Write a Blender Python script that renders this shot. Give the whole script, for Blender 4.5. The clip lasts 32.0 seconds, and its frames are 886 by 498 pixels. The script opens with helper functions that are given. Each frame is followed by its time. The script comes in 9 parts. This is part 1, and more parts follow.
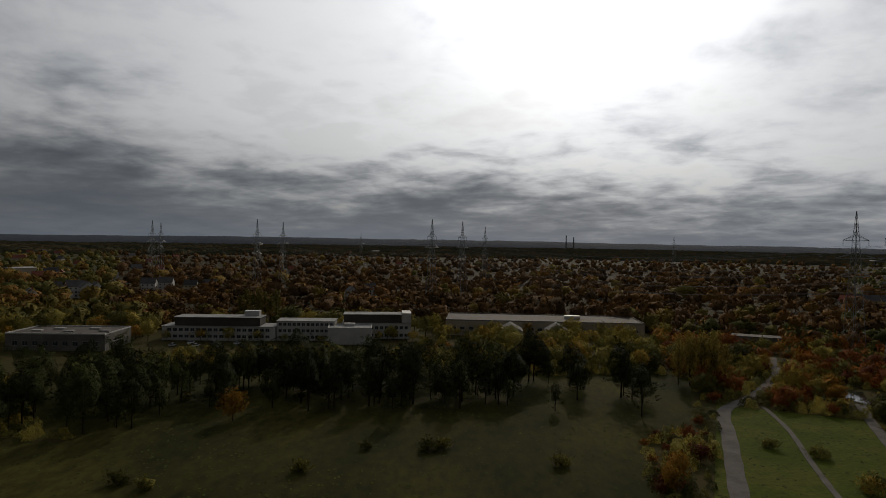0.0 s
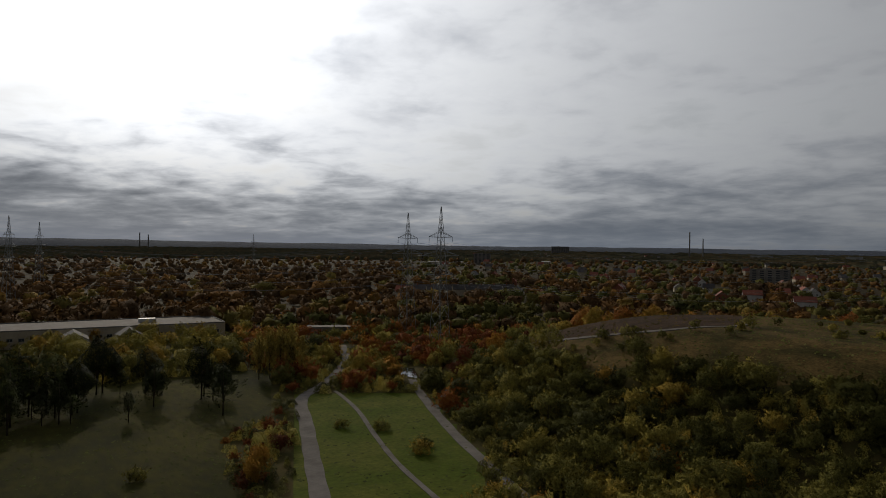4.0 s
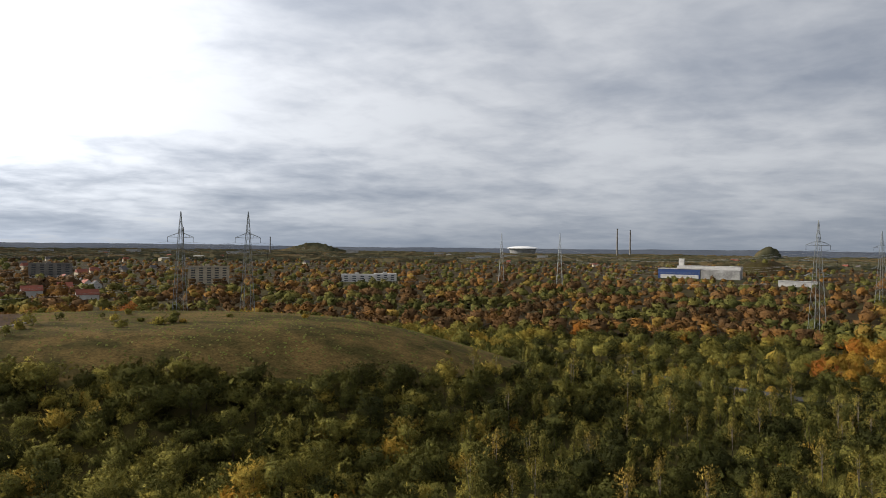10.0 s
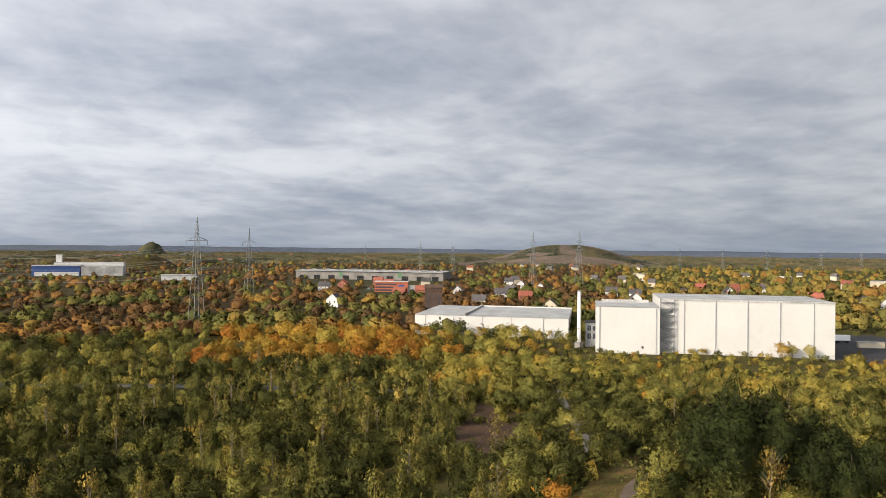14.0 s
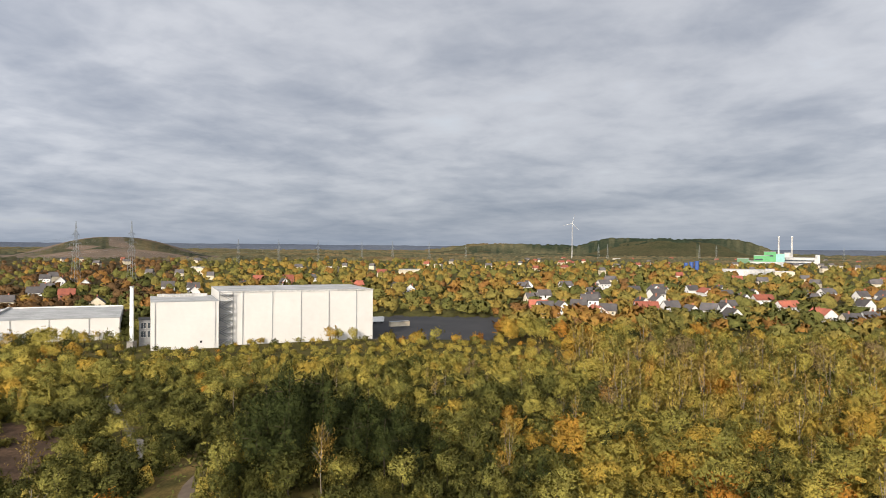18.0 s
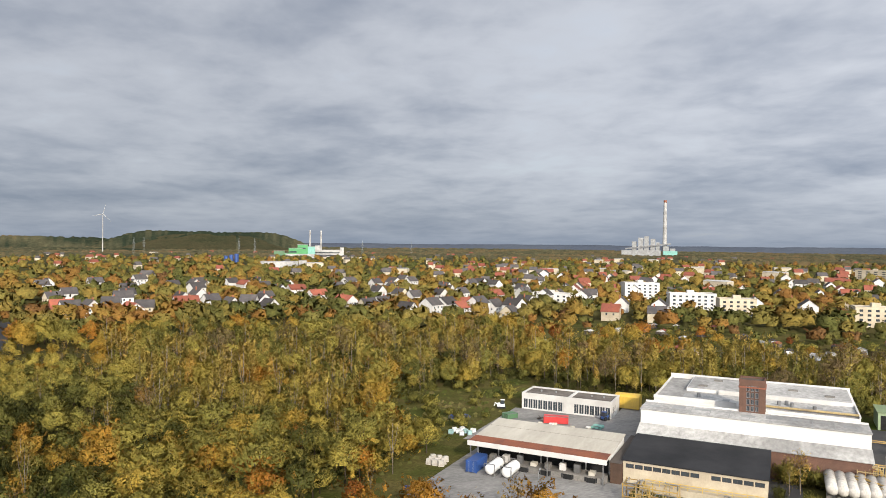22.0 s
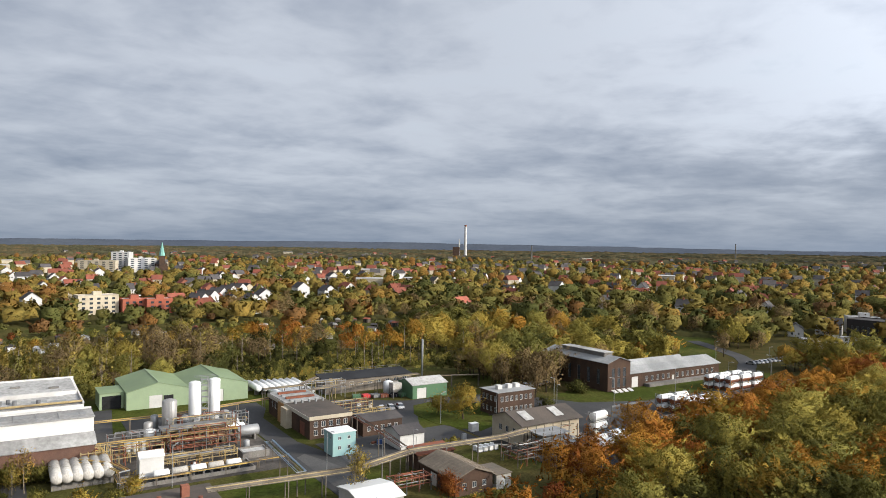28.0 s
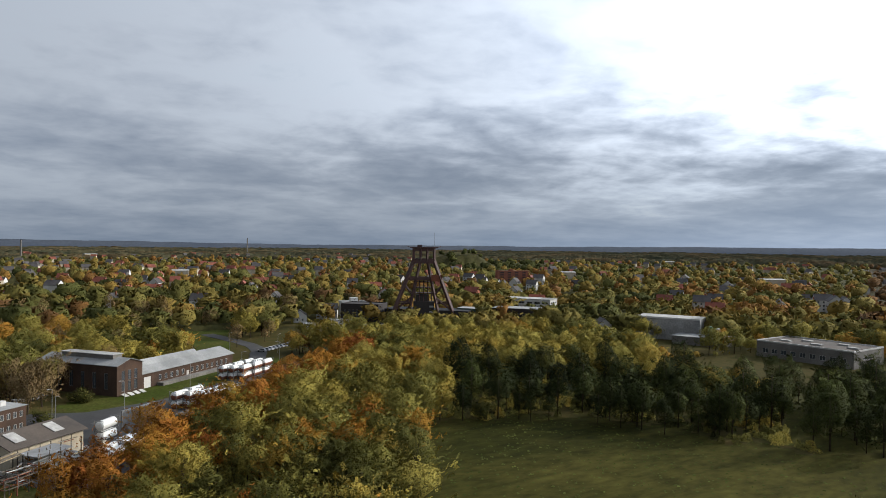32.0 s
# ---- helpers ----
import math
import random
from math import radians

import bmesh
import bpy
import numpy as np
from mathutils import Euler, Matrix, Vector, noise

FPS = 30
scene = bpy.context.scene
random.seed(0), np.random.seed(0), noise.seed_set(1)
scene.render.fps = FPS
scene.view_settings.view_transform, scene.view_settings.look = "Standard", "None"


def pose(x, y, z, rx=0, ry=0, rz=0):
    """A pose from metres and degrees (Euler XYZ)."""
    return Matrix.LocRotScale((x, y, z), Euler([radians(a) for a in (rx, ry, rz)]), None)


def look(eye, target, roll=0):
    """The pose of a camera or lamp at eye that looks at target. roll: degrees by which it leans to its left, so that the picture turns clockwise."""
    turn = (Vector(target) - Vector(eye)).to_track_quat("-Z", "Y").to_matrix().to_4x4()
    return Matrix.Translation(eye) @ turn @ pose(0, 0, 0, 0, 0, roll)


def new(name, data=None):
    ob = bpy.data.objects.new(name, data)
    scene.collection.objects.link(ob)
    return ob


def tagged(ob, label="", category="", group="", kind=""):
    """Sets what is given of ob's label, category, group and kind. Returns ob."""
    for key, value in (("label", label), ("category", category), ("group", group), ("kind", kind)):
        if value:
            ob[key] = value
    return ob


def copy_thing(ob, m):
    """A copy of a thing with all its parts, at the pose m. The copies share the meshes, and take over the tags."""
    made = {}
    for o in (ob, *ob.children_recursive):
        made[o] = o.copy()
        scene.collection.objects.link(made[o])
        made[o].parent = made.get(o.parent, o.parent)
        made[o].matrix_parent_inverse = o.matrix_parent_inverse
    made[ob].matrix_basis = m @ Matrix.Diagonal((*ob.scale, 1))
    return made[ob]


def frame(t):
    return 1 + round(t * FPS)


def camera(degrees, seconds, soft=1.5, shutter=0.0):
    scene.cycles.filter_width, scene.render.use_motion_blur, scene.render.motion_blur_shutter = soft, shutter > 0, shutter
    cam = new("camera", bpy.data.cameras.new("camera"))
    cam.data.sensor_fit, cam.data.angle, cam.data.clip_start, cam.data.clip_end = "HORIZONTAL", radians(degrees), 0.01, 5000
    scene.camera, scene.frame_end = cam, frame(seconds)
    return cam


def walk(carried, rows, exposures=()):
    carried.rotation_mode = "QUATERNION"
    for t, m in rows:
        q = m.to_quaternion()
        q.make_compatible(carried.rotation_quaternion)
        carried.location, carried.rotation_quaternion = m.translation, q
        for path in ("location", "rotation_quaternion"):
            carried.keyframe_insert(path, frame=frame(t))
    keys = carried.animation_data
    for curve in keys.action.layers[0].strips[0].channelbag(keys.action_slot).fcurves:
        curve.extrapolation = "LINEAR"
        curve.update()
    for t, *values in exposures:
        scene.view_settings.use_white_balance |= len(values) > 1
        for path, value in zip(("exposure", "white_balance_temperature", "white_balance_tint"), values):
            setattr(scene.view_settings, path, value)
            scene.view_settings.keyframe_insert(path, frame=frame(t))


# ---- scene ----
# The camera hovers 48 m over the plain and turns once round; yaw, pitch and roll in degrees.
EYE = 48.0
PATH = [
    (0.0, 0.00, -0.66, -0.86),
    (0.5, -4.03, -0.65, -0.85),
    (1.0, -8.06, -0.64, -0.89),
    (1.5, -12.10, -0.58, -0.91),
    (2.0, -16.24, -0.55, -0.86),
    (2.5, -20.45, -0.49, -0.87),
    (3.0, -24.76, -0.46, -0.90),
    (3.5, -29.09, -0.42, -0.81),
    (5.5, -46.79, -0.35, -0.65),
    (6.0, -51.19, -0.35, -0.66),
    (6.5, -55.65, -0.34, -0.69),
    (7.0, -60.14, -0.33, -0.68),
    (7.5, -64.63, -0.33, -0.74),
    (8.0, -69.15, -0.31, -0.71),
    (8.5, -73.58, -0.30, -0.72),
    (9.0, -78.09, -0.31, -0.66),
    (9.5, -82.58, -0.27, -0.70),
    (10.0, -87.90, -0.23, -0.72),
    (10.5, -93.84, -0.17, -0.71),
    (11.0, -99.82, -0.10, -0.73),
    (11.5, -105.75, -0.09, -0.69),
    (12.0, -111.69, -0.06, -0.65),
    (12.5, -117.68, -0.03, -0.60),
    (13.0, -123.64, -0.04, -0.55),
    (13.5, -129.61, -0.06, -0.55),
    (14.0, -135.56, -0.07, -0.55),
    (14.5, -140.63, -0.08, -0.55),
    (16.5, -157.39, -0.21, -0.53),
    (17.0, -161.80, -0.28, -0.53),
    (17.5, -166.21, -0.30, -0.54),
    (18.0, -170.63, -0.33, -0.54),
    (18.5, -175.02, -0.38, -0.50),
    (19.0, -179.48, -0.42, -0.54),
    (19.5, -183.97, -0.44, -0.66),
    (20.0, -188.46, -0.43, -0.62),
    (20.5, -192.90, -0.46, -0.66),
    (21.0, -197.57, -0.47, -0.70),
    (21.5, -202.31, -0.49, -0.69),
    (22.0, -207.08, -0.50, -0.68),
    (22.5, -211.85, -0.48, -0.80),
    (23.0, -216.64, -0.45, -0.79),
    (23.5, -221.46, -0.39, -0.84),
    (24.0, -226.27, -0.37, -0.84),
    (24.5, -231.15, -0.39, -0.86),
    (25.0, -236.04, -0.42, -0.83),
    (25.5, -240.94, -0.41, -0.87),
    (27.5, -260.39, -0.43, -0.87),
    (28.0, -265.26, -0.41, -0.82),
    (28.5, -270.02, -0.42, -0.82),
    (29.0, -274.78, -0.43, -0.87),
    (29.5, -279.60, -0.43, -0.87),
    (30.0, -284.40, -0.43, -0.79),
    (30.5, -289.18, -0.43, -0.81),
    (31.0, -294.01, -0.37, -0.79),
    (31.5, -298.85, -0.37, -0.69),
    (32.0, -303.65, -0.38, -0.67),
]
cam = camera(64.78, 32.0, soft=0.9)
EXPOSURES = [(0.0, -2.5, 6850, 9), (2.0, -2.6, 6850, 9), (3.0, -2.52, 6800, 9), (6.0, -1.5, 6650, 9.5), (9.0, -0.72, 6600, 9.5), (13.0, -0.08, 6700, 10.5), (19.0, 0.0, 6550, 11), (22.0, -0.15, 6400, 10.5), (25.0, -0.40, 6200, 9.5), (28.0, -0.27, 6200, 9.5), (30.0, -0.3, 6150, 9), (32.0, -0.62, 6050, 8)]
walk(cam, [(t, pose(0, 0, EYE, 90 + p, r, y)) for t, y, p, r in PATH], EXPOSURES)

# ---------------------------------------------------------------- light
SUN_BEARING, SUN_HEIGHT = 11.5, 25.0
sb, se = radians(SUN_BEARING), radians(SUN_HEIGHT)
SUN_DIR = Vector((math.sin(sb) * math.cos(se), math.cos(sb) * math.cos(se), math.sin(se)))
sun_data = bpy.data.lights.new("sun", "SUN")
sun_data.energy, sun_data.angle, sun_data.color = 6.0, radians(0.9), (1.0, 0.88, 0.70)
sun = new("sun", sun_data)
sun.matrix_world = look(SUN_DIR * 900, (0, 0, 0))

world = bpy.data.worlds.new("overcast_sky")
world.use_nodes = True
scene.world = world


class Nodes:
    """Short ways to add and link shader nodes."""

    def __init__(self, tree):
        self.tree = tree
        tree.nodes.clear()

    def add(self, kind):
        return self.tree.nodes.new(kind)

    def link(self, a, b):
        self.tree.links.new(a, b)

    def value(self, socket, v):
        if isinstance(v, bpy.types.NodeSocket):
            self.link(v, socket)
        else:
            socket.default_value = v

    def math(self, op, a, b=0.0, c=0.0, clamp=False):
        n = self.add("ShaderNodeMath")
        n.operation, n.use_clamp = op, clamp
        for s, v in zip(n.inputs, (a, b, c)):
            self.value(s, v)
        return n.outputs[0]

    def vmath(self, op, a, b=(0, 0, 0)):
        n = self.add("ShaderNodeVectorMath")
        n.operation = op
        self.value(n.inputs[0], a)
        self.value(n.inputs[1], b)
        return n.outputs["Value"] if op == "DOT_PRODUCT" else n.outputs[0]

    def noise(self, vector, scale, detail=4.0, rough=0.55, distort=0.0):
        n = self.add("ShaderNodeTexNoise")
        if vector is not None:
            self.link(vector, n.inputs["Vector"])
        n.inputs["Scale"].default_value = scale
        n.inputs["Detail"].default_value = detail
        n.inputs["Roughness"].default_value = rough
        n.inputs["Distortion"].default_value = distort
        return n.outputs["Fac"]

    def ramp(self, fac, stops, mode="LINEAR"):
        n = self.add("ShaderNodeValToRGB")
        n.color_ramp.interpolation = mode
        while len(n.color_ramp.elements) < len(stops):
            n.color_ramp.elements.new(0.5)
        for e, (p, c) in zip(n.color_ramp.elements, stops):
            e.position = p
            e.color = (*c, 1) if isinstance(c, tuple) else (c, c, c, 1)
        self.link(fac, n.inputs[0])
        return n.outputs["Color"]

    def mix(self, fac, a, b, blend="MIX"):
        n = self.add("ShaderNodeMix")
        n.data_type, n.blend_type = "RGBA", blend
        self.value(n.inputs[0], fac)
        for s, v in ((n.inputs[6], a), (n.inputs[7], b)):
            self.value(s, (*v, 1) if isinstance(v, tuple) and len(v) == 3 else v)
        return n.outputs[2]


def build_sky():
    k = Nodes(world.node_tree)
    way = k.add("ShaderNodeTexCoord").outputs["Generated"]
    parts = k.add("ShaderNodeSeparateXYZ")
    k.link(way, parts.inputs[0])
    up = k.math("MAXIMUM", parts.outputs[2], 0.0)
    # a cloud deck seen in perspective: the direction laid out on a plane overhead
    height = k.math("ADD", up, 0.15)
    flat = k.add("ShaderNodeCombineXYZ")
    k.link(k.math("DIVIDE", parts.outputs[0], height), flat.inputs[0])
    k.link(k.math("DIVIDE", parts.outputs[1], height), flat.inputs[1])
    turn = k.add("ShaderNodeMapping")
    turn.inputs["Rotation"].default_value = (0, 0, radians(25))
    turn.inputs["Scale"].default_value = (1.0, 0.92, 1.0)
    k.link(flat.outputs[0], turn.inputs[0])
    big = k.noise(turn.outputs[0], 0.62, 5.0, 0.47, 0.25)
    small = k.noise(turn.outputs[0], 2.1, 5.0, 0.52, 0.35)
    billow = k.noise(turn.outputs[0], 6.0, 4.0, 0.55, 0.3)
    deck = k.math("ADD", k.math("ADD", k.math("MULTIPLY", big, 0.52), k.math("MULTIPLY", small, 0.33)), k.math("MULTIPLY", billow, 0.15))
    # on the sunward side the deck is thin overhead and closes to a dull bank low down
    near = k.math("MAXIMUM", k.vmath("DOT_PRODUCT", way, tuple(SUN_DIR)), 0.0)
    east = k.math("MULTIPLY", k.math("MAXIMUM", k.vmath("DOT_PRODUCT", way, (math.sin(1.05), math.cos(1.05), 0.0)), 0.0), 0.085)
    rise = k.math("SUBTRACT", k.math("ADD", up, east), k.math("MULTIPLY", k.math("SUBTRACT", deck, 0.5), 0.40))
    clear = k.ramp(rise, [(0.05, 0.0), (0.21, 1.0)], "EASE")
    # the thin part of the deck reaches further to the west of the sun than to the east
    west = Vector((math.sin(sb - 0.20) * math.cos(se), math.cos(sb - 0.20) * math.cos(se), math.sin(se)))
    thinner = k.math("MAXIMUM", k.vmath("DOT_PRODUCT", way, tuple(west)), 0.0)
    torn = k.math("MULTIPLY", k.math("POWER", thinner, 1.6), clear)
    deck = k.math("SUBTRACT", deck, k.math("MULTIPLY", torn, 0.12))
    shade = k.ramp(deck, [(0.36, (0.62, 0.645, 0.69)), (0.46, (0.515, 0.54, 0.59)), (0.54, (0.395, 0.425, 0.485)), (0.64, (0.27, 0.305, 0.375))])
    # the sun stands behind the deck: thin cloud near it shines
    halo = k.math("ADD", k.math("MULTIPLY", k.math("POWER", near, 70.0), 16.0), k.math("ADD", k.math("MULTIPLY", k.math("POWER", near, 12.0), 2.8), k.math("MULTIPLY", k.math("POWER", near, 3.0), 1.3)))
    thin = k.ramp(deck, [(0.38, 1.0), (0.60, 0.25)])
    glow = k.math("MULTIPLY", clear, k.math("ADD", k.math("MULTIPLY", k.math("POWER", thinner, 6.0), 2.8), k.math("MULTIPLY", k.math("POWER", thinner, 1.7), 1.9)))
    bright = k.math("ADD", k.math("ADD", 1.22, glow), k.math("MULTIPLY", k.math("MULTIPLY", halo, thin), k.math("ADD", 0.34, k.math("MULTIPLY", clear, 0.66))))
    # the deck is thinner towards the east and thicker in the south
    east_side = k.math("POWER", k.math("MAXIMUM", k.vmath("DOT_PRODUCT", way, (math.sin(1.35), math.cos(1.35), 0.0)), 0.0), 2.0)
    south_side = k.math("POWER", k.math("MAXIMUM", k.vmath("DOT_PRODUCT", way, (math.sin(3.42), math.cos(3.42), 0.0)), 0.0), 3.0)
    west_side = k.math("POWER", k.math("MAXIMUM", k.vmath("DOT_PRODUCT", way, (math.sin(4.2), math.cos(4.2), 0.0)), 0.0), 3.0)
    bright = k.math("MULTIPLY", bright, k.math("ADD", k.math("ADD", 1.0, k.math("MULTIPLY", west_side, 0.16)), k.math("SUBTRACT", k.math("MULTIPLY", east_side, 0.45), k.math("MULTIPLY", south_side, 0.16))))
    gain = k.add("ShaderNodeVectorMath")
    gain.operation = "SCALE"
    k.link(shade, gain.inputs[0])
    k.link(bright, gain.inputs["Scale"])
    # dull band of distant cloud along the horizon
    low = k.math("POWER", k.math("SUBTRACT", 1.0, up, clamp=True), 16.0)
    dull = k.add("ShaderNodeVectorMath")
    dull.operation = "SCALE"
    dull.inputs[0].default_value = (0.245, 0.315, 0.425)
    k.link(k.math("ADD", 0.95, k.math("MULTIPLY", k.math("POWER", near, 2.0), 2.4)), dull.inputs["Scale"])
    veil = k.mix(k.math("MULTIPLY", low, 0.72), gain.outputs[0], dull.outputs[0])
    sky = k.add("ShaderNodeTexSky")
    sky.sky_type, sky.sun_disc, sky.sun_elevation, sky.sun_rotation, sky.altitude = "NISHITA", False, se, sb, 60.0
    blue = k.add("ShaderNodeVectorMath")
    blue.operation = "SCALE"
    k.link(sky.outputs[0], blue.inputs[0])
    blue.inputs["Scale"].default_value = 0.10
    gaps = k.ramp(deck, [(0.30, 0.30), (0.42, 0.06)])
    total = k.mix(gaps, veil, blue.outputs[0])
    back = k.add("ShaderNodeBackground")
    k.link(total, back.inputs[0])
    back.inputs[1].default_value = 1.0
    k.link(back.outputs[0], k.add("ShaderNodeOutputWorld").inputs[0])


build_sky()

# ---------------------------------------------------------------- materials


def surface(name, a, b=None, scale=1.0, rough=0.8, metal=0.0, bump=0.15, fine=6.0, stain=0.4, spread=(0.35, 0.65), vary=0.0, stretch=(1, 1, 1)):
    """A worn surface: two colours mixed by coarse noise, fine grain over it, and relief."""
    m = bpy.data.materials.new(name)
    m.use_nodes = True
    k = Nodes(m.node_tree)
    at = k.add("ShaderNodeMapping")
    k.link(k.add("ShaderNodeTexCoord").outputs["Object"], at.inputs[0])
    at.inputs["Scale"].default_value = stretch
    at = at.outputs[0]
    b = b or tuple(c * 0.75 for c in a)
    coarse = k.noise(at, scale * 0.35, 5.0, 0.6)
    medium = k.noise(at, scale * 1.9, 4.0, 0.6)
    grain = k.noise(at, scale * fine, 3.0, 0.6)
    col = k.mix(k.ramp(coarse, [(spread[0], 0.0), (spread[1], 1.0)]), a, b)
    wear = k.math("ADD", 0.84 - stain * 1.3, k.math("MULTIPLY", k.math("ADD", medium, k.math("MULTIPLY", grain, 2.0)), stain * 0.87))
    worn = k.add("ShaderNodeVectorMath")
    worn.operation = "SCALE"
    k.link(col, worn.inputs[0])
    k.link(wear, worn.inputs["Scale"])
    col = worn.outputs[0]
    if vary:
        r = k.add("ShaderNodeObjectInfo").outputs["Random"]
        h = k.add("ShaderNodeHueSaturation")
        k.link(col, h.inputs["Color"])
        k.link(k.math("ADD", 1.0 - vary, k.math("MULTIPLY", r, 2 * vary)), h.inputs["Value"])
        col = h.outputs[0]
    p = k.add("ShaderNodeBsdfPrincipled")
    k.link(col, p.inputs["Base Color"])
    k.link(k.math("ADD", rough - 0.08, k.math("MULTIPLY", grain, 0.16)), p.inputs["Roughness"])
    p.inputs["Metallic"].default_value = metal
    p.inputs["Specular IOR Level"].default_value = 0.02 if rough > 0.89 else (0.2 if rough > 0.7 else 0.5)
    if bump:
        n = k.add("ShaderNodeBump")
        n.inputs["Strength"].default_value = bump
        n.inputs["Distance"].default_value = 0.05
        k.link(grain, n.inputs["Height"])
        k.link(n.outputs[0], p.inputs["Normal"])
    k.link(p.outputs[0], k.add("ShaderNodeOutputMaterial").inputs[0])
    return m


def foliage(name, stops, through_light=0.25, leaf=0.0, vary=0.5, cut=0.50, grain=0.5, rough=0.0, shift=0.12, upright=1.0):
    """Leaves: the hue of each tree from its tint; each spray is cut into single leaves of that size, every one a little different."""
    m = bpy.data.materials.new(name)
    m.use_nodes = True
    k = Nodes(m.node_tree)
    tint = k.add("ShaderNodeAttribute")
    tint.attribute_name = "tint"
    tint = tint.outputs["Fac"]
    spray = k.add("ShaderNodeNewGeometry").outputs["Random Per Island"]
    at = k.add("ShaderNodeMapping")
    k.link(k.add("ShaderNodeTexCoord").outputs["Object"], at.inputs[0])
    at.inputs["Scale"].default_value = (1.0, 1.0, upright)
    at = at.outputs[0]
    clump = k.noise(at, grain, 3.0, 0.6)
    cells = k.add("ShaderNodeTexVoronoi")
    cells.inputs["Scale"].default_value = 1.0 / leaf if leaf else 0.3
    k.link(at, cells.inputs["Vector"])
    rgb = k.add("ShaderNodeSeparateColor")
    k.link(cells.outputs["Color"], rgb.inputs[0])
    hue = k.math("ADD", tint, k.math("MULTIPLY", k.math("SUBTRACT", spray, 0.5), 0.04))
    hue = k.math("ADD", hue, k.math("MULTIPLY", k.math("SUBTRACT", rgb.outputs[1], 0.5), 0.07))
    hue = k.math("ADD", hue, k.math("MULTIPLY", k.math("SUBTRACT", clump, 0.5), shift), clamp=True)
    col = k.ramp(hue, stops)
    h = k.add("ShaderNodeHueSaturation")
    k.link(col, h.inputs["Color"])
    light = k.math("ADD", 0.55, k.math("MULTIPLY", clump, 0.9))
    k.link(k.math("MULTIPLY", light, k.math("ADD", 1.0 - vary * 0.5, k.math("MULTIPLY", rgb.outputs[0], vary))), h.inputs["Value"])
    p = k.add("ShaderNodeBsdfPrincipled")
    k.link(h.outputs[0], p.inputs["Base Color"])
    p.inputs["Roughness"].default_value = 0.9
    p.inputs["Specular IOR Level"].default_value = 0.04
    if rough:
        n = k.add("ShaderNodeBump")
        n.inputs["Strength"].default_value = 0.7
        n.inputs["Distance"].default_value = rough
        k.link(clump, n.inputs["Height"])
        k.link(n.outputs[0], p.inputs["Normal"])
    t = k.add("ShaderNodeBsdfTranslucent")
    k.link(h.outputs[0], t.inputs[0])
    x = k.add("ShaderNodeMixShader")
    x.inputs[0].default_value = through_light
    k.link(p.outputs[0], x.inputs[1])
    k.link(t.outputs[0], x.inputs[2])
    last = x.outputs[0]
    if leaf:
        # gaps between the leaves, wider where the spray is thin
        edge = k.math("ADD", cut - 0.30, k.math("MULTIPLY", clump, 0.60))
        clear = k.add("ShaderNodeMixShader")
        k.link(k.math("LESS_THAN", cells.outputs["Distance"], edge), clear.inputs[0])
        k.link(k.add("ShaderNodeBsdfTransparent").outputs[0], clear.inputs[1])
        k.link(last, clear.inputs[2])
        last = clear.outputs[0]
    k.link(last, k.add("ShaderNodeOutputMaterial").inputs[0])
    return m


LEAF_HUES = [(0.0, (0.024, 0.026, 0.008)), (0.18, (0.067, 0.066, 0.017)), (0.30, (0.154, 0.138, 0.032)), (0.42, (0.240, 0.192, 0.039)), (0.54, (0.269, 0.173, 0.029)), (0.68, (0.277, 0.124, 0.019)), (0.82, (0.185, 0.054, 0.015)), (1.0, (0.071, 0.023, 0.013))]
AUTUMN = foliage("autumn_leaves", LEAF_HUES, 0.20, 0.20, 0.7, 0.51)
AUTUMN_MID = foliage("autumn_leaves_in_the_wood", LEAF_HUES, 0.20, 0.26, 0.6, 0.53, 0.4)
WISPY = foliage("thin_birch_leaves", [(0.0, (0.055, 0.060, 0.015)), (0.22, (0.154, 0.134, 0.031)), (0.34, (0.247, 0.191, 0.044)), (0.46, (0.307, 0.217, 0.049)), (0.60, (0.319, 0.176, 0.037)), (1.0, (0.133, 0.060, 0.027))], 0.22, 0.22, 0.6, 0.46, 0.5, upright=0.45)
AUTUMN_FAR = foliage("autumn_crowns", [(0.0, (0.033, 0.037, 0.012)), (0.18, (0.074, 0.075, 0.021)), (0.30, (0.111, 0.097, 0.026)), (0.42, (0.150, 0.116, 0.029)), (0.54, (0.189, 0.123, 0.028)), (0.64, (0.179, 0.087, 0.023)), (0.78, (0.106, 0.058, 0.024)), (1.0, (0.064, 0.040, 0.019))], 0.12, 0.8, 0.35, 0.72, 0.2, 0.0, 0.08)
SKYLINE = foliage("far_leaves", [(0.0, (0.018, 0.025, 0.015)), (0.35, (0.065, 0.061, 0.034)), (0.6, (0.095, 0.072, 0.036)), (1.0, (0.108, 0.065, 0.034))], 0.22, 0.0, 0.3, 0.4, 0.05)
# shade in the gaps between crowns is painted into these dark colours
UNDERSTORY = foliage("shaded_lower_canopy", [(0.0, (0.020, 0.023, 0.007)), (0.3, (0.056, 0.050, 0.016)), (0.6, (0.030, 0.020, 0.009)), (1.0, (0.020, 0.011, 0.006))], 0.1, 0.0, 0.3, 0.4, 0.12)
TWIGS = foliage("brown_twigs", [(0.0, (0.108, 0.077, 0.038)), (0.5, (0.167, 0.115, 0.052)), (1.0, (0.184, 0.115, 0.050))], 0.15, 0.20, 0.6, 0.42, 0.5, upright=0.4)
NEEDLES = foliage("pine_needles", [(0.15, (0.009, 0.012, 0.004)), (0.40, (0.022, 0.027, 0.008)), (0.68, (0.052, 0.060, 0.015))], 0.05, 0.18, 0.7, 0.50, 0.6, 0.0, 0.5)
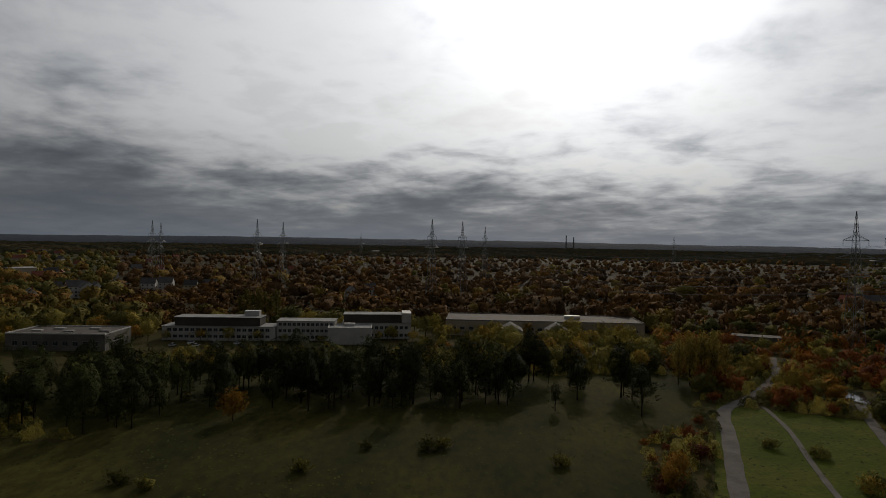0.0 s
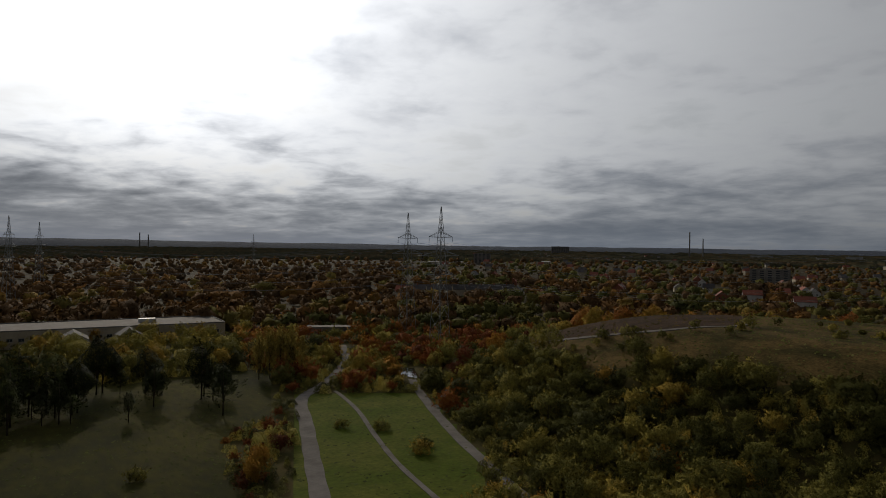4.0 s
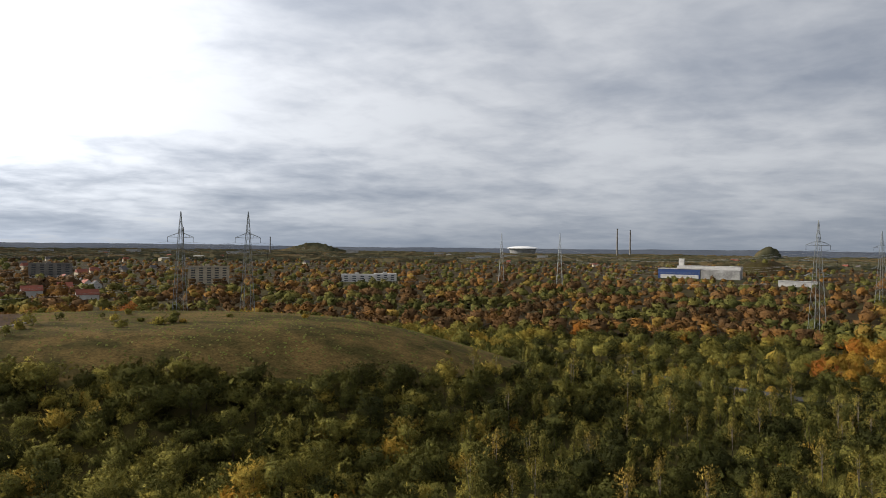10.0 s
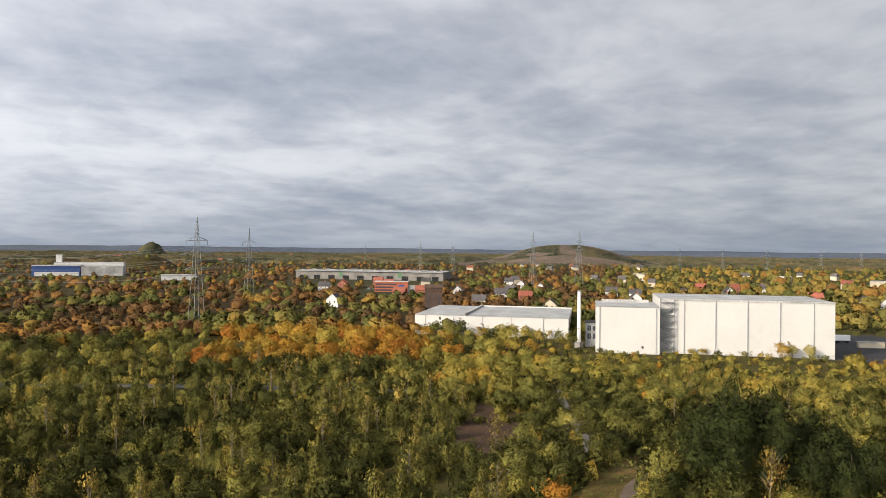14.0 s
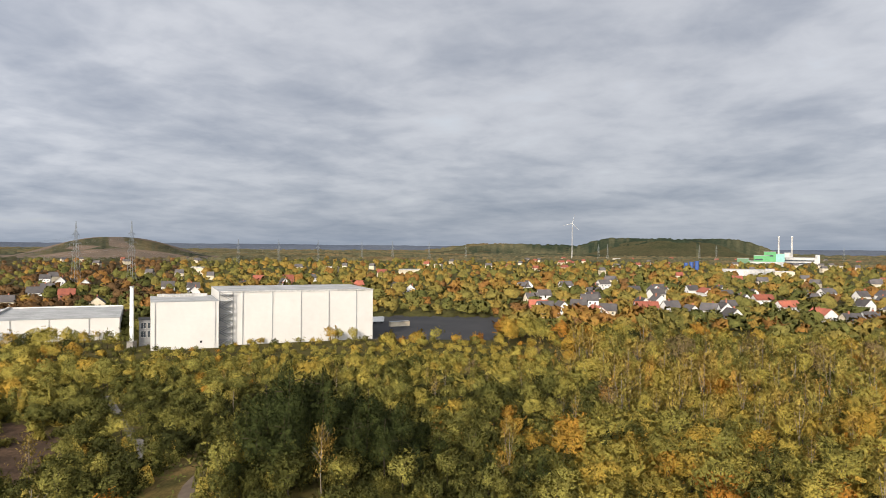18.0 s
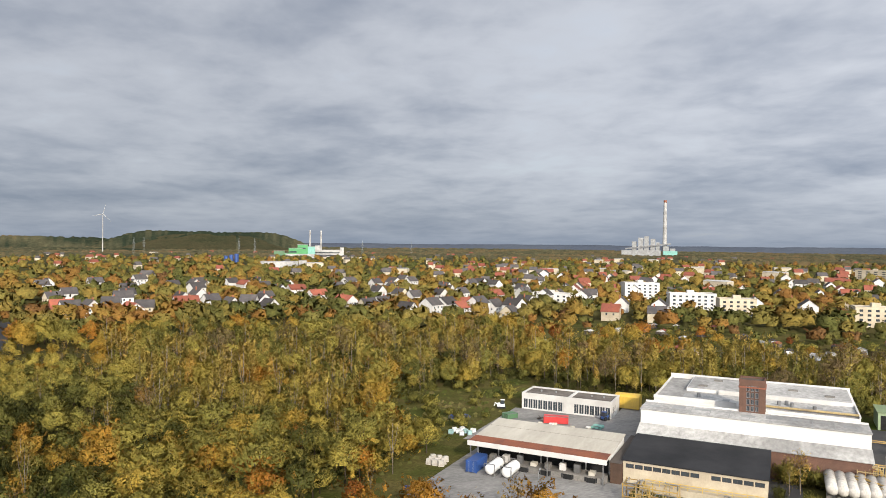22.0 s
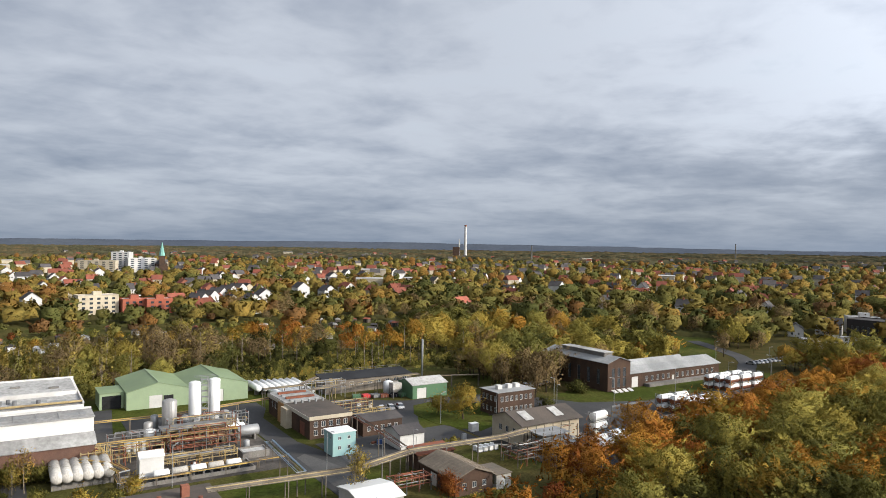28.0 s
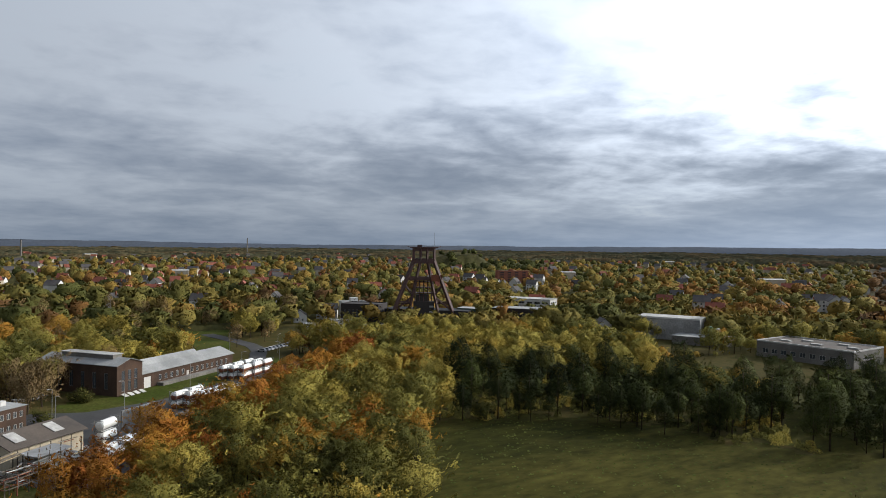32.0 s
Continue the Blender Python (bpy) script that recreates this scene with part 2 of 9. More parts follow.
TUFTS = foliage("grass_tufts", [(0.0, (0.034, 0.044, 0.009)), (0.4, (0.083, 0.089, 0.022)), (0.7, (0.128, 0.106, 0.038)), (1.0, (0.187, 0.145, 0.064))], 0.1)
BARK = surface("bark", (0.085, 0.064, 0.047), (0.043, 0.034, 0.025), 1.5, 0.9)
BIRCH_BARK = surface("birch_bark", (0.31, 0.255, 0.195), (0.10, 0.080, 0.060), 2.0, 0.8, stretch=(1, 1, 2.5))
GRASS = surface("meadow_grass", (0.025, 0.026, 0.006), (0.058, 0.052, 0.012), 0.085, 0.9, bump=0.8, fine=5, stain=0.9, spread=(0.40, 0.62), stretch=(1, 0.45, 1))
LAWN = surface("mown_lawn", (0.061, 0.083, 0.009), (0.090, 0.098, 0.016), 0.15, 0.9, bump=0.6, fine=6, stain=0.6, spread=(0.42, 0.6))
# darker, browner green than the mown lawn
WORKS_LAWN = surface("darker_works_lawn", (0.044, 0.058, 0.010), (0.072, 0.072, 0.018), 0.22, 0.9, bump=0.6, fine=6, stain=0.8, spread=(0.40, 0.62))
HEATH = surface("dry_heath_grass", (0.116, 0.077, 0.028), (0.042, 0.036, 0.012), 0.30, 0.9, bump=0.8, fine=7, stain=0.95, spread=(0.38, 0.62), stretch=(1, 0.6, 1))
HEATHER = surface("withered_heather", (0.070, 0.044, 0.029), (0.040, 0.028, 0.019), 0.5, 0.95, bump=0.8, fine=6, stain=0.9, stretch=(0.4, 1, 1))
FLOOR = surface("woodland_floor", (0.072, 0.055, 0.020), (0.045, 0.045, 0.014), 0.6, 0.95, bump=0.6, fine=8, stain=0.5)
# the blue of distant haze is painted into the hills' base colour
HILLS = surface("haze_blue_hills", (0.066, 0.078, 0.102), (0.082, 0.092, 0.110), 0.006, 0.95, bump=0.0, fine=9, stain=0.35)
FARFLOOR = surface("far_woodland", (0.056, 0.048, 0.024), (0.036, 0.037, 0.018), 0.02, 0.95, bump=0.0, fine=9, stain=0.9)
SOIL = surface("bare_soil", (0.135, 0.098, 0.072), (0.080, 0.066, 0.052), 0.03, 0.95, bump=0.5, fine=9, stain=0.5)
ASPHALT = surface("asphalt", (0.060, 0.058, 0.057), (0.034, 0.033, 0.034), 0.12, 0.85, bump=0.1, fine=14, stain=0.45, spread=(0.36, 0.68))
PATCHED = surface("older_asphalt", (0.095, 0.092, 0.088), (0.062, 0.060, 0.058), 0.2, 0.88, bump=0.1, fine=12, stain=0.4)
GRAVEL = surface("gravel_path", (0.19, 0.17, 0.155), (0.13, 0.118, 0.105), 0.5, 0.9, bump=0.3, fine=20, stain=0.35)
CONCRETE = surface("concrete", (0.230, 0.212, 0.189), (0.143, 0.133, 0.120), 0.25, 0.85, fine=10, stain=0.5)
COAL = surface("coal_yard", (0.018, 0.018, 0.020), (0.035, 0.034, 0.034), 0.1, 0.8, fine=12, stain=0.4)
WHITE_SHEET = surface("white_sheet_cladding", (0.53, 0.505, 0.465), (0.48, 0.46, 0.425), 0.12, 0.5, bump=0.02, fine=3, stain=0.06)
WHITE = surface("white_paint", (0.62, 0.60, 0.565), (0.48, 0.46, 0.43), 0.4, 0.6, bump=0.05, stain=0.12, vary=0.08)
ROUGH = surface("rough_grass", (0.048, 0.054, 0.013), (0.090, 0.074, 0.026), 0.18, 0.92, bump=0.6, fine=9, stain=0.8, spread=(0.40, 0.62))
CREAM = surface("cream_render", (0.52, 0.45, 0.33), (0.38, 0.32, 0.23), 0.4, 0.8, stain=0.2, vary=0.1)
BEIGE_ROOF = surface("beige_sheet_roof", (0.50, 0.46, 0.38), (0.38, 0.345, 0.28), 0.5, 0.7, stain=0.2, stretch=(1, 0.2, 1))
GREY_ROOF = surface("grey_felt_roof", (0.33, 0.33, 0.32), (0.22, 0.22, 0.215), 0.35, 0.85, stain=0.3)
PALE_ROOF = surface("pale_felt_roof", (0.430, 0.417, 0.391), (0.232, 0.224, 0.211), 0.16, 0.86, fine=7, stain=0.55, spread=(0.42, 0.66), stretch=(1, 0.6, 1))
ETERNIT = surface("brown_corrugated_roof", (0.215, 0.175, 0.130), (0.135, 0.110, 0.086), 0.5, 0.85, stain=0.4, stretch=(1, 0.3, 1))
TOWER_BRICK = surface("brown_tower_brick", (0.165, 0.092, 0.066), (0.105, 0.066, 0.052), 0.5, 0.9, fine=14, stain=0.4)
DIRTY_WHITE = surface("streaked_dirty_white", (0.50, 0.47, 0.42), (0.24, 0.21, 0.175), 0.55, 0.75, stain=0.5, spread=(0.40, 0.66), stretch=(1, 1, 0.6))
OCHRE = surface("ochre_render", (0.36, 0.20, 0.075), (0.25, 0.14, 0.06), 0.5, 0.8, stain=0.3)
BLACK_ROOF = surface("black_felt_roof", (0.014, 0.0145, 0.016), (0.028, 0.028, 0.030), 0.4, 0.8, stain=0.3)
BROWN_ROOF = surface("brown_felt_roof", (0.105, 0.084, 0.068), (0.068, 0.058, 0.05), 0.4, 0.85, stain=0.3)
GRIT_ROOF = surface("brown_grit_roof", (0.185, 0.165, 0.145), (0.115, 0.100, 0.088), 0.3, 0.9, fine=9, stain=0.45)
PLANKS = surface("grey_weathered_planks", (0.24, 0.205, 0.165), (0.13, 0.11, 0.09), 1.2, 0.9, stain=0.5, stretch=(1, 1, 0.15))
RUST = surface("rusty_sheet", (0.24, 0.085, 0.045), (0.15, 0.06, 0.04), 0.8, 0.85, stain=0.4)
PIT = surface("black_brown_cladding", (0.052, 0.044, 0.040), (0.034, 0.030, 0.029), 0.3, 0.8, stain=0.3)
PIT_GREEN = surface("dull_green_cladding", (0.055, 0.11, 0.085), (0.04, 0.08, 0.065), 0.3, 0.7, stain=0.2)
PIPE = surface("lagged_pipe", (0.175, 0.15, 0.115), (0.09, 0.073, 0.058), 0.8, 0.8, stain=0.3)
BRICK = surface("dark_red_brick", (0.098, 0.062, 0.044), (0.062, 0.043, 0.034), 0.6, 0.9, fine=14, stain=0.4)
BRICK_RED = surface("orange_red_brick", (0.30, 0.12, 0.075), (0.22, 0.095, 0.065), 0.6, 0.9, fine=14, stain=0.35, vary=0.1)
GREEN_SHEET = surface("pale_green_sheet", (0.27, 0.34, 0.20), (0.22, 0.28, 0.165), 0.25, 0.6, stain=0.12)
GREEN_ROOF = surface("green_sheet_roof", (0.20, 0.26, 0.13), (0.16, 0.21, 0.11), 0.3, 0.6, stain=0.15)
GREEN_DARK = surface("dark_green_sheet", (0.075, 0.165, 0.075), (0.06, 0.13, 0.06), 0.4, 0.6, stain=0.15)
CYAN = surface("turquoise_panel", (0.29, 0.45, 0.43), (0.24, 0.39, 0.38), 0.4, 0.55, stain=0.08)
YELLOW = surface("yellow_paint", (0.60, 0.40, 0.05), (0.48, 0.32, 0.06), 0.8, 0.6, stain=0.2)
YELLOW_PALE = surface("faded_yellow_pipe", (0.42, 0.32, 0.14), (0.22, 0.16, 0.085), 0.8, 0.7, stain=0.4)
PIPE_YELLOW = surface("rusty_yellow_pipe", (0.44, 0.29, 0.06), (0.22, 0.135, 0.05), 0.9, 0.7, stain=0.45)
BLUE = surface("blue_paint", (0.022, 0.065, 0.22), (0.02, 0.05, 0.16), 0.8, 0.5, stain=0.15)
BLUE_GREY = surface("blue_grey_steel", (0.20, 0.28, 0.36), (0.15, 0.21, 0.28), 0.8, 0.5, stain=0.15)
RED = surface("red_paint", (0.55, 0.035, 0.03), (0.42, 0.03, 0.03), 0.8, 0.5, stain=0.12)
ORANGE = surface("orange_red_brickwork", (0.36, 0.105, 0.06), (0.28, 0.09, 0.055), 0.5, 0.8)
STEEL = surface("weathered_steel", (0.28, 0.28, 0.275), (0.17, 0.165, 0.16), 0.8, 0.5, 0.6, stain=0.25)
GALV = surface("galvanised_steel", (0.34, 0.34, 0.335), (0.24, 0.24, 0.235), 0.8, 0.6, 0.4, stain=0.15)
TANK_GREY = surface("grey_tank_shell", (0.40, 0.385, 0.36), (0.27, 0.255, 0.235), 0.6, 0.5, 0.3, stain=0.2, stretch=(1, 1, 0.25))
HALL_WHITE = surface("fresh_white_sheet", (0.70, 0.68, 0.64), (0.62, 0.60, 0.565), 0.12, 0.5, bump=0.02, fine=3, stain=0.06)
TANK_WHITE = surface("white_tank_shell", (0.76, 0.755, 0.73), (0.66, 0.655, 0.63), 0.4, 0.4, stain=0.08)
PYLON = surface("pylon_steel", (0.30, 0.32, 0.32), (0.22, 0.235, 0.235), 0.5, 0.6, 0.4)
HEADFRAME = surface("red_brown_headframe", (0.092, 0.038, 0.030), (0.055, 0.028, 0.025), 0.5, 0.7, stain=0.3)
SLATE = surface("dark_roof_tiles", (0.055, 0.05, 0.05), (0.085, 0.075, 0.07), 0.6, 0.8, stain=0.3, vary=0.3)
TILE_RED = surface("red_roof_tiles", (0.28, 0.085, 0.05), (0.19, 0.065, 0.045), 0.6, 0.8, stain=0.3, vary=0.3)
GLASS = surface("dark_window_glass", (0.035, 0.042, 0.05), (0.05, 0.06, 0.07), 0.5, 0.12, bump=0.0, stain=0.1)
COPPER = surface("verdigris_copper", (0.20, 0.42, 0.35), (0.16, 0.34, 0.29), 0.5, 0.7)
# near-black for tyres and fittings; in openings it paints the shade inside
DARK = surface("dark_fittings_and_shade", (0.02, 0.02, 0.02), (0.03, 0.03, 0.03), 1.0, 0.9)
WATER = surface("still_water", (0.02, 0.025, 0.02), (0.03, 0.03, 0.025), 0.3, 0.10, bump=0.02, stain=0.1)

# ---------------------------------------------------------------- building helpers


class Geo:
    """Collects vertices and faces of one mesh."""

    def __init__(self):
        self.v, self.f = [], []

    def box(self, x0, x1, y0, y1, z0, z1):
        i = len(self.v)
        self.v += [(x, y, z) for z in (z0, z1) for x, y in ((x0, y0), (x1, y0), (x1, y1), (x0, y1))]
        self.f += [(i, i + 3, i + 2, i + 1), (i + 4, i + 5, i + 6, i + 7)] + [(i + k, i + (k + 1) % 4, i + 4 + (k + 1) % 4, i + 4 + k) for k in range(4)]
        return self

    def hexa(self, low, high):
        """A solid between two four-cornered faces."""
        i = len(self.v)
        self.v += [tuple(p) for p in (*low, *high)]
        self.f += [(i, i + 3, i + 2, i + 1), (i + 4, i + 5, i + 6, i + 7)] + [(i + k, i + (k + 1) % 4, i + 4 + (k + 1) % 4, i + 4 + k) for k in range(4)]
        return self

    def prism_x(self, outline, x0, x1):
        """An outline in y, z drawn out along x."""
        i, n = len(self.v), len(outline)
        self.v += [(x0, y, z) for y, z in outline] + [(x1, y, z) for y, z in outline]
        self.f += [tuple(range(i + n - 1, i - 1, -1)), tuple(range(i + n, i + 2 * n))] + [(i + k, i + (k + 1) % n, i + n + (k + 1) % n, i + n + k) for k in range(n)]
        return self

    def prism_y(self, outline, y0, y1):
        i, n = len(self.v), len(outline)
        self.v += [(x, y0, z) for x, z in outline] + [(x, y1, z) for x, z in outline]
        self.f += [tuple(range(i, i + n)), tuple(range(i + 2 * n - 1, i + n - 1, -1))] + [(i + k, i + n + k, i + n + (k + 1) % n, i + (k + 1) % n) for k in range(n)]
        return self

    def rod(self, p, q, r, n=6, r2=None):
        p, q = Vector(p), Vector(q)
        r2 = r if r2 is None else r2
        d = (q - p).normalized()
        s = d.orthogonal().normalized()
        t = d.cross(s)
        i = len(self.v)
        for c, rr in ((p, r), (q, r2)):
            for k in range(n):
                a = 2 * math.pi * (k + 0.5) / n
                self.v.append(tuple(c + (s * math.cos(a) + t * math.sin(a)) * rr))
        self.f += [tuple(range(i + n - 1, i - 1, -1)), tuple(range(i + n, i + 2 * n))] + [(i + k, i + (k + 1) % n, i + n + (k + 1) % n, i + n + k) for k in range(n)]
        return self

    def tube(self, pts, r, n=6):
        """One unbroken tube along points."""
        i = len(self.v)
        for j, c in enumerate(pts):
            d = (pts[min(j + 1, len(pts) - 1)] - pts[max(j - 1, 0)]).normalized()
            s = d.cross(Vector((0.37, 0.21, 0.91) if abs(d.z) < 0.9 else (1, 0, 0))).normalized()
            t = d.cross(s)
            self.v += [tuple(c + (s * math.cos(2 * math.pi * k / n) + t * math.sin(2 * math.pi * k / n)) * r) for k in range(n)]
        for j in range(len(pts) - 1):
            self.f += [(i + j * n + k, i + j * n + (k + 1) % n, i + (j + 1) * n + (k + 1) % n, i + (j + 1) * n + k) for k in range(n)]
        return self

    def tank(self, p, q, r, n=16, bulge=0.3):
        """A cylinder with domed ends."""
        p, q = Vector(p), Vector(q)
        d = (q - p).normalized()
        s = d.orthogonal().normalized()
        t = d.cross(s)
        i = len(self.v)
        rings = [(p - d * r * bulge, 0.35), (p - d * r * bulge * 0.55, 0.78), (p, 1.0), (q, 1.0), (q + d * r * bulge * 0.55, 0.78), (q + d * r * bulge, 0.35)]
        for c, rr in rings:
            for k in range(n):
                a = 2 * math.pi * k / n
                self.v.append(tuple(c + (s * math.cos(a) + t * math.sin(a)) * r * rr))
        for j in range(len(rings) - 1):
            self.f += [(i + j * n + k, i + j * n + (k + 1) % n, i + (j + 1) * n + (k + 1) % n, i + (j + 1) * n + k) for k in range(n)]
        e = i + (len(rings) - 1) * n
        self.f += [tuple(range(i + n - 1, i - 1, -1)), tuple(range(e, e + n))]
        return self

    def mesh(self, name, material, smooth=False):
        me = bpy.data.meshes.new(name)
        me.from_pydata(self.v, [], self.f)
        me.materials.append(material)
        if smooth:
            me.polygons.foreach_set("use_smooth", [True] * len(me.polygons))
        me.update()
        return me


def part(name, geo, material, parent, label="", smooth=False):
    """One mesh object under a thing or a part."""
    ob = new(name, geo.mesh(name, material, smooth) if isinstance(geo, Geo) else geo)
    ob.parent = parent
    return tagged(ob, label)


def thing(name, label, category, at, rz=0.0, group="", kind=""):
    """An Empty at the base of a thing."""
    ob = new(name)
    ob.empty_display_size = 0.5
    ob.matrix_basis = pose(at[0], at[1], at[2] if len(at) > 2 else 0.0, 0, 0, rz)
    return tagged(ob, label, category, group, kind)


def lone(name, geo, material, label, category, at=(0, 0, 0), rz=0.0, group="", kind="", smooth=False):
    """A thing that is one mesh."""
    ob = new(name, geo.mesh(name, material, smooth))
    ob.matrix_basis = pose(*at, 0, 0, rz)
    return tagged(ob, label, category, group, kind)


# The works stand on a grid: a runs along the halls, b away from the camera.
SITE = 126.9
UX, UY = math.cos(radians(SITE)), math.sin(radians(SITE))


def site(a, b, z=0.0):
    return (a * UX - b * UY, a * UY + b * UX, z)


def polar(bearing, d, z=0.0):
    return (d * math.sin(radians(bearing)), d * math.cos(radians(bearing)), z)


FOOT = []  # footprints kept free of trees: centre, half sizes, turn


def keep_free(x, y, half_x, half_y, rz=0.0, pad=2.0):
    FOOT.append((x, y, half_x + pad, half_y + pad, radians(rz)))


def smooth_step(a, b, x):
    t = np.clip((x - a) / (b - a), 0.0, 1.0)
    return t * t * (3 - 2 * t)


def bearing_gap(b, c):
    return np.abs((b - c + 180.0) % 360.0 - 180.0)


def ground(x, y):
    """Height of the land: the plain, the heap beside the camera, spoil heaps and hills far off."""
    x, y = np.asarray(x, float), np.asarray(y, float)
    d = np.hypot(x, y)
    b = np.degrees(np.arctan2(x, y)) % 360.0
    # the grassy heap: a long flat dome
    cx, cy = x - 214.7, y - 103.3
    ang = radians(-79.6)
    la, lb = cx * math.cos(ang) + cy * math.sin(ang), -cx * math.sin(ang) + cy * math.cos(ang)
    q = np.sqrt((la / 172.8) ** 2 + (lb / 93.5) ** 2)
    z = 23.8 * (1.0 - smooth_step(0.31, 1.0, q))
    # low bank under the pines
    z = z + 11.0 * np.exp(-(((x - 40.0) ** 2 + (y + 105.0) ** 2) / 42.0 ** 2))
    z = z * smooth_step(20.0, 110.0, d)
    # the plain swells a little far off
    roll = np.sin(x * 0.0021 + 1.3) * np.cos(y * 0.0017) + 0.6 * np.sin(x * 0.0043 + y * 0.0037)
    z = z + smooth_step(1800.0, 4200.0, d) * (3.0 + 2.0 * roll)
    for bb, dd, wide, deep, tall, edge in HEAPS:
        p = polar(bb, dd)
        rx, ry = x - p[0], y - p[1]
        s, c = math.sin(radians(bb)), math.cos(radians(bb))
        across, along = rx * c - ry * s, rx * s + ry * c
        q = np.sqrt((across / wide) ** 2 + (along / deep) ** 2)
        z = z + tall * (1.0 - smooth_step(edge, 1.0, q))
    return z


# far spoil heaps: bearing, distance, half width, half depth, height, share that is flat on top
HEAPS = [(145.5, 2300.0, 330.0, 260.0, 62.0, 0.10), (188.5, 3400.0, 560.0, 300.0, 76.0, 0.50), (177.0, 3700.0, 620.0, 300.0, 44.0, 0.3),
         (112.9, 3600.0, 88.0, 150.0, 68.0, 0.05), (112.5, 1500.0, 80.0, 90.0, 26.0, 0.2), (77.5, 4200.0, 230.0, 300.0, 50.0, 0.1), (305.0, 1500.0, 90.0, 80.0, 30.0, 0.2)]


def zone(x, y):
    """What covers the land: 0 wood floor, 1 meadow, 2 heath, 3 far wood, 4 soil, 5 works yard, 6 lawn, 7 coal, 8 rough grass, 9 heather, 10 works lawn."""
    x, y = np.asarray(x, float), np.asarray(y, float)
    d = np.hypot(x, y)
    b = np.degrees(np.arctan2(x, y)) % 360.0
    bs = (b + 180.0) % 360.0 - 180.0
    wob = 6.0 * np.sin(x * 0.09 + 0.7) + 5.0 * np.sin(y * 0.11) + 3.0 * np.sin((x + y) * 0.23)
    out = np.where(d > 700.0, 3, 0)
    meadow = (d > 78.0 + wob) & (bs > -58.0) & (bs < 17.5 + wob * 0.12) & (d < 196.0 + wob + 30.0 * smooth_step(-30.0, 15.0, bs))
    glade = (bs > -30.0) & (bs < 20.0) & (d >= 190.0) & (d < 262.0 + wob)
    strip = (d > 80.0 + wob) & (bs > 21.5) & (bs < 37.0) & (d < 226.0 + wob * 0.5) & (x - 0.375 * y < 48.0 + wob * 0.06)
    out = np.where(meadow | glade, 1, out)
    out = np.where(strip, 6, out)
    out = np.where((ground(x, y) > 10.5 + 5.0 * smooth_step(44.0, 56.0, bs) - 5.5 * smooth_step(78.0, 90.0, bs) + wob * 0.22) & (d < 340.0) & (bs > 34.0) & (bs < 108.0), 2, out)
    # withered heather between the heap's track and its crest
    track = np.interp(b, [38.0, 41.0, 44.0, 48.0, 52.0, 56.3, 57.5], [266.0, 255.0, 242.0, 232.0, 225.0, 232.0, 262.0])
    out = np.where((out == 2) & (b > 39.5) & (b < 57.0) & (d > track), 9, out)
    # hollow of bare soil and a strip of dry grass in the young wood
    out = np.where((b > 137.5 + wob * 0.06) & (b < 142.6 + wob * 0.06) & (d > 158.0 + wob * 0.5) & (d < 204.0 + wob), 9, out)
    out = np.where((bearing_gap(b, 147.6 + 0.085 * (d - 105.0)) * d < 4.2 * 57.3) & (d > 100.0) & (d < 186.0), 2, out)
    out = np.where((b > 137.0) & (b < 153.0) & (d > 1950.0) & (d < 2700.0), 4, out)
    a, v = x * UX + y * UY, -x * UY + y * UX
    rough = (a > -98.0 + wob) & (a < 150.0) & (v > 92.0) & (v < 226.0 + wob) & (d > 120.0)
    out = np.where(rough & (out == 0), 8, out)
    lawns = ((a > 18.0) & (a < 74.0) & (v > 188.0) & (v < 224.0)) | ((a > 92.0) & (a < 132.0) & (v > 150.0) & (v < 182.0)) | ((a > 150.0) & (a < 250.0) & (v > 150.0) & (v < 172.0)) | ((a > 25.0) & (a < 70.0) & (v > 120.0) & (v < 138.0)) | ((b > 281.5) & (b < 287.0) & (d > 300.0) & (d < 400.0))
    out = np.where(lawns, 10, out)
    gardens = (b > 214.0) & (b < 262.0) & (d > 300.0) & (d < 440.0)
    out = np.where(gardens, 8, out)
    out = np.where((b > 164.5) & (b < 175.5) & (d > 352.0) & (d < 470.0), 7, out)
    return out


def build_ground():
    n = 600
    rings = [float(r) for r in np.arange(60.0, 300.0, 3.0)]
    while rings[-1] < 4600.0:
        rings.append(rings[-1] * 1.06)
    rings[-1] = 4700.0
    ang = np.arange(n) * (2 * math.pi / n)
    r = np.array(rings)[:, None]
    x, y = r * np.sin(ang), r * np.cos(ang)
    z = ground(x, y)
    verts = np.concatenate([[[0.0, 0.0, 0.0]], np.stack([x, y, z], -1).reshape(-1, 3)])
    faces = [(0, 1 + (k + 1) % n, 1 + k) for k in range(n)]
    for j in range(len(rings) - 1):
        o = 1 + j * n
        faces += [(o + k, o + (k + 1) % n, o + n + (k + 1) % n, o + n + k) for k in range(n)]
    me = bpy.data.meshes.new("ground")
    me.from_pydata(verts.tolist(), [], faces)
    for m in (FLOOR, GRASS, HEATH, FARFLOOR, SOIL, ASPHALT, LAWN, COAL, ROUGH, HEATHER, WORKS_LAWN):
        me.materials.append(m)
    mid = np.array([verts[list(f)].mean(0) for f in faces])
    me.polygons.foreach_set("material_index", zone(mid[:, 0], mid[:, 1]).astype(np.int32))
    me.polygons.foreach_set("use_smooth", [True] * len(faces))
    me.update()
    return tagged(new("ground", me), "rolling autumn land of meadow, heath and woodland floor", "ground", kind="structure")


build_ground()


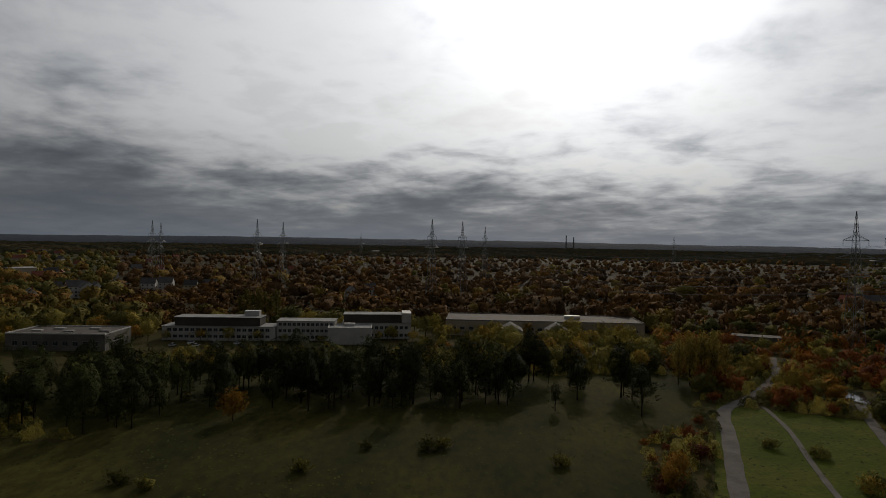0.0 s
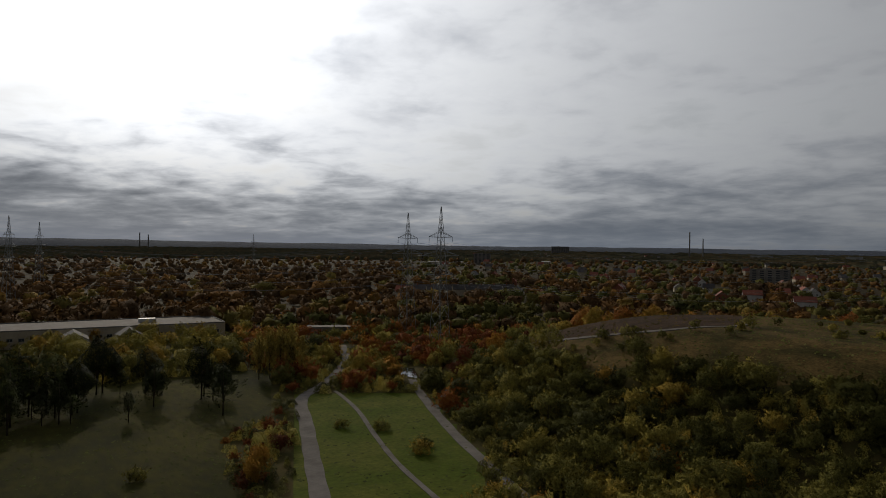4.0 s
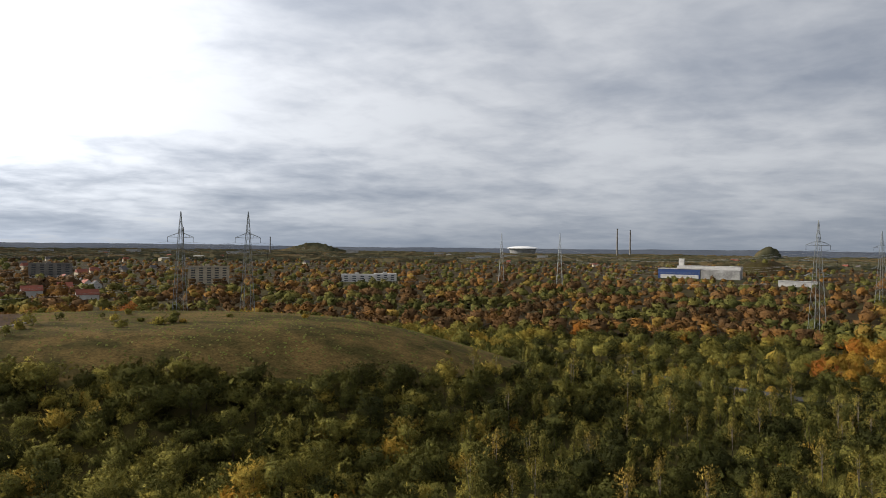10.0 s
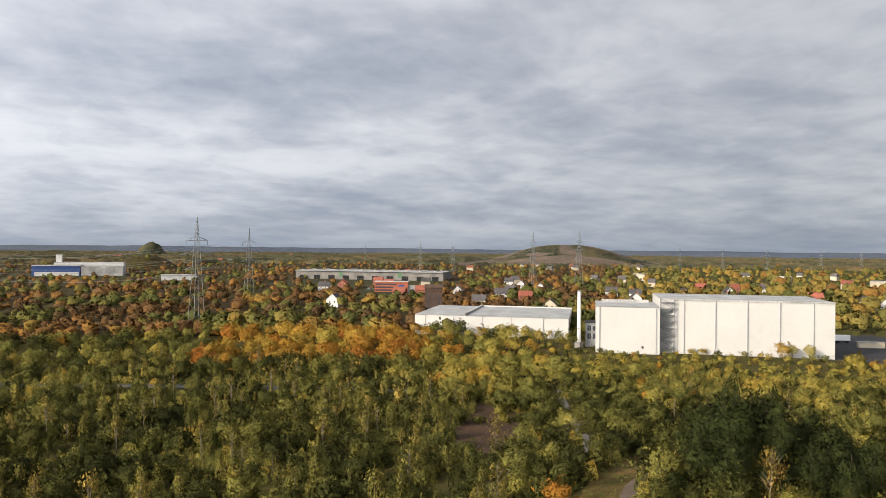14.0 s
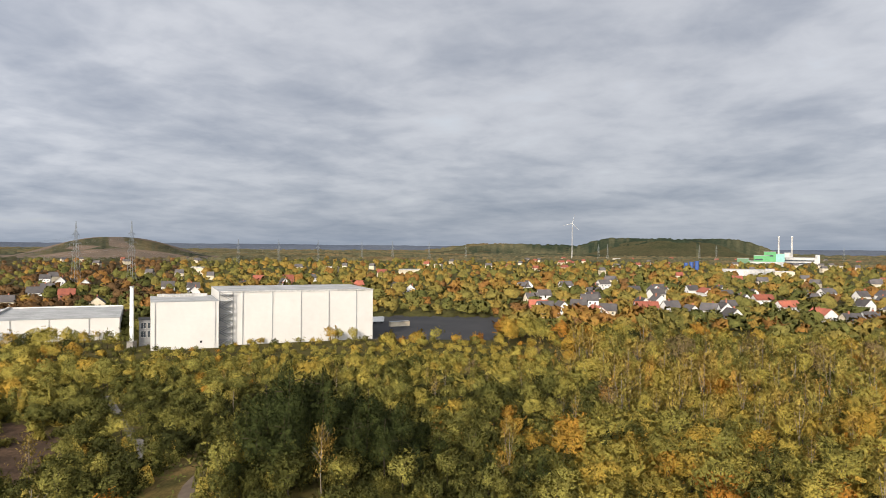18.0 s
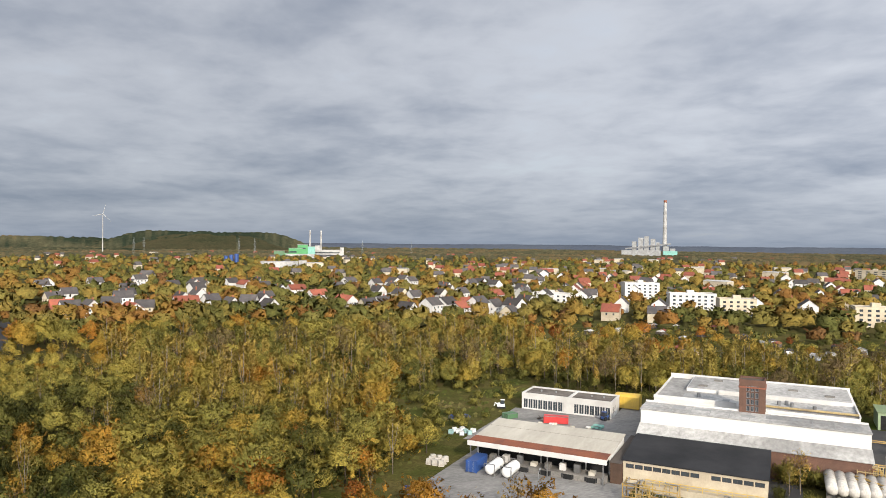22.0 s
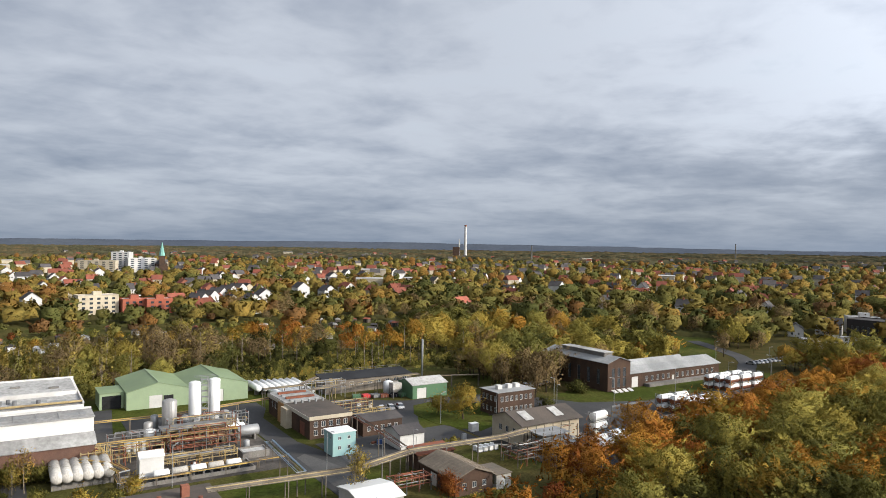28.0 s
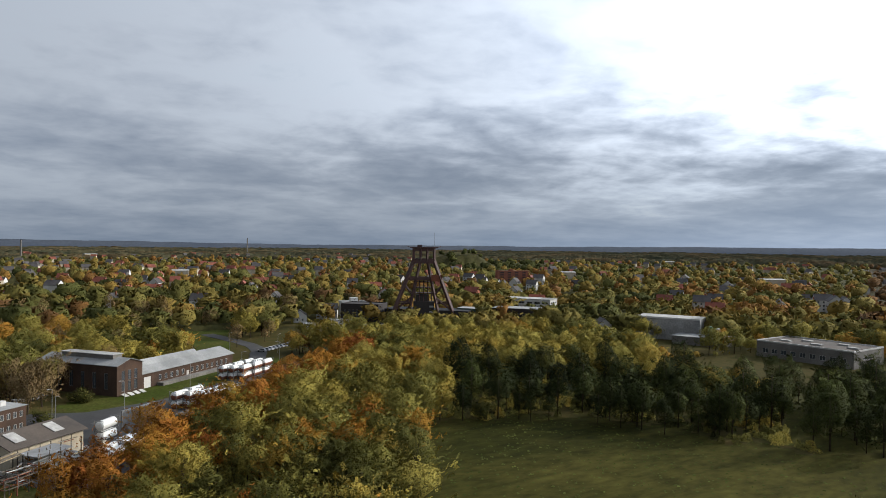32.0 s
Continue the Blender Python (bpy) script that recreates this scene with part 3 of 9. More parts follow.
def build_hills():
    """The wooded hills that close the plain on every side, distance haze in their blue."""
    n = 720
    ang = np.arange(n) * (2 * math.pi / n)
    b = np.degrees(ang)
    crest = 41.0 + 3.0 * np.sin(3 * ang + 1.0) + 2.5 * np.sin(7 * ang + 0.4) + 1.6 * np.sin(17 * ang) + 0.9 * np.sin(41 * ang + 2.0) + 0.6 * np.sin(97 * ang)
    crest += 18.0 * np.exp(-(bearing_gap(b, 345.0) / 22.0) ** 2) + 9.0 * np.exp(-(bearing_gap(b, 255.0) / 25.0) ** 2)
    crest += np.random.default_rng(3).normal(size=n) * 0.7
    rows = [(4640.0, -6.0 + 0 * crest), (4700.0, crest * 0.30), (4800.0, crest * 0.62 + 2.0 * np.sin(23 * ang)), (4900.0, crest), (4980.0, crest * 0.9)]
    v = np.concatenate([np.stack([r * np.sin(ang), r * np.cos(ang), z], -1) for r, z in rows])
    f = [(o * n + k, (o + 1) * n + k, (o + 1) * n + (k + 1) % n, o * n + (k + 1) % n) for o in range(len(rows) - 1) for k in range(n)]
    me = bpy.data.meshes.new("backdrop_hills")
    me.from_pydata(v.tolist(), [], f)
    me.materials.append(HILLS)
    me.polygons.foreach_set("use_smooth", [True] * len(f))
    return tagged(new("backdrop_hills", me), "far wooded hills round the plain, blue-grey haze painted in", "hills", kind="structure")


build_hills()


def ribbon(name, points, width, material, label, category="path", lift=0.10, step=4.0):
    """A road or path laid along points on the land, with its own thickness."""
    pts = [Vector((p[0], p[1], 0)) for p in points]
    fine = []
    for i in range(len(pts) - 1):
        p0, p1, p2, p3 = pts[max(i - 1, 0)], pts[i], pts[i + 1], pts[min(i + 2, len(pts) - 1)]
        m = max(2, int((p2 - p1).length / step))
        for j in range(m):
            t = j / m
            fine.append(0.5 * ((2 * p1) + (p2 - p0) * t + (2 * p0 - 5 * p1 + 4 * p2 - p3) * t * t + (3 * p1 - p0 - 3 * p2 + p3) * t ** 3))
    fine.append(pts[-1])
    g = Geo()
    for i, p in enumerate(fine):
        d = (fine[min(i + 1, len(fine) - 1)] - fine[max(i - 1, 0)]).normalized()
        s = Vector((-d.y, d.x, 0)) * width * 0.5 * (1 + 0.06 * math.sin(i * 1.7))
        for q, dz in ((p - s, lift), (p + s, lift), (p + s, -0.4), (p - s, -0.4)):
            g.v.append((q.x, q.y, float(ground(q.x, q.y)) + dz))
        if i:
            o = len(g.v) - 8
            g.f += [(o + k, o + 4 + k, o + 4 + (k + 1) % 4, o + (k + 1) % 4) for k in range(4)]
    ROADS.append((np.array([(p.x, p.y) for p in fine]), width * 0.5))
    return lone(name, g, material, label, category, kind="structure")


ROADS = []


def slab(name, corners, z, material, label, category="yard", frame_site=True):
    """A flat paved sheet, 10 cm thick."""
    pts = [site(*c) if frame_site else c for c in corners]
    g = Geo()
    n = len(pts)
    g.v = [(p[0], p[1], z) for p in pts] + [(p[0], p[1], z - 0.4) for p in pts]
    g.f = [tuple(range(n)), tuple(range(2 * n - 1, n - 1, -1))] + [(k, n + k, n + (k + 1) % n, (k + 1) % n) for k in range(n)]
    return lone(name, g, material, label, category, kind="structure")

# ---------------------------------------------------------------- building kit


def wall_sheet(w, h, thick, openings):
    """A wall w long and h high, from y = 0 inwards, with openings (u0, u1, z0, z1) cut through it."""
    us = sorted({0.0, w, *[o[0] for o in openings], *[o[1] for o in openings]})
    zs = sorted({0.0, h, *[o[2] for o in openings], *[o[3] for o in openings]})
    g = Geo()
    for j in range(len(zs) - 1):
        run = None
        for i in range(len(us) - 1):
            u, z = (us[i] + us[i + 1]) / 2, (zs[j] + zs[j + 1]) / 2
            solid = not any(o[0] < u < o[1] and o[2] < z < o[3] for o in openings)
            if solid and run is None:
                run = us[i]
            if run is not None and (not solid or i == len(us) - 2):
                g.box(run, us[i + 1] if solid else us[i], 0, thick, zs[j], zs[j + 1])
                run = None
    return g


def turned(g, m):
    g.v = [tuple(m @ Vector(p)) for p in g.v]
    return g


def window_geo(u0, u1, z0, z1, bars=1):
    f = Geo()
    t = 0.09
    f.box(u0, u1, 0.06, 0.16, z0, z0 + t).box(u0, u1, 0.06, 0.16, z1 - t, z1).box(u0, u0 + t, 0.06, 0.16, z0 + t, z1 - t).box(u1 - t, u1, 0.06, 0.16, z0 + t, z1 - t)
    for i in range(bars):
        u = u0 + (u1 - u0) * (i + 1) / (bars + 1)
        f.box(u - 0.03, u + 0.03, 0.07, 0.15, z0 + t, z1 - t)
    return f, Geo().box(u0 + 0.02, u1 - 0.02, 0.10, 0.13, z0 + 0.02, z1 - 0.02)


def side_turn(side, w, d):
    if side == "F":
        return Matrix.Identity(4)
    if side == "B":
        return pose(w, d, 0, 0, 0, 180)
    if side == "R":
        return pose(w, 0, 0, 0, 0, 90)
    return pose(0, d, 0, 0, 0, -90)


def gable_slabs(g, w, d, h, rise, over, thick=0.18, axis="x"):
    """Two roof slabs over a house w by d, ridge along the axis."""
    if axis == "x":
        for y0, y1, yr in ((-over, d / 2, 1), (d + over, d / 2, -1)):
            zl = h - rise * over / (d / 2)
            a = [(-over, y0, zl), (w + over, y0, zl), (w + over, y1, h + rise), (-over, y1, h + rise)]
            if yr < 0:
                a = [a[1], a[0], a[3], a[2]]
            g.hexa(a, [(p[0], p[1], p[2] + thick) for p in a])
    else:
        for x0, x1, xr in ((-over, w / 2, -1), (w + over, w / 2, 1)):
            zl = h - rise * over / (w / 2)
            a = [(x0, -over, zl), (x0, d + over, zl), (x1, d + over, h + rise), (x1, -over, h + rise)]
            if xr < 0:
                a = [a[1], a[0], a[3], a[2]]
            g.hexa(a, [(p[0], p[1], p[2] + thick) for p in a])
    return g


def house(name, label, category, at, rz, w, d, h, wall, roof, roof_kind="flat", rise=1.5, windows=(), doors=(), over=0.35, parapet=None, frame_mat=None, group="", pane_mat=None, door_mat=None, free=2.0, bars=1, plain=False):
    """A building from its front left corner: walls with cut openings, windows, doors and a roof.
    windows: (side, u0, u1, z0, z1); doors likewise."""
    t = thing(name, label, category, at, rz, group)
    frame_mat, pane_mat, door_mat = frame_mat or WHITE, pane_mat or GLASS, door_mat or WHITE
    thick = 0.3
    for side in "FBLR":
        length = w if side in "FB" else d - 2 * thick
        cut = [o[1:] for o in (*windows, *doors) if o[0] == side]
        shift = 0.0 if side in "FB" else thick
        g = wall_sheet(length, h, thick, [(max(0.05, o[0] - shift), min(length - 0.05, o[1] - shift), max(o[2], 0.0), o[3]) for o in cut])
        m = side_turn(side, w, d)
        if shift:
            m = m @ pose(shift, 0, 0)
        if roof_kind == "gable_y" and side in "FB":
            g.prism_y([(0, h), (w, h), (w / 2, h + rise)], 0, thick)
        if roof_kind == "gable_x" and side in "LR":
            g.prism_y([(-shift, h), (d - shift, h), (d / 2 - shift, h + rise)], 0, thick)
        if roof_kind == "mono" and side == "B":
            g.box(0, w, 0, thick, h, h + rise)
        if roof_kind == "mono" and side in "LR":
            u = [(-shift, h), (d - shift, h), (d - shift, h + rise)] if side == "R" else [(-shift, h), (d - shift, h), (-shift, h + rise)]
            g.prism_y(u, 0, thick)
        part("wall", turned(g, m), wall, t)
    for side, u0, u1, z0, z1 in windows:
        m = side_turn(side, w, d)
        if plain:
            part("window", turned(Geo().box(u0, u1, 0.12, 0.16, z0, z1), m), pane_mat, t)
            continue
        f, p = window_geo(u0, u1, z0, z1, bars)
        o = part("window", turned(f, m), frame_mat, t)
        part("pane", turned(p, m), pane_mat, o)
    for side, u0, u1, z0, z1 in doors:
        part("door", turned(Geo().box(u0 + 0.03, u1 - 0.03, 0.10, 0.16, z0, z1 - 0.03), side_turn(side, w, d)), door_mat, t)
    r = Geo()
    if roof_kind == "flat":
        inset = 0.0 if parapet is None else thick
        r.box(inset - (0 if inset else over), w - inset + (0 if inset else over), inset - (0 if inset else over), d - inset + (0 if inset else over), h - (0.05 if inset else 0.0), h + 0.12)
    elif roof_kind == "mono":
        k = rise / d
        a = [(-over, -over, h - k * over), (w + over, -over, h - k * over), (w + over, d + over, h + rise + k * over), (-over, d + over, h + rise + k * over)]
        r.hexa(a, [(p[0], p[1], p[2] + 0.2) for p in a])
    else:
        gable_slabs(r, w, d, h, rise, over, axis=roof_kind[-1])
    rf = part("roof", r, roof, t)
    if parapet is not None:
        g = Geo().box(-0.05, w + 0.05, -0.05, thick, h, h + 0.55).box(-0.05, w + 0.05, d - thick, d + 0.05, h, h + 0.55).box(-0.05, thick, thick, d - thick, h, h + 0.55).box(w - thick, w + 0.05, thick, d - thick, h, h + 0.55)
        part("parapet", g, parapet, t)
    c, s = math.cos(radians(rz)), math.sin(radians(rz))
    keep_free(at[0] + c * w / 2 - s * d / 2, at[1] + s * w / 2 + c * d / 2, w / 2, d / 2, rz, free)
    return t, rf


def on_site(name, label, category, a0, a1, b0, b1, h, wall, roof, **more):
    return house(name, label, category, site(a0, b0), SITE, a1 - a0, b1 - b0, h, wall, roof, **more)


def row(side, start, stop, n, width, z0, z1):
    """n openings evenly along a wall."""
    gap = (stop - start) / n
    return [(side, start + gap * (i + 0.5) - width / 2, start + gap * (i + 0.5) + width / 2, z0, z1) for i in range(n)]


# ---------------------------------------------------------------- paved ground
PAD = surface("stained_pad", (0.12, 0.105, 0.09), (0.040, 0.035, 0.031), 0.30, 0.85, fine=10, stain=0.7, spread=(0.35, 0.6))
YARD = surface("tyre_marked_concrete", (0.235, 0.225, 0.21), (0.10, 0.096, 0.09), 0.22, 0.85, fine=9, stain=0.6, spread=(0.40, 0.72), stretch=(0.35, 1, 1))
slab("yard", [(-64, 112), (-26, 112), (-26, 143), (-30, 143), (-30, 193), (-70, 193), (-70, 156), (-64, 156)], 0.06, YARD, "pale concrete works yard with tyre marks")
slab("yard_lane", [(-42, 193), (-29.5, 193), (-29.5, 215), (-42, 215)], 0.065, YARD, "concrete lane beside the office", "yard")
slab("works_road", [(54, 100), (63, 100), (63, 148), (60, 160), (60, 186), (64, 196), (64, 205), (54, 205), (54, 160)], 0.055, ASPHALT, "grey asphalt works road", "road")
slab("works_road", [(63, 138), (100, 138), (100, 156), (63, 156)], 0.05, ASPHALT, "grey asphalt works road", "road")
slab("works_road", [(74.5, 156), (92, 156), (100, 172), (135, 174), (137, 181), (104, 186), (74.5, 204)], 0.06, ASPHALT, "grey asphalt works road", "road")
slab("works_road", [(101, 108), (171, 114), (171, 136), (250, 143), (250, 150), (170, 150), (150, 158), (137, 180), (131, 176), (136, 150), (101, 150)], 0.065, ASPHALT, "grey asphalt yard beside the tank containers", "road")
slab("lawn", [(98, 158), (98, 170), (103, 179), (110, 181), (116, 174), (116, 155.6), (113, 150), (104, 146)], 0.09, WORKS_LAWN, "mown lawn beside the brick office", "lawn")
slab("tank_pad", [(20, 143), (53.5, 143), (53.5, 187), (20, 187)], 0.05, PAD, "stained concrete pad under the process plant")
slab("patch", [(64, 139), (74, 140), (75, 144.5), (69, 147), (64.5, 145)], 0.058, PATCHED, "worn paler patch of asphalt", "road")
slab("patch", [(78, 160), (88, 161.5), (94, 170), (93, 178), (84, 180), (79, 172)], 0.068, PATCHED, "worn paler patch of asphalt", "road")
slab("patch", [(55.5, 120), (61, 121), (61.5, 138), (58, 150), (55.5, 148)], 0.062, PATCHED, "worn paler patch of asphalt", "road")
slab("patch", [(140, 140), (160, 139), (166, 146), (152, 149), (141, 147)], 0.072, PATCHED, "worn paler patch of asphalt", "road")
slab("patch", [(104, 174), (128, 175), (132, 179), (110, 183)], 0.068, PATCHED, "worn paler patch of asphalt", "road")
slab("hall_apron", [(-2, 143), (4, 143), (4, 160), (-2, 160)], 0.045, ASPHALT, "dark apron beside the hall", "yard")
slab("side_lane", [(16.5, 160), (20, 160), (26, 215), (16.5, 215)], 0.085, ASPHALT, "dark lane beside the white hall", "road")

slab("back_lane", [(26.5, 188.5), (54, 188.5), (54, 203), (26.5, 203)], 0.06, ASPHALT, "dark lane behind the silos", "road")

# ---------------------------------------------------------------- halls of the works
t, r = on_site("office_block", "low white office block with a window band and flat brown roof", "office", -68, -42, 193, 203.2, 4.2, WHITE, GRIT_ROOF,
               windows=row("F", 0.4, 12.2, 8, 1.38, 0.4, 3.1) + row("F", 15.4, 25.7, 7, 1.38, 0.4, 3.1) + row("R", 1.5, 6, 2, 1.6, 0.8, 2.8), doors=[("F", 12.4, 15.2, 0, 3.0)], parapet=WHITE)
part("roof_divider", Geo().box(13.4, 14.2, 0.3, 9.9, 4.32, 4.6), WHITE, r)
for u in (4.0, 8.5, 19.0, 22.5):
    part("roof_vent", Geo().rod((u, 6, 4.3), (u, 6, 4.75), 0.25, 8), GALV, r)

# dark door sheets paint the shade under the open front
t, r = on_site("loading_shed", "open-fronted loading shed with beige sheet roof and rusty stripe", "shed", -60.7, -31.2, 143, 156.5, 5.2, WHITE, BEIGE_ROOF, roof_kind="mono", rise=0.7, over=0.3,
               doors=row("F", 0.2, 29.3, 6, 4.6, 1.2, 4.85), door_mat=DARK)
part("canopy", Geo().hexa([(-0.3, -4.6, 5.0), (29.8, -4.6, 5.0), (29.8, -0.33, 5.2), (-0.3, -0.33, 5.2)], [(-0.3, -4.6, 5.25), (29.8, -4.6, 5.25), (29.8, -0.33, 5.45), (-0.3, -0.33, 5.45)]), BEIGE_ROOF, t)
part("fascia", Geo().box(-0.35, 29.85, -4.72, -4.61, 4.3, 5.35), WHITE, t, "white sheet fascia")
part("rust_strip", Geo().hexa([(-0.2, -4.4, 5.27), (29.7, -4.4, 5.27), (29.7, -0.5, 5.45), (-0.2, -0.5, 5.45)], [(-0.2, -4.4, 5.32), (29.7, -4.4, 5.32), (29.7, -0.5, 5.5), (-0.2, -0.5, 5.5)]), RUST, t, "rust-red roof sheets")
part("loading_dock", Geo().box(0, 29.3, -3.9, -0.02, 0, 1.25), CONCRETE, t)
for i in range(6):
    if i in (0, 3, 5):
        part("post", Geo().box(0.2 + i * 5.75, 0.4 + i * 5.75, -4.5, -4.3, 0, 5.0), STEEL, t)
    # flat dark panel painted for the shade inside a dock pit
    part("dock_bay", Geo().box(1.6 + i * 4.8, 3.4 + i * 4.8, -4.0, -3.93, 0.1, 1.1), DARK, t, "dark square dock bay")
    for u in (1.25, 3.5):
        part("bumper", Geo().box(u + i * 4.8, u + 0.25 + i * 4.8, -4.06, -3.93, 0.3, 1.2), BLACK_ROOF, t)
for i in range(9):
    u = 1.0 + i * 3.1
    part("crate", Geo().box(u, u + 1.2, -2.6 - 0.3 * (i % 3), -1.6, 1.27, 2.0 + 0.35 * (i * 5 % 4)), (BEIGE_ROOF, CONCRETE, WHITE, STEEL)[i % 4], t)
part("roof_seam", Geo().box(-0.2, 29.7, 8.0, 8.2, 5.75, 5.82), BROWN_ROOF, r)
# lean-to ramp between the shed and the black-roofed hall
t, r = on_site("link_roof", "narrow brown felt roof between two halls", "shed", -30.8, -28.7, 141, 163, 4.2, BRICK, BROWN_ROOF, over=0.15)

t, r = on_site("felt_roof_hall", "long low hall with black felt roof and cream walls", "hall", -28.6, -2, 143, 158.6, 4.5, CREAM, BLACK_ROOF, roof_kind="mono", rise=1.4, over=0.3,
               windows=row("F", 0.4, 14.6, 8, 1.62, 3.0, 3.9) + row("F", 16.6, 26.2, 5, 1.7, 3.0, 3.9) + row("R", 2, 14, 4, 1.6, 2.2, 3.5), frame_mat=BROWN_ROOF)
part("loading_dock", Geo().box(4, 26.5, -3.4, -0.02, 0, 1.3), CREAM, t)
for i in range(9):
    part("rail_post", Geo().box(5 + i * 2.6, 5.1 + i * 2.6, -3.35, -3.25, 1.3, 2.3), YELLOW, t)
part("rail", Geo().box(5, 26, -3.35, -3.25, 2.3, 2.4).box(5, 26, -3.35, -3.25, 1.8, 1.87), YELLOW, t)

t, r = on_site("white_hall", "large white production hall with stepped pale roofs", "hall", -28.5, 16, 164, 208, 8.7, HALL_WHITE, PALE_ROOF, free=1.0, over=0.0)
part("front_bay", Geo().box(-0.4, 44.9, -0.5, 7.4, 6.4, 10.5), HALL_WHITE, t, "white sheet-clad raised front bay")
part("bay_roof", Geo().box(-0.6, 45.1, -0.7, 7.6, 10.5, 10.7), PALE_ROOF, t)
for i in range(9):
    part("roof_patch", Geo().box(1.0 + i * 4.9, 3.2 + i * 4.9 + (i * 7 % 3) * 0.6, 2.2 + (i * 5 % 4) * 0.8, 4.4 + (i * 3 % 4) * 0.7, 10.704, 10.712), GREY_ROOF, t, "grey felt patch on the roof")
    part("roof_patch", Geo().box(1.8 + i * 4.6, 3.4 + i * 4.6 + (i * 5 % 3) * 0.8, 15.5 + (i * 7 % 5), 18.5 + (i * 4 % 5), 10.504, 10.512), GREY_ROOF, t, "grey felt patch on the roof")
part("bay_kerb", Geo().box(-0.6, 45.1, 7.2, 7.6, 10.72, 11.1), WHITE, t)
part("lean_to_roof", Geo().hexa([(-0.6, -4.8, 5.75), (45.1, -4.8, 5.75), (45.1, -0.52, 7.3), (-0.6, -0.52, 7.3)], [(-0.6, -4.8, 5.95), (45.1, -4.8, 5.95), (45.1, -0.52, 7.5), (-0.6, -0.52, 7.5)]), PALE_ROOF, t, "streaked grey lean-to roof")
part("brick_plinth", Geo().box(-0.2, 44.7, -4.4, -0.03, 0, 5.7), TOWER_BRICK, t, "brown brick lower wall")
part("main_block", Geo().box(0.3, 44.2, 13.4, 43.6, 9.35, 10.4), HALL_WHITE, t)
part("main_roof", Geo().box(0.6, 43.9, 13.7, 43.3, 10.4, 10.5), PALE_ROOF, t)
part("rear_block", Geo().box(6.4, 43.8, 26.0, 43.2, 10.5, 11.3), HALL_WHITE, t)
part("rear_roof", Geo().box(6.6, 43.6, 26.2, 43.0, 11.3, 11.4), PALE_ROOF, t)
part("white_upstand", Geo().box(14.2, 40.8, 25.2, 25.95, 10.5, 11.5), WHITE, t)
part("parapet", Geo().box(0.2, 44.3, 43.25, 43.7, 10.5, 11.75).box(0.2, 0.55, 13.4, 43.25, 10.5, 10.95).box(43.95, 44.3, 13.4, 43.25, 10.5, 10.95), WHITE, t)
part("parapet", Geo().box(0.2, 19.0, 13.3, 13.65, 10.4, 11.3), WHITE, t)
part("roof_pipe", Geo().rod((25, 14.5, 11.0), (44, 14.5, 11.0), 0.28, 8), YELLOW_PALE, r, "pale pipe along the roof")
part("roof_pipe", Geo().rod((34.5, 15.6, 10.8), (43.5, 15.6, 10.8), 0.2, 8), RUST, r, "rusty pipe along the roof")
for u, y in ((28, 19.5), (29.6, 20.6), (30.8, 19.0), (35.4, 17.5), (10, 20), (20.5, 21)):
    part("roof_vent", Geo().rod((u, y, 10.5), (u, y, 11.5), 0.45, 8), STEEL, r)
for u, y in ((9, 29), (19, 31), (30, 34), (38, 30), (12, 38)):
    part("skylight", Geo().box(u, u + 2.2, y, y + 1.2, 11.4, 11.75), CONCRETE, r)
for i in range(11):
    part("roof_seam", Geo().box(2.0 + i * 4.05, 2.12 + i * 4.05, -0.5, 7.1, 10.7, 10.76), GREY_ROOF, t)

t, r = on_site("brick_tower", "square dark brick lift tower with glazed centre strip", "tower", -8.6, -3.2, 171, 176.0, 17.5, TOWER_BRICK, BROWN_ROOF, parapet=TOWER_BRICK,
               windows=[("F", 1.5 + i * 0.9, 2.2 + i * 0.9, 11.0 + j * 1.5, 12.2 + j * 1.5) for i in range(3) for j in range(4)], frame_mat=STEEL, free=0.0)

part("rim", Geo().box(-0.15, 5.55, -0.15, 5.15, 16.2, 16.5), BRICK_RED, t, "lighter brick band")

for a0, gap in ((29.4, 2.6), (46.6, 0.0)):
    t, r = on_site("green_shed", "pale green sheet-metal storage shed with gable roof", "shed", a0, a0 + 17.0, 212, 236, 4.9, GREEN_SHEET, GREEN_ROOF, roof_kind="gable_y", rise=2.2, over=0.15, free=3.0,
                   doors=[("F", 6.0, 9.6, 0, 3.6)] + ([("F", 9.9, 9.9 + gap, 0, 3.4)] if gap else []), door_mat=WHITE)
    if gap:
        # flat dark sheet stands for the shade in the open half
        part("open_doorway", Geo().box(9.9, 9.9 + gap, -0.06, -0.02, 0.05, 3.4), DARK, t, "dark sheet painted for the shade in the open half of the doorway")
    part("roof_ridge", Geo().box(8.3, 8.7, 0, 24, 7.25, 7.4), GREEN_SHEET, r)
# the dark door sheet paints the shade inside the open lean-to
t, r = on_site("green_lean_to", "open green lean-to beside the shed", "shed", 23.0, 29.2, 216, 226, 4.6, GREEN_SHEET, GREEN_ROOF, doors=[("F", 0.6, 5.6, 0, 3.8)], door_mat=DARK, over=0.2)

t, r = on_site("low_brick_works", "brick works building with brown flat roof and cream fascia", "hall", 63.2, 74, 160, 191, 5.4, BRICK, BROWN_ROOF,
               windows=row("F", 0.6, 10.4, 5, 1.1, 0.8, 2.2) + row("F", 0.6, 10.4, 5, 1.1, 2.8, 4.2) + row("L", 2, 14, 5, 1.3, 2.4, 4.0), over=0.25, doors=[("L", 24, 27.5, 0, 3.4)], door_mat=RUST)
part("fascia", Geo().box(-0.3, 11.1, -0.36, -0.26, 4.7, 5.6), CREAM, t, "cream fascia boards")
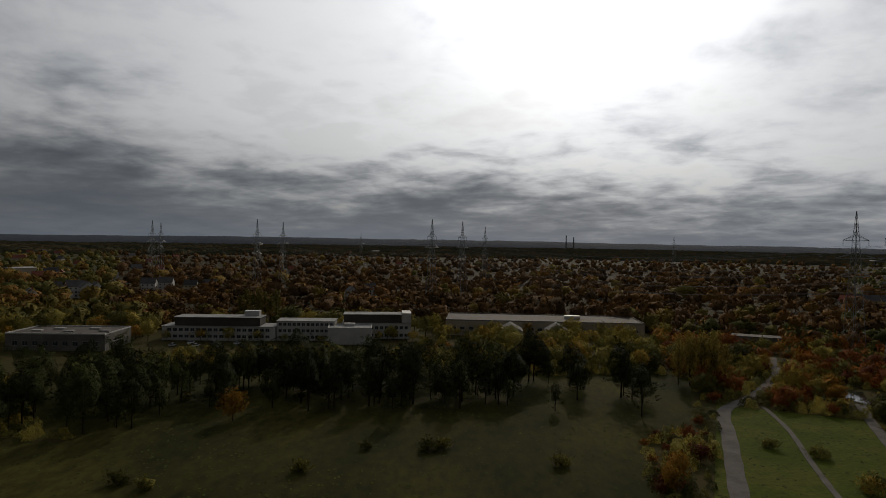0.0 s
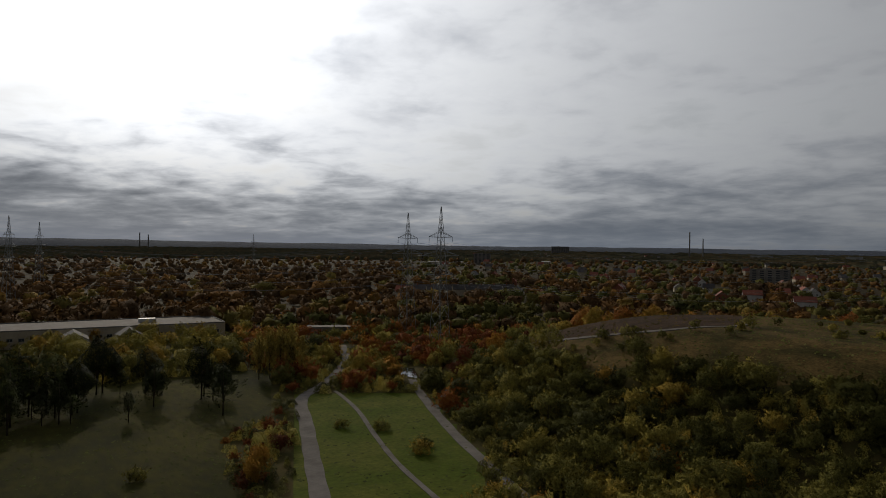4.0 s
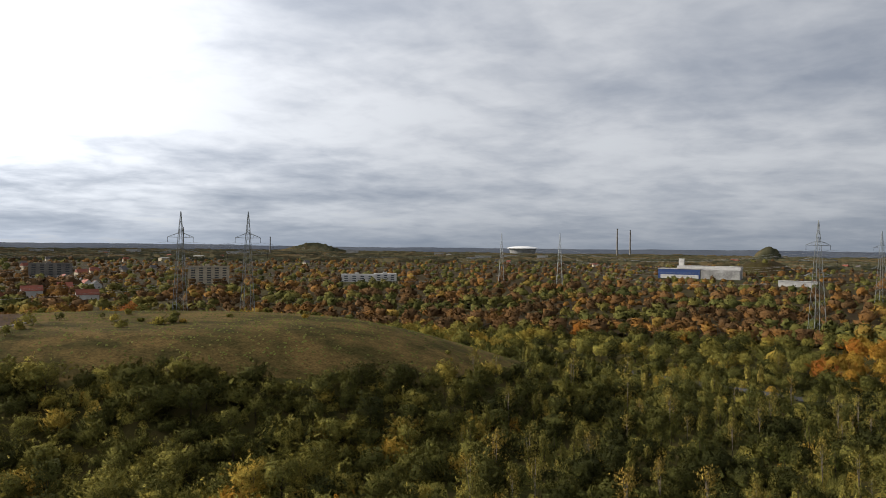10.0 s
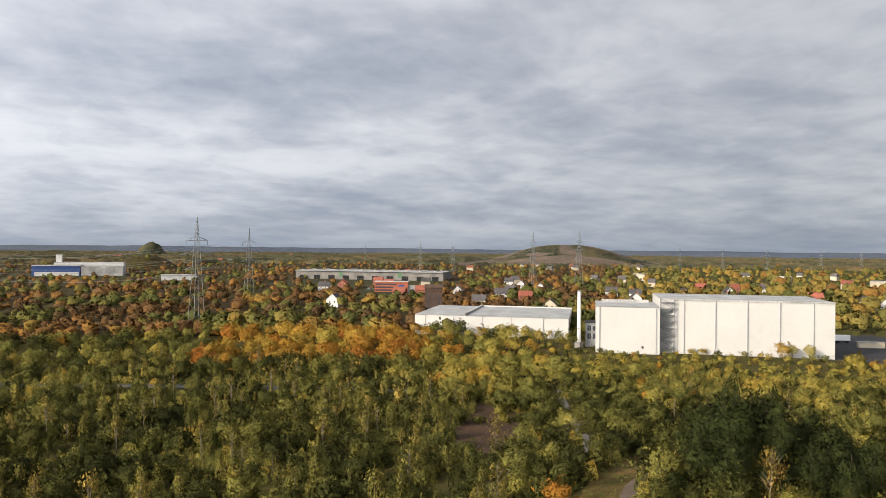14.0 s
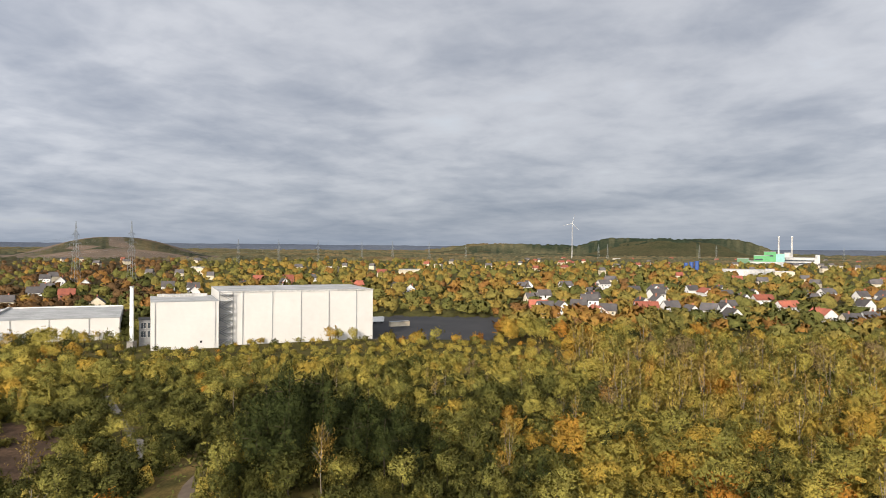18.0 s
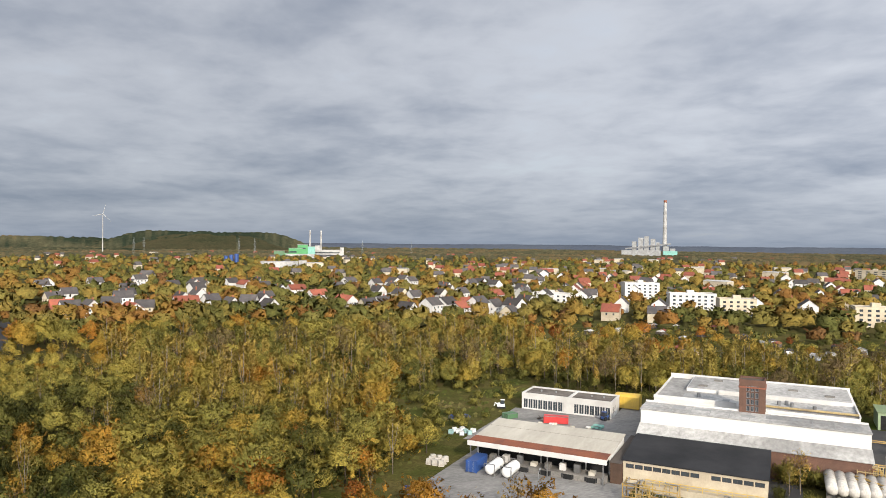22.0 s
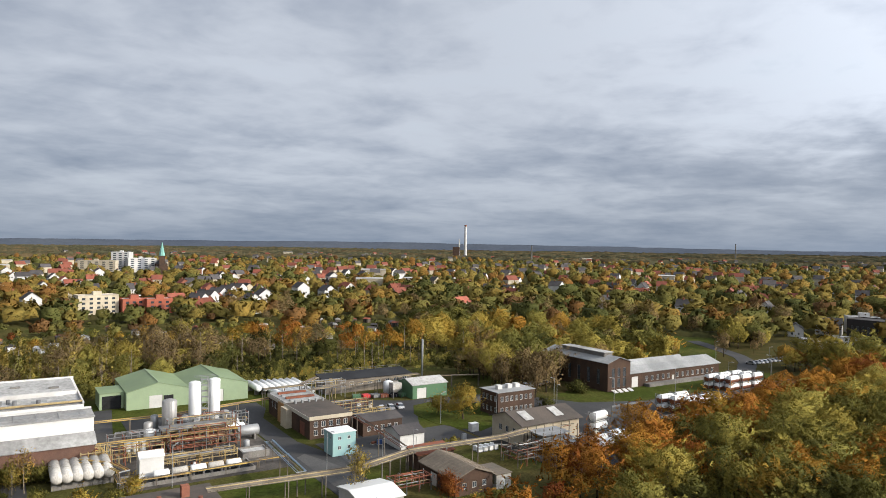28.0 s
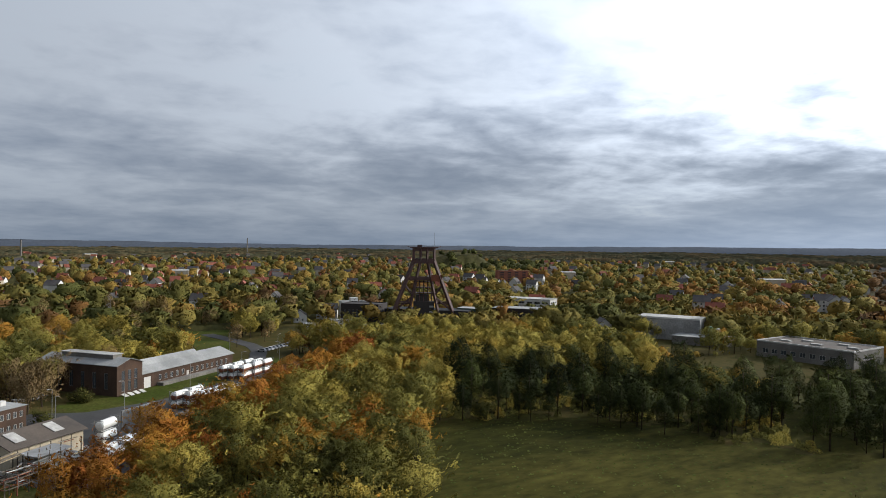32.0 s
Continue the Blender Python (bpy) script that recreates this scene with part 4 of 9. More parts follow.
part("side_fascia", Geo().box(-0.36, -0.26, 0, 31.2, 4.6, 5.5), BEIGE_ROOF, t, "weathered pale fascia")
part("ochre_bay", Geo().box(-0.7, -0.28, 17.5, 21.5, 0, 5.2), OCHRE, t, "ochre rendered bay")
part("rear_roof", Geo().box(-0.1, 10.9, 17.0, 31.1, 5.53, 5.62), PALE_ROOF, r, "stained pale rear roof")
part("cream_bay", Geo().box(-1.6, -0.02, 12.5, 16.5, 0, 5.0), CREAM, t, "cream rendered bay")
for i in range(4):
    part("roof_light", Geo().box(1.5, 9.5, 17.7 + i * 3.2, 18.7 + i * 3.2, 5.63, 6.1), RUST if i % 2 else GREY_ROOF, r)
for i in range(5):
    part("roof_vent", Geo().rod((2 + i * 1.9, 15.4, 5.5), (2 + i * 1.9, 15.4, 6.4), 0.3, 8), GALV, r)
t, r = on_site("brick_annex", "low brick annex with curved grey roof", "shed", 75.5, 86.5, 156, 163.5, 3.6, BRICK, SLATE, roof_kind="gable_x", rise=0.9, windows=row("F", 0.8, 10.2, 5, 1.0, 1.2, 2.5), over=0.25)

t, r = on_site("turquoise_cabin", "two-storey turquoise panel cabin with white roof", "cabin", 62.6, 68.2, 144.6, 149.6, 5.2, CYAN, TANK_WHITE, over=0.15, free=0.5,
               windows=row("F", 0.5, 5.1, 2, 0.8, 1.4, 2.3) + row("F", 0.5, 5.1, 2, 0.8, 3.6, 4.4) + row("L", 0.6, 4.6, 2, 0.7, 3.6, 4.4))
part("stair", Geo().hexa([(5.65, 0.5, 0.1), (6.6, 0.5, 0.1), (6.6, 4.6, 3.1), (5.65, 4.6, 3.1)], [(5.65, 0.5, 0.3), (6.6, 0.5, 0.3), (6.6, 4.6, 3.3), (5.65, 4.6, 3.3)]), GALV, t)
t, r = on_site("white_tent_shed", "small white sheet shed with grey gable roof", "shed", 78.0, 84.5, 141.5, 149, 3.6, WHITE, SLATE, roof_kind="gable_x", rise=1.2, doors=[("F", 2, 4.4, 0, 2.6)])
t, r = on_site("small_green_hall", "small dark green sheet hall with pale gable roof", "shed", 107, 119.5, 186.5, 196, 4.2, GREEN_DARK, PALE_ROOF, roof_kind="gable_x", rise=1.4, over=0.25, doors=[("F", 1.6, 5.0, 0, 3.2)])
t, r = on_site("long_felt_shed", "long low shed with dark felt roof and grey walls", "shed", 86, 117, 205, 213, 4.2, PLANKS, BLACK_ROOF, roof_kind="mono", rise=0.8, over=0.3, windows=row("F", 1, 30, 9, 1.6, 2.3, 3.4))
for i in range(11):
    part("rail_post", Geo().box(i * 3.05, i * 3.05 + 0.07, 7.9, 7.97, 5.0, 6.1), STEEL, r)
part("roof_rail", Geo().box(0, 31, 7.9, 7.97, 6.05, 6.12).box(0, 31, 7.9, 7.97, 5.5, 5.56), STEEL, r)
t, r = on_site("brick_offices", "two-storey dark brick office with flat roof and roof cabins", "office", 117, 130, 156, 164.5, 6.6, BRICK, GREY_ROOF, over=0.3,
               windows=row("F", 0.5, 12.5, 7, 1.0, 1.0, 2.4) + row("F", 0.5, 12.5, 7, 1.0, 4.0, 5.5) + row("L", 0.6, 8, 4, 1.0, 1.0, 2.4) + row("L", 0.6, 8, 4, 1.0, 4.0, 5.5))
for u in (2.5, 6.0, 8.8):
    part("roof_cabin", Geo().box(u, u + 1.5, 3.5, 5.0, 6.75, 7.9), WHITE, r)
part("outside_stair", Geo().hexa([(13.1, 0.3, 0), (14.2, 0.3, 0), (14.2, 5.5, 3.4), (13.1, 5.5, 3.4)], [(13.1, 0.3, 0.2), (14.2, 0.3, 0.2), (14.2, 5.5, 3.6), (13.1, 5.5, 3.6)]), STEEL, t)

t, r = on_site("tall_brick_hall", "tall dark brick engine hall with grey metal roof and ridge lantern", "hall", 168.5, 179, 165, 197, 9.4, BRICK, GREY_ROOF, roof_kind="gable_y", rise=1.7, over=0.45,
               windows=[("F", 1.9 + i * 2.6, 3.2 + i * 2.6, 1.2 + j * 3.4, 4.2 + j * 3.4) for i in range(3) for j in range(2)] + row("L", 2, 30, 6, 1.4, 2.0, 7.0), frame_mat=STEEL)
part("lantern", Geo().box(3.4, 7.1, 5, 26, 10.2, 12.0), CONCRETE, r, "pale ridge lantern with louvres")
part("lantern_roof", Geo().box(3.0, 7.5, 4.7, 26.3, 12.0, 12.2), PALE_ROOF, r)
for i in range(4):
    part("white_slab", Geo().hexa([(0.8 + i * 2.4, -2.6, 0.05), (2.4 + i * 2.4, -2.6, 0.05), (2.4 + i * 2.4, -0.8, 0.7), (0.8 + i * 2.4, -0.8, 0.7)], [(0.8 + i * 2.4, -2.6, 0.15), (2.4 + i * 2.4, -2.6, 0.15), (2.4 + i * 2.4, -0.8, 0.8), (0.8 + i * 2.4, -0.8, 0.8)]), WHITE, t)
t, r = on_site("low_brick_hall", "long low brick hall with pale metal roof and raised skylight ridge", "hall", 179.4, 228, 166.5, 179, 4.9, BRICK, GREY_ROOF, roof_kind="gable_x", rise=2.2, over=0.5,
               windows=row("F", 8, 22, 5, 1.3, 1.6, 3.4) + row("F", 24, 46, 8, 1.3, 1.6, 3.4), doors=[("F", 22.4, 23.8, 0, 2.6), ("F", 2.0, 5.2, 0, 3.6)], frame_mat=WHITE)
part("skylight_ridge", Geo().prism_x([(4.2, 6.55), (8.3, 6.55), (6.25, 8.3)], 6, 34), GREY_ROOF, r)
part("ramp", Geo().box(8, 46, -2.6, -0.05, 0, 1.0), CONCRETE, t)

t, r = on_site("cream_process_hall", "weathered cream process hall with brown gable roof and skylights", "hall", 104, 122, 129, 141, 5.4, CREAM, BROWN_ROOF, roof_kind="gable_x", rise=2.0, over=0.7, windows=row("L", 2, 10, 3, 1.2, 2.5, 4.0))
for u in (2.0, 11.5):
    part("roof_skylight", Geo().hexa([(u, 1.2, 6.06), (u + 2.6, 1.2, 6.06), (u + 2.6, 5.0, 7.32), (u, 5.0, 7.32)], [(u, 1.2, 6.16), (u + 2.6, 1.2, 6.16), (u + 2.6, 5.0, 7.42), (u, 5.0, 7.42)]), PALE_ROOF, r)
t, r = on_site("brown_roof_shed", "brick shed with brown corrugated gable roof", "shed", 72.6, 81.4, 110, 123, 3.4, BRICK, ETERNIT, roof_kind="gable_y", rise=1.6, over=0.4, windows=row("R", 1, 5, 2, 1.0, 1.4, 2.6) + row("F", 1, 8, 3, 1.0, 1.2, 2.4), doors=[("L", 4, 6.4, 0, 2.6)])
for i in range(12):
    for y0, y1, z0, z1 in ((-0.3, 4.3, 3.42, 5.06), (4.5, 9.1, 5.06, 3.42)):
        part("roof_rib", Geo().rod((y0, 0.4 + i * 1.1, z0 + 0.2), (y1, 0.4 + i * 1.1, z1 + 0.2), 0.05, 4), ETERNIT, r)
t, r = on_site("white_annex", "small white rendered annex with brown flat roof", "shed", 82.0, 85.6, 109.5, 116, 2.9, DIRTY_WHITE, ETERNIT, over=0.2, doors=[("F", 1.2, 2.3, 0, 2.1)])
# a dark door sheet paints the shade under the canopy
t, r = on_site("rusty_canopy", "rust-red sheet canopy beside the pipe bridge", "canopy", 74.5, 83.5, 127.2, 132.0, 3.2, BRICK, RUST, roof_kind="mono", rise=0.5, over=0.3, doors=[("F", 0.6, 8.4, 0, 2.7)], door_mat=DARK)
t, r = on_site("white_roof_shed", "low shed with white roof under the pipe bridge", "shed", 53.4, 61.8, 110.5, 120.3, 2.3, WHITE, TANK_WHITE, roof_kind="gable_x", rise=0.8)
t, r = on_site("dark_felt_hall", "low hall with dark brown felt roof and small roof stacks", "hall", 4, 31, 106, 126.5, 4.8, BRICK, BROWN_ROOF, over=0.3)
for u, y in ((4, 14), (4, 17), (8, 15), (8, 18.5), (14, 12), (18, 16), (24, 13)):
    part("roof_stack", Geo().rod((u, y, 4.9), (u, y, 5.6), 0.4, 8), RUST, r)
part("chimney", Geo().box(21.5, 22.8, 15.5, 16.8, 4.9, 6.8), BRICK_RED, r)
part("red_roof_patch", Geo().box(16.5, 20.5, 8, 14.5, 4.93, 4.98), RUST, r)
t, r = on_site("white_control_cabin", "small white control cabin with gable roof", "cabin", 23.2, 27.8, 149.0, 152.6, 4.4, WHITE, TANK_WHITE, roof_kind="gable_x", rise=0.8, over=0.15, free=0.5)
t, r = on_site("guard_hut", "small grey equipment cabinet building", "cabin", 101.6, 103.8, 146.5, 148.0, 2.0, WHITE, TANK_WHITE, over=0.05, free=0.5)

# ---------------------------------------------------------------- tanks, silos and containers


def upright_tank(label, a, b, r, h, mat, ladder=True, name="silo", lift=0.4):
    t = thing(name, label, "tank", site(a, b), SITE)
    part("base", Geo().rod((0, 0, 0), (0, 0, lift), r * 1.06, 16), CONCRETE, t)
    part("shell", Geo().tank((0, 0, lift + 0.3 * r), (0, 0, h - r * 0.3), r, 36), mat, t, smooth=True)
    if ladder:
        g = Geo().box(-0.3, -0.24, -r - 0.2, -r - 0.14, 0.4, h).box(0.24, 0.3, -r - 0.2, -r - 0.14, 0.4, h)
        for i in range(int(h / 0.6)):
            g.box(-0.24, 0.24, -r - 0.19, -r - 0.15, 0.6 + i * 0.6, 0.64 + i * 0.6)
        part("ladder", g, GALV, t)
    return t


upright_tank("tall slim white liquid-gas silo", 40.6, 179.8, 1.45, 13.0, TANK_WHITE, False)
upright_tank("tall slim white liquid-gas silo", 45.6, 180.8, 1.45, 13.2, TANK_WHITE, False)
upright_tank("weathered grey upright steel tank", 34.6, 179.6, 1.75, 9.2, TANK_GREY)
frame_tower = thing("access_tower", "galvanised stair tower between two silos", "stair tower", site(43.1, 180.4), SITE)
for x in (-0.8, 0.8):
    for y in (-0.7, 0.7):
        part("post", Geo().box(x - 0.08, x + 0.08, y - 0.08, y + 0.08, 0, 13.6), GALV, frame_tower)
for i in range(9):
    part("landing", Geo().box(-0.8, 0.8, -0.7, 0.7, 1.4 + i * 1.45, 1.5 + i * 1.45), GALV, frame_tower)
    part("brace", Geo().rod((-0.8, -0.75, 0.1 + i * 1.45), (0.8, -0.75, 1.45 + i * 1.45), 0.06, 4), GALV, frame_tower)
part("top_rail", Geo().rod((-2.4, -0.9, 13.9), (2.6, -0.9, 13.9), 0.05, 4).rod((-2.4, 0.9, 13.9), (2.6, 0.9, 13.9), 0.05, 4), GALV, frame_tower)
for a, b, r, h in ((29.0, 172.5, 1.3, 4.2), (31.6, 173.2, 1.2, 3.6), (49.8, 176.5, 1.0, 3.2)):
    upright_tank("short pale process tank", a, b, r, h, TANK_WHITE, False, "process_tank")
for i, a in enumerate((23.6, 25.1, 26.6)):
    upright_tank("small white upright tank on a plinth", a, 167.4, 0.72, 3.6, TANK_WHITE, False, "process_tank")
for a, b, r, h, m in ((29.5, 178.0, 1.0, 4.6, TANK_GREY), (31.6, 182.0, 0.9, 5.2, STEEL), (38.0, 183.5, 1.1, 4.0, RUST), (48.6, 182.0, 1.1, 4.4, TANK_GREY), (50.8, 180.2, 0.8, 3.6, STEEL), (37.6, 176.6, 0.7, 5.6, STEEL), (49.0, 177.6, 0.9, 4.8, GALV), (47.4, 158.6, 0.7, 2.6, GALV)):
    upright_tank("weathered steel process vessel among pipes", a, b, r, h, m, False, "process_vessel")
upright_tank("slender pale steel chimney mast", 128.3, 217.0, 0.35, 13.5, GALV, False, "steel_mast")
upright_tank("pale round tank beside the green hall", 103.8, 196.5, 1.6, 4.4, TANK_WHITE, False, "process_tank")


def lying_tank(label, a, b, length, r, mat, along="x", z=1.0, name="storage_tank"):
    t = thing(name, label, "tank", site(a, b), SITE + (0 if along == "x" else 90))
    part("shell", Geo().tank((-length / 2 + r * 0.3, 0, z + r), (length / 2 - r * 0.3, 0, z + r), r, 16), mat, t, smooth=True)
    for u in (-length * 0.3, length * 0.3):
        part("saddle", Geo().box(u - 0.2, u + 0.2, -r * 0.8, r * 0.8, 0, z + r * 0.5), CONCRETE, t)
    return t


for i in range(8):
    lying_tank("white lying storage tank in a row", 67.5 + i * 2.0, 219.0 - 0.3 * i, 11.0, 0.95, TANK_WHITE, "y", 1.2)
for i in range(6):
    lying_tank("white lying storage tank in a row", 70.5 + i * 2.0, 206.8, 9.0, 0.95, TANK_WHITE, "y", 1.2)
lying_tank("large bare steel tank lying by the road", 50.0, 168.0, 6.5, 1.3, GALV, "x", 0.9)
lying_tank("white tank trailer vessel by the road", 48.5, 172.5, 5.0, 1.1, TANK_WHITE, "x", 1.0)
for i in range(5):
    lying_tank("small white tank in the bund", 27 + i * 3.6, 147.6, 3.2, 0.8, DIRTY_WHITE if i % 2 else TANK_WHITE, "x", 0.5)
for i in range(6):
    lying_tank("stained white lying tank in a close row", 8.8 + i * 1.78, 154.2, 10.4, 1.08, DIRTY_WHITE, "y", 1.6)


def tank_container(a, b, z, rz, label, shell, stripe):
    """An ISO tank container 6 m long: frame, shell, stripe."""
    t = thing("tank_container", label, "tank container", site(a, b, z), SITE + rz, "tank containers of the works")
    part("shell", Geo().tank((-2.6, 0, 1.3), (2.6, 0, 1.3), 1.12, 14, 0.35), shell, t)
    if stripe is not None:
        part("stripe", Geo().tank((-2.62, 0, 1.12), (2.62, 0, 1.12), 1.10, 14, 0.36), stripe, t, "rust-red lower band")
    for u in (-3.0, 2.88):
        g = Geo().box(u, u + 0.12, -1.2, -1.08, 0, 2.55).box(u, u + 0.12, 1.08, 1.2, 0, 2.55).box(u, u + 0.12, -1.08, 1.08, 0, 0.14).box(u, u + 0.12, -1.08, 1.08, 2.42, 2.55)
        part("end_frame", g, STEEL, t)
    part("rail", Geo().box(-2.88, 2.88, -1.2, -1.1, 0, 0.14), STEEL, t)
    part("rail", Geo().box(-2.88, 2.88, 1.1, 1.2, 0, 0.14), STEEL, t)
    return t


first = tank_container(164.5, 138.0, 0.07, 2, "white tank container with a rust-red lower band", TANK_WHITE, RUST)
for a0, b0, da, db, cols, deep in ((164.5, 138.0, 2.0, -2.9, 4, 2), (205.0, 152.5, 1.6, -2.9, 3, 3)):
    for i in range(cols):
        for j in range(deep):
            for z in (0.07, 2.64):
                if (a0, i, j, z) == (164.5, 0, 0, 0.07) or ((i * 3 + j * 2) % 7 == 5 and z > 1):
                    continue
                c = site(a0 + i * da + j * 6.5, b0 + i * db, z)
                copy_thing(first, pose(*c, 0, 0, SITE + 2 + (i * 37 % 5 - 2)))
for a, b, z in ((120.5, 118.6, 0.07), (122.0, 122.0, 0.07), (128.0, 120.4, 0.07), (129.5, 123.8, 0.07)):
    copy_thing(first, pose(*site(a, b, z), 0, 0, SITE + 8))
white_tank = tank_container(-53.9, 136.3, 0.07, 90, "white tank container parked at the loading dock", TANK_WHITE, None)
copy_thing(white_tank, pose(*site(-50.2, 136.2, 0.07), 0, 0, SITE + 90))
copy_thing(white_tank, pose(*site(131.5, 131.8, 0.07), 0, 0, SITE + 10))
copy_thing(white_tank, pose(*site(131.5, 131.8, 2.64), 0, 0, SITE + 10))


def box_container(label, a, b, mat, rz=90, length=6.06, name="shipping_container", h=2.59):
    t = thing(name, label, "container", site(a, b, 0.06), SITE + rz)
    part("body", Geo().box(-length / 2 + 0.05, length / 2 - 0.05, -1.17, 1.17, 0.15, h - 0.02), mat, t)
    n = int(length / 0.28) if h > 2.2 else 0
    for y in (-1.21, 1.17):
        for i in range(n):
            u = -length / 2 + 0.2 + i * (length - 0.4) / n
            part("rib", Geo().box(u, u + 0.13, y, y + 0.04, 0.2, h - 0.15), mat, t)
        if not n:
            for u in (-0.3, 0.0, 0.3):
                part("stiffener", Geo().box(u * length - 0.06, u * length + 0.06, y, y + 0.04, 0.2, h - 0.1), mat, t)
            part("top_rim", Geo().box(-length / 2, length / 2, y - 0.02, y + 0.08, h - 0.1, h + 0.02), STEEL, t)
    for x in (-length / 2, length / 2 - 0.12):
        for y in (-1.22, 1.1):
            part("corner_post", Geo().box(x, x + 0.12, y, y + 0.12, 0, h), mat, t)
    part("door_gear", Geo().box(-length / 2 - 0.03, -length / 2 + 0.04, -0.5, -0.44, 0.2, h - 0.2).box(-length / 2 - 0.03, -length / 2 + 0.04, 0.44, 0.5, 0.2, h - 0.2), GALV, t)
    return t


box_container("dark blue steel shipping container in the yard", -58.0, 136.4, BLUE)
box_container("green steel skip container by the yard", -67.0, 180.5, GREEN_DARK, 60, 3.6, "skip", 1.5)
box_container("bright red roll-off skip in the yard", -54.2, 181.4, RED, 15, 6.5, "skip", 2.0)
box_container("turquoise skip in the yard", -43.0, 181.5, COPPER, -10, 2.6, "skip", 0.8)
for i, m in enumerate((GREEN_DARK, RED, STEEL, RUST, DARK, GREEN_DARK)):
    box_container("dirty painted steel skip on the works yard", 92.5 + i * 2.7, 196.0 - i * 0.9, m, 75 + i * 11 % 30, 2.6, "skip", 1.1)
t = thing("yellow_press", "yellow steel press building beside the office", "machine", site(-40.5, 208.5), SITE)
part("body", Geo().box(-3.5, 3.5, -2, 2, 0.3, 3.6), YELLOW, t)
part("hood", Geo().prism_x([(-2, 3.6), (2, 3.6), (1.2, 4.3), (-1.2, 4.3)], -3.5, 3.5), YELLOW, t)
for i in range(6):
    part("rib", Geo().box(-3.4 + i * 1.3, -3.25 + i * 1.3, -2.12, -2.0, 0.3, 3.6), YELLOW, t)

for i in range(9):
    t = thing("white_sack_stack", "white bulk bag on a pallet", "bulk bag", site(-68.4 + (i % 3) * 1.5 - 0.3 * (i // 3), 134.5 + (i // 3) * 1.6, 0.06), SITE + i * 7, "bulk bags by the yard")
    part("pallet", Geo().box(-0.6, 0.6, -0.5, 0.5, 0, 0.14), BEIGE_ROOF, t)
    part("bag", Geo().hexa([(-0.55, -0.5, 0.14), (0.55, -0.5, 0.14), (0.55, 0.5, 0.14), (-0.55, 0.5, 0.14)], [(-0.5, -0.45, 1.2 + 0.1 * (i % 3)), (0.5, -0.45, 1.25), (0.5, 0.45, 1.15), (-0.5, 0.45, 1.2)]), DIRTY_WHITE, t)
for i in range(8):
    t = thing("liquid_tote", "pale caged liquid tote on a pallet", "tote", site(-74.5 + (i % 4) * 1.5, 158.5 + (i // 4) * 2.2 + 1.4 * (i % 2), 0.0), SITE + i * 11, "totes at the wood's edge")
    part("tank", Geo().box(-0.55, 0.55, -0.45, 0.45, 0.16, 1.1), TANK_WHITE if i % 3 else CYAN, t)
    part("cage", Geo().box(-0.6, 0.6, -0.5, -0.46, 0.16, 0.22).box(-0.6, 0.6, -0.5, -0.46, 1.08, 1.14).box(-0.6, 0.6, 0.46, 0.5, 1.08, 1.14), GALV, t)
    part("pallet", Geo().box(-0.6, 0.6, -0.5, 0.5, 0, 0.16), STEEL, t)
t = thing("blue_tarpaulin", "crumpled blue tarpaulin over a heap", "tarpaulin", site(-79.5, 174.5), 0)
g = Geo()
for i in range(6):
    g.hexa([(-3 + i, -1.0, 0), (-1.8 + i, -1.2, 0), (-1.8 + i, 1.1, 0), (-3 + i, 1.0, 0)], [(-2.8 + i, -0.5, 0.5 + 0.3 * (i % 3)), (-1.9 + i, -0.6, 0.9 - 0.2 * (i % 2)), (-2.0 + i, 0.5, 0.8), (-2.7 + i, 0.6, 0.6 + 0.2 * (i % 2))])
part("sheet", g, BLUE, t)

# ---------------------------------------------------------------- pipe bridges


def pipe_bridge(label, pts, z, pipes, width=2.0, post_gap=8.0, pipe_mat=None, name="pipe_bridge"):
    """Pipes carried on steel trestles along site points."""
    t = thing(name, label, "pipe bridge", site(*pts[0]), SITE)
    local = [Vector((p[0] - pts[0][0], p[1] - pts[0][1], 0)) for p in pts]
    for i in range(len(local) - 1):
        p, q = local[i], local[i + 1]
        d = (q - p).normalized()
        s = Vector((-d.y, d.x, 0))
        n = max(1, int((q - p).length / post_gap))
        for j in range(n + (i == len(local) - 2)):
            c = p + d * ((q - p).length * j / n)
            for e in (-1, 1):
                f = c + s * e * width * 0.42
                part("post", Geo().box(f.x - 0.09, f.x + 0.09, f.y - 0.09, f.y + 0.09, 0, z - 0.1), PIPE, t)
            f, h = c - s * width * 0.5, c + s * width * 0.5
            part("cross_beam", Geo().rod((f.x, f.y, z - 0.1), (h.x, h.y, z - 0.1), 0.12, 4), GALV, t)
        for k in range(pipes):
            off = s * ((k + 0.5) / pipes - 0.5) * width
            r = 0.07 + 0.05 * ((k * 7) % 3)
            m = (pipe_mat or (YELLOW_PALE if k in (0, 4) else PIPE)) if k % 2 == 0 else (PIPE if k % 4 == 1 else RUST)
            part("pipe", Geo().rod(p + off + Vector((0, 0, z + r)), q + off + Vector((0, 0, z + r)), r, 6), m, t)
        for e in (-1, 1):
            off = s * e * width * 0.52
            part("rail", Geo().rod(p + off + Vector((0, 0, z + 0.15)), q + off + Vector((0, 0, z - 0.05)), 0.09, 4), pipe_mat or PIPE, t)
    return t


pipe_bridge("long pipe bridge on grey steel trestles with pale yellow pipes", [(30, 123.2), (58, 121.2), (72, 126), (96, 125.2), (104, 127)], 4.8, 6, 2.6, 7)
pipe_bridge("yellow pipe bridge in front of the process plant", [(17, 164.6), (34, 164.6), (47, 165.0)], 4.0, 3, 1.4, 7, PIPE_YELLOW)
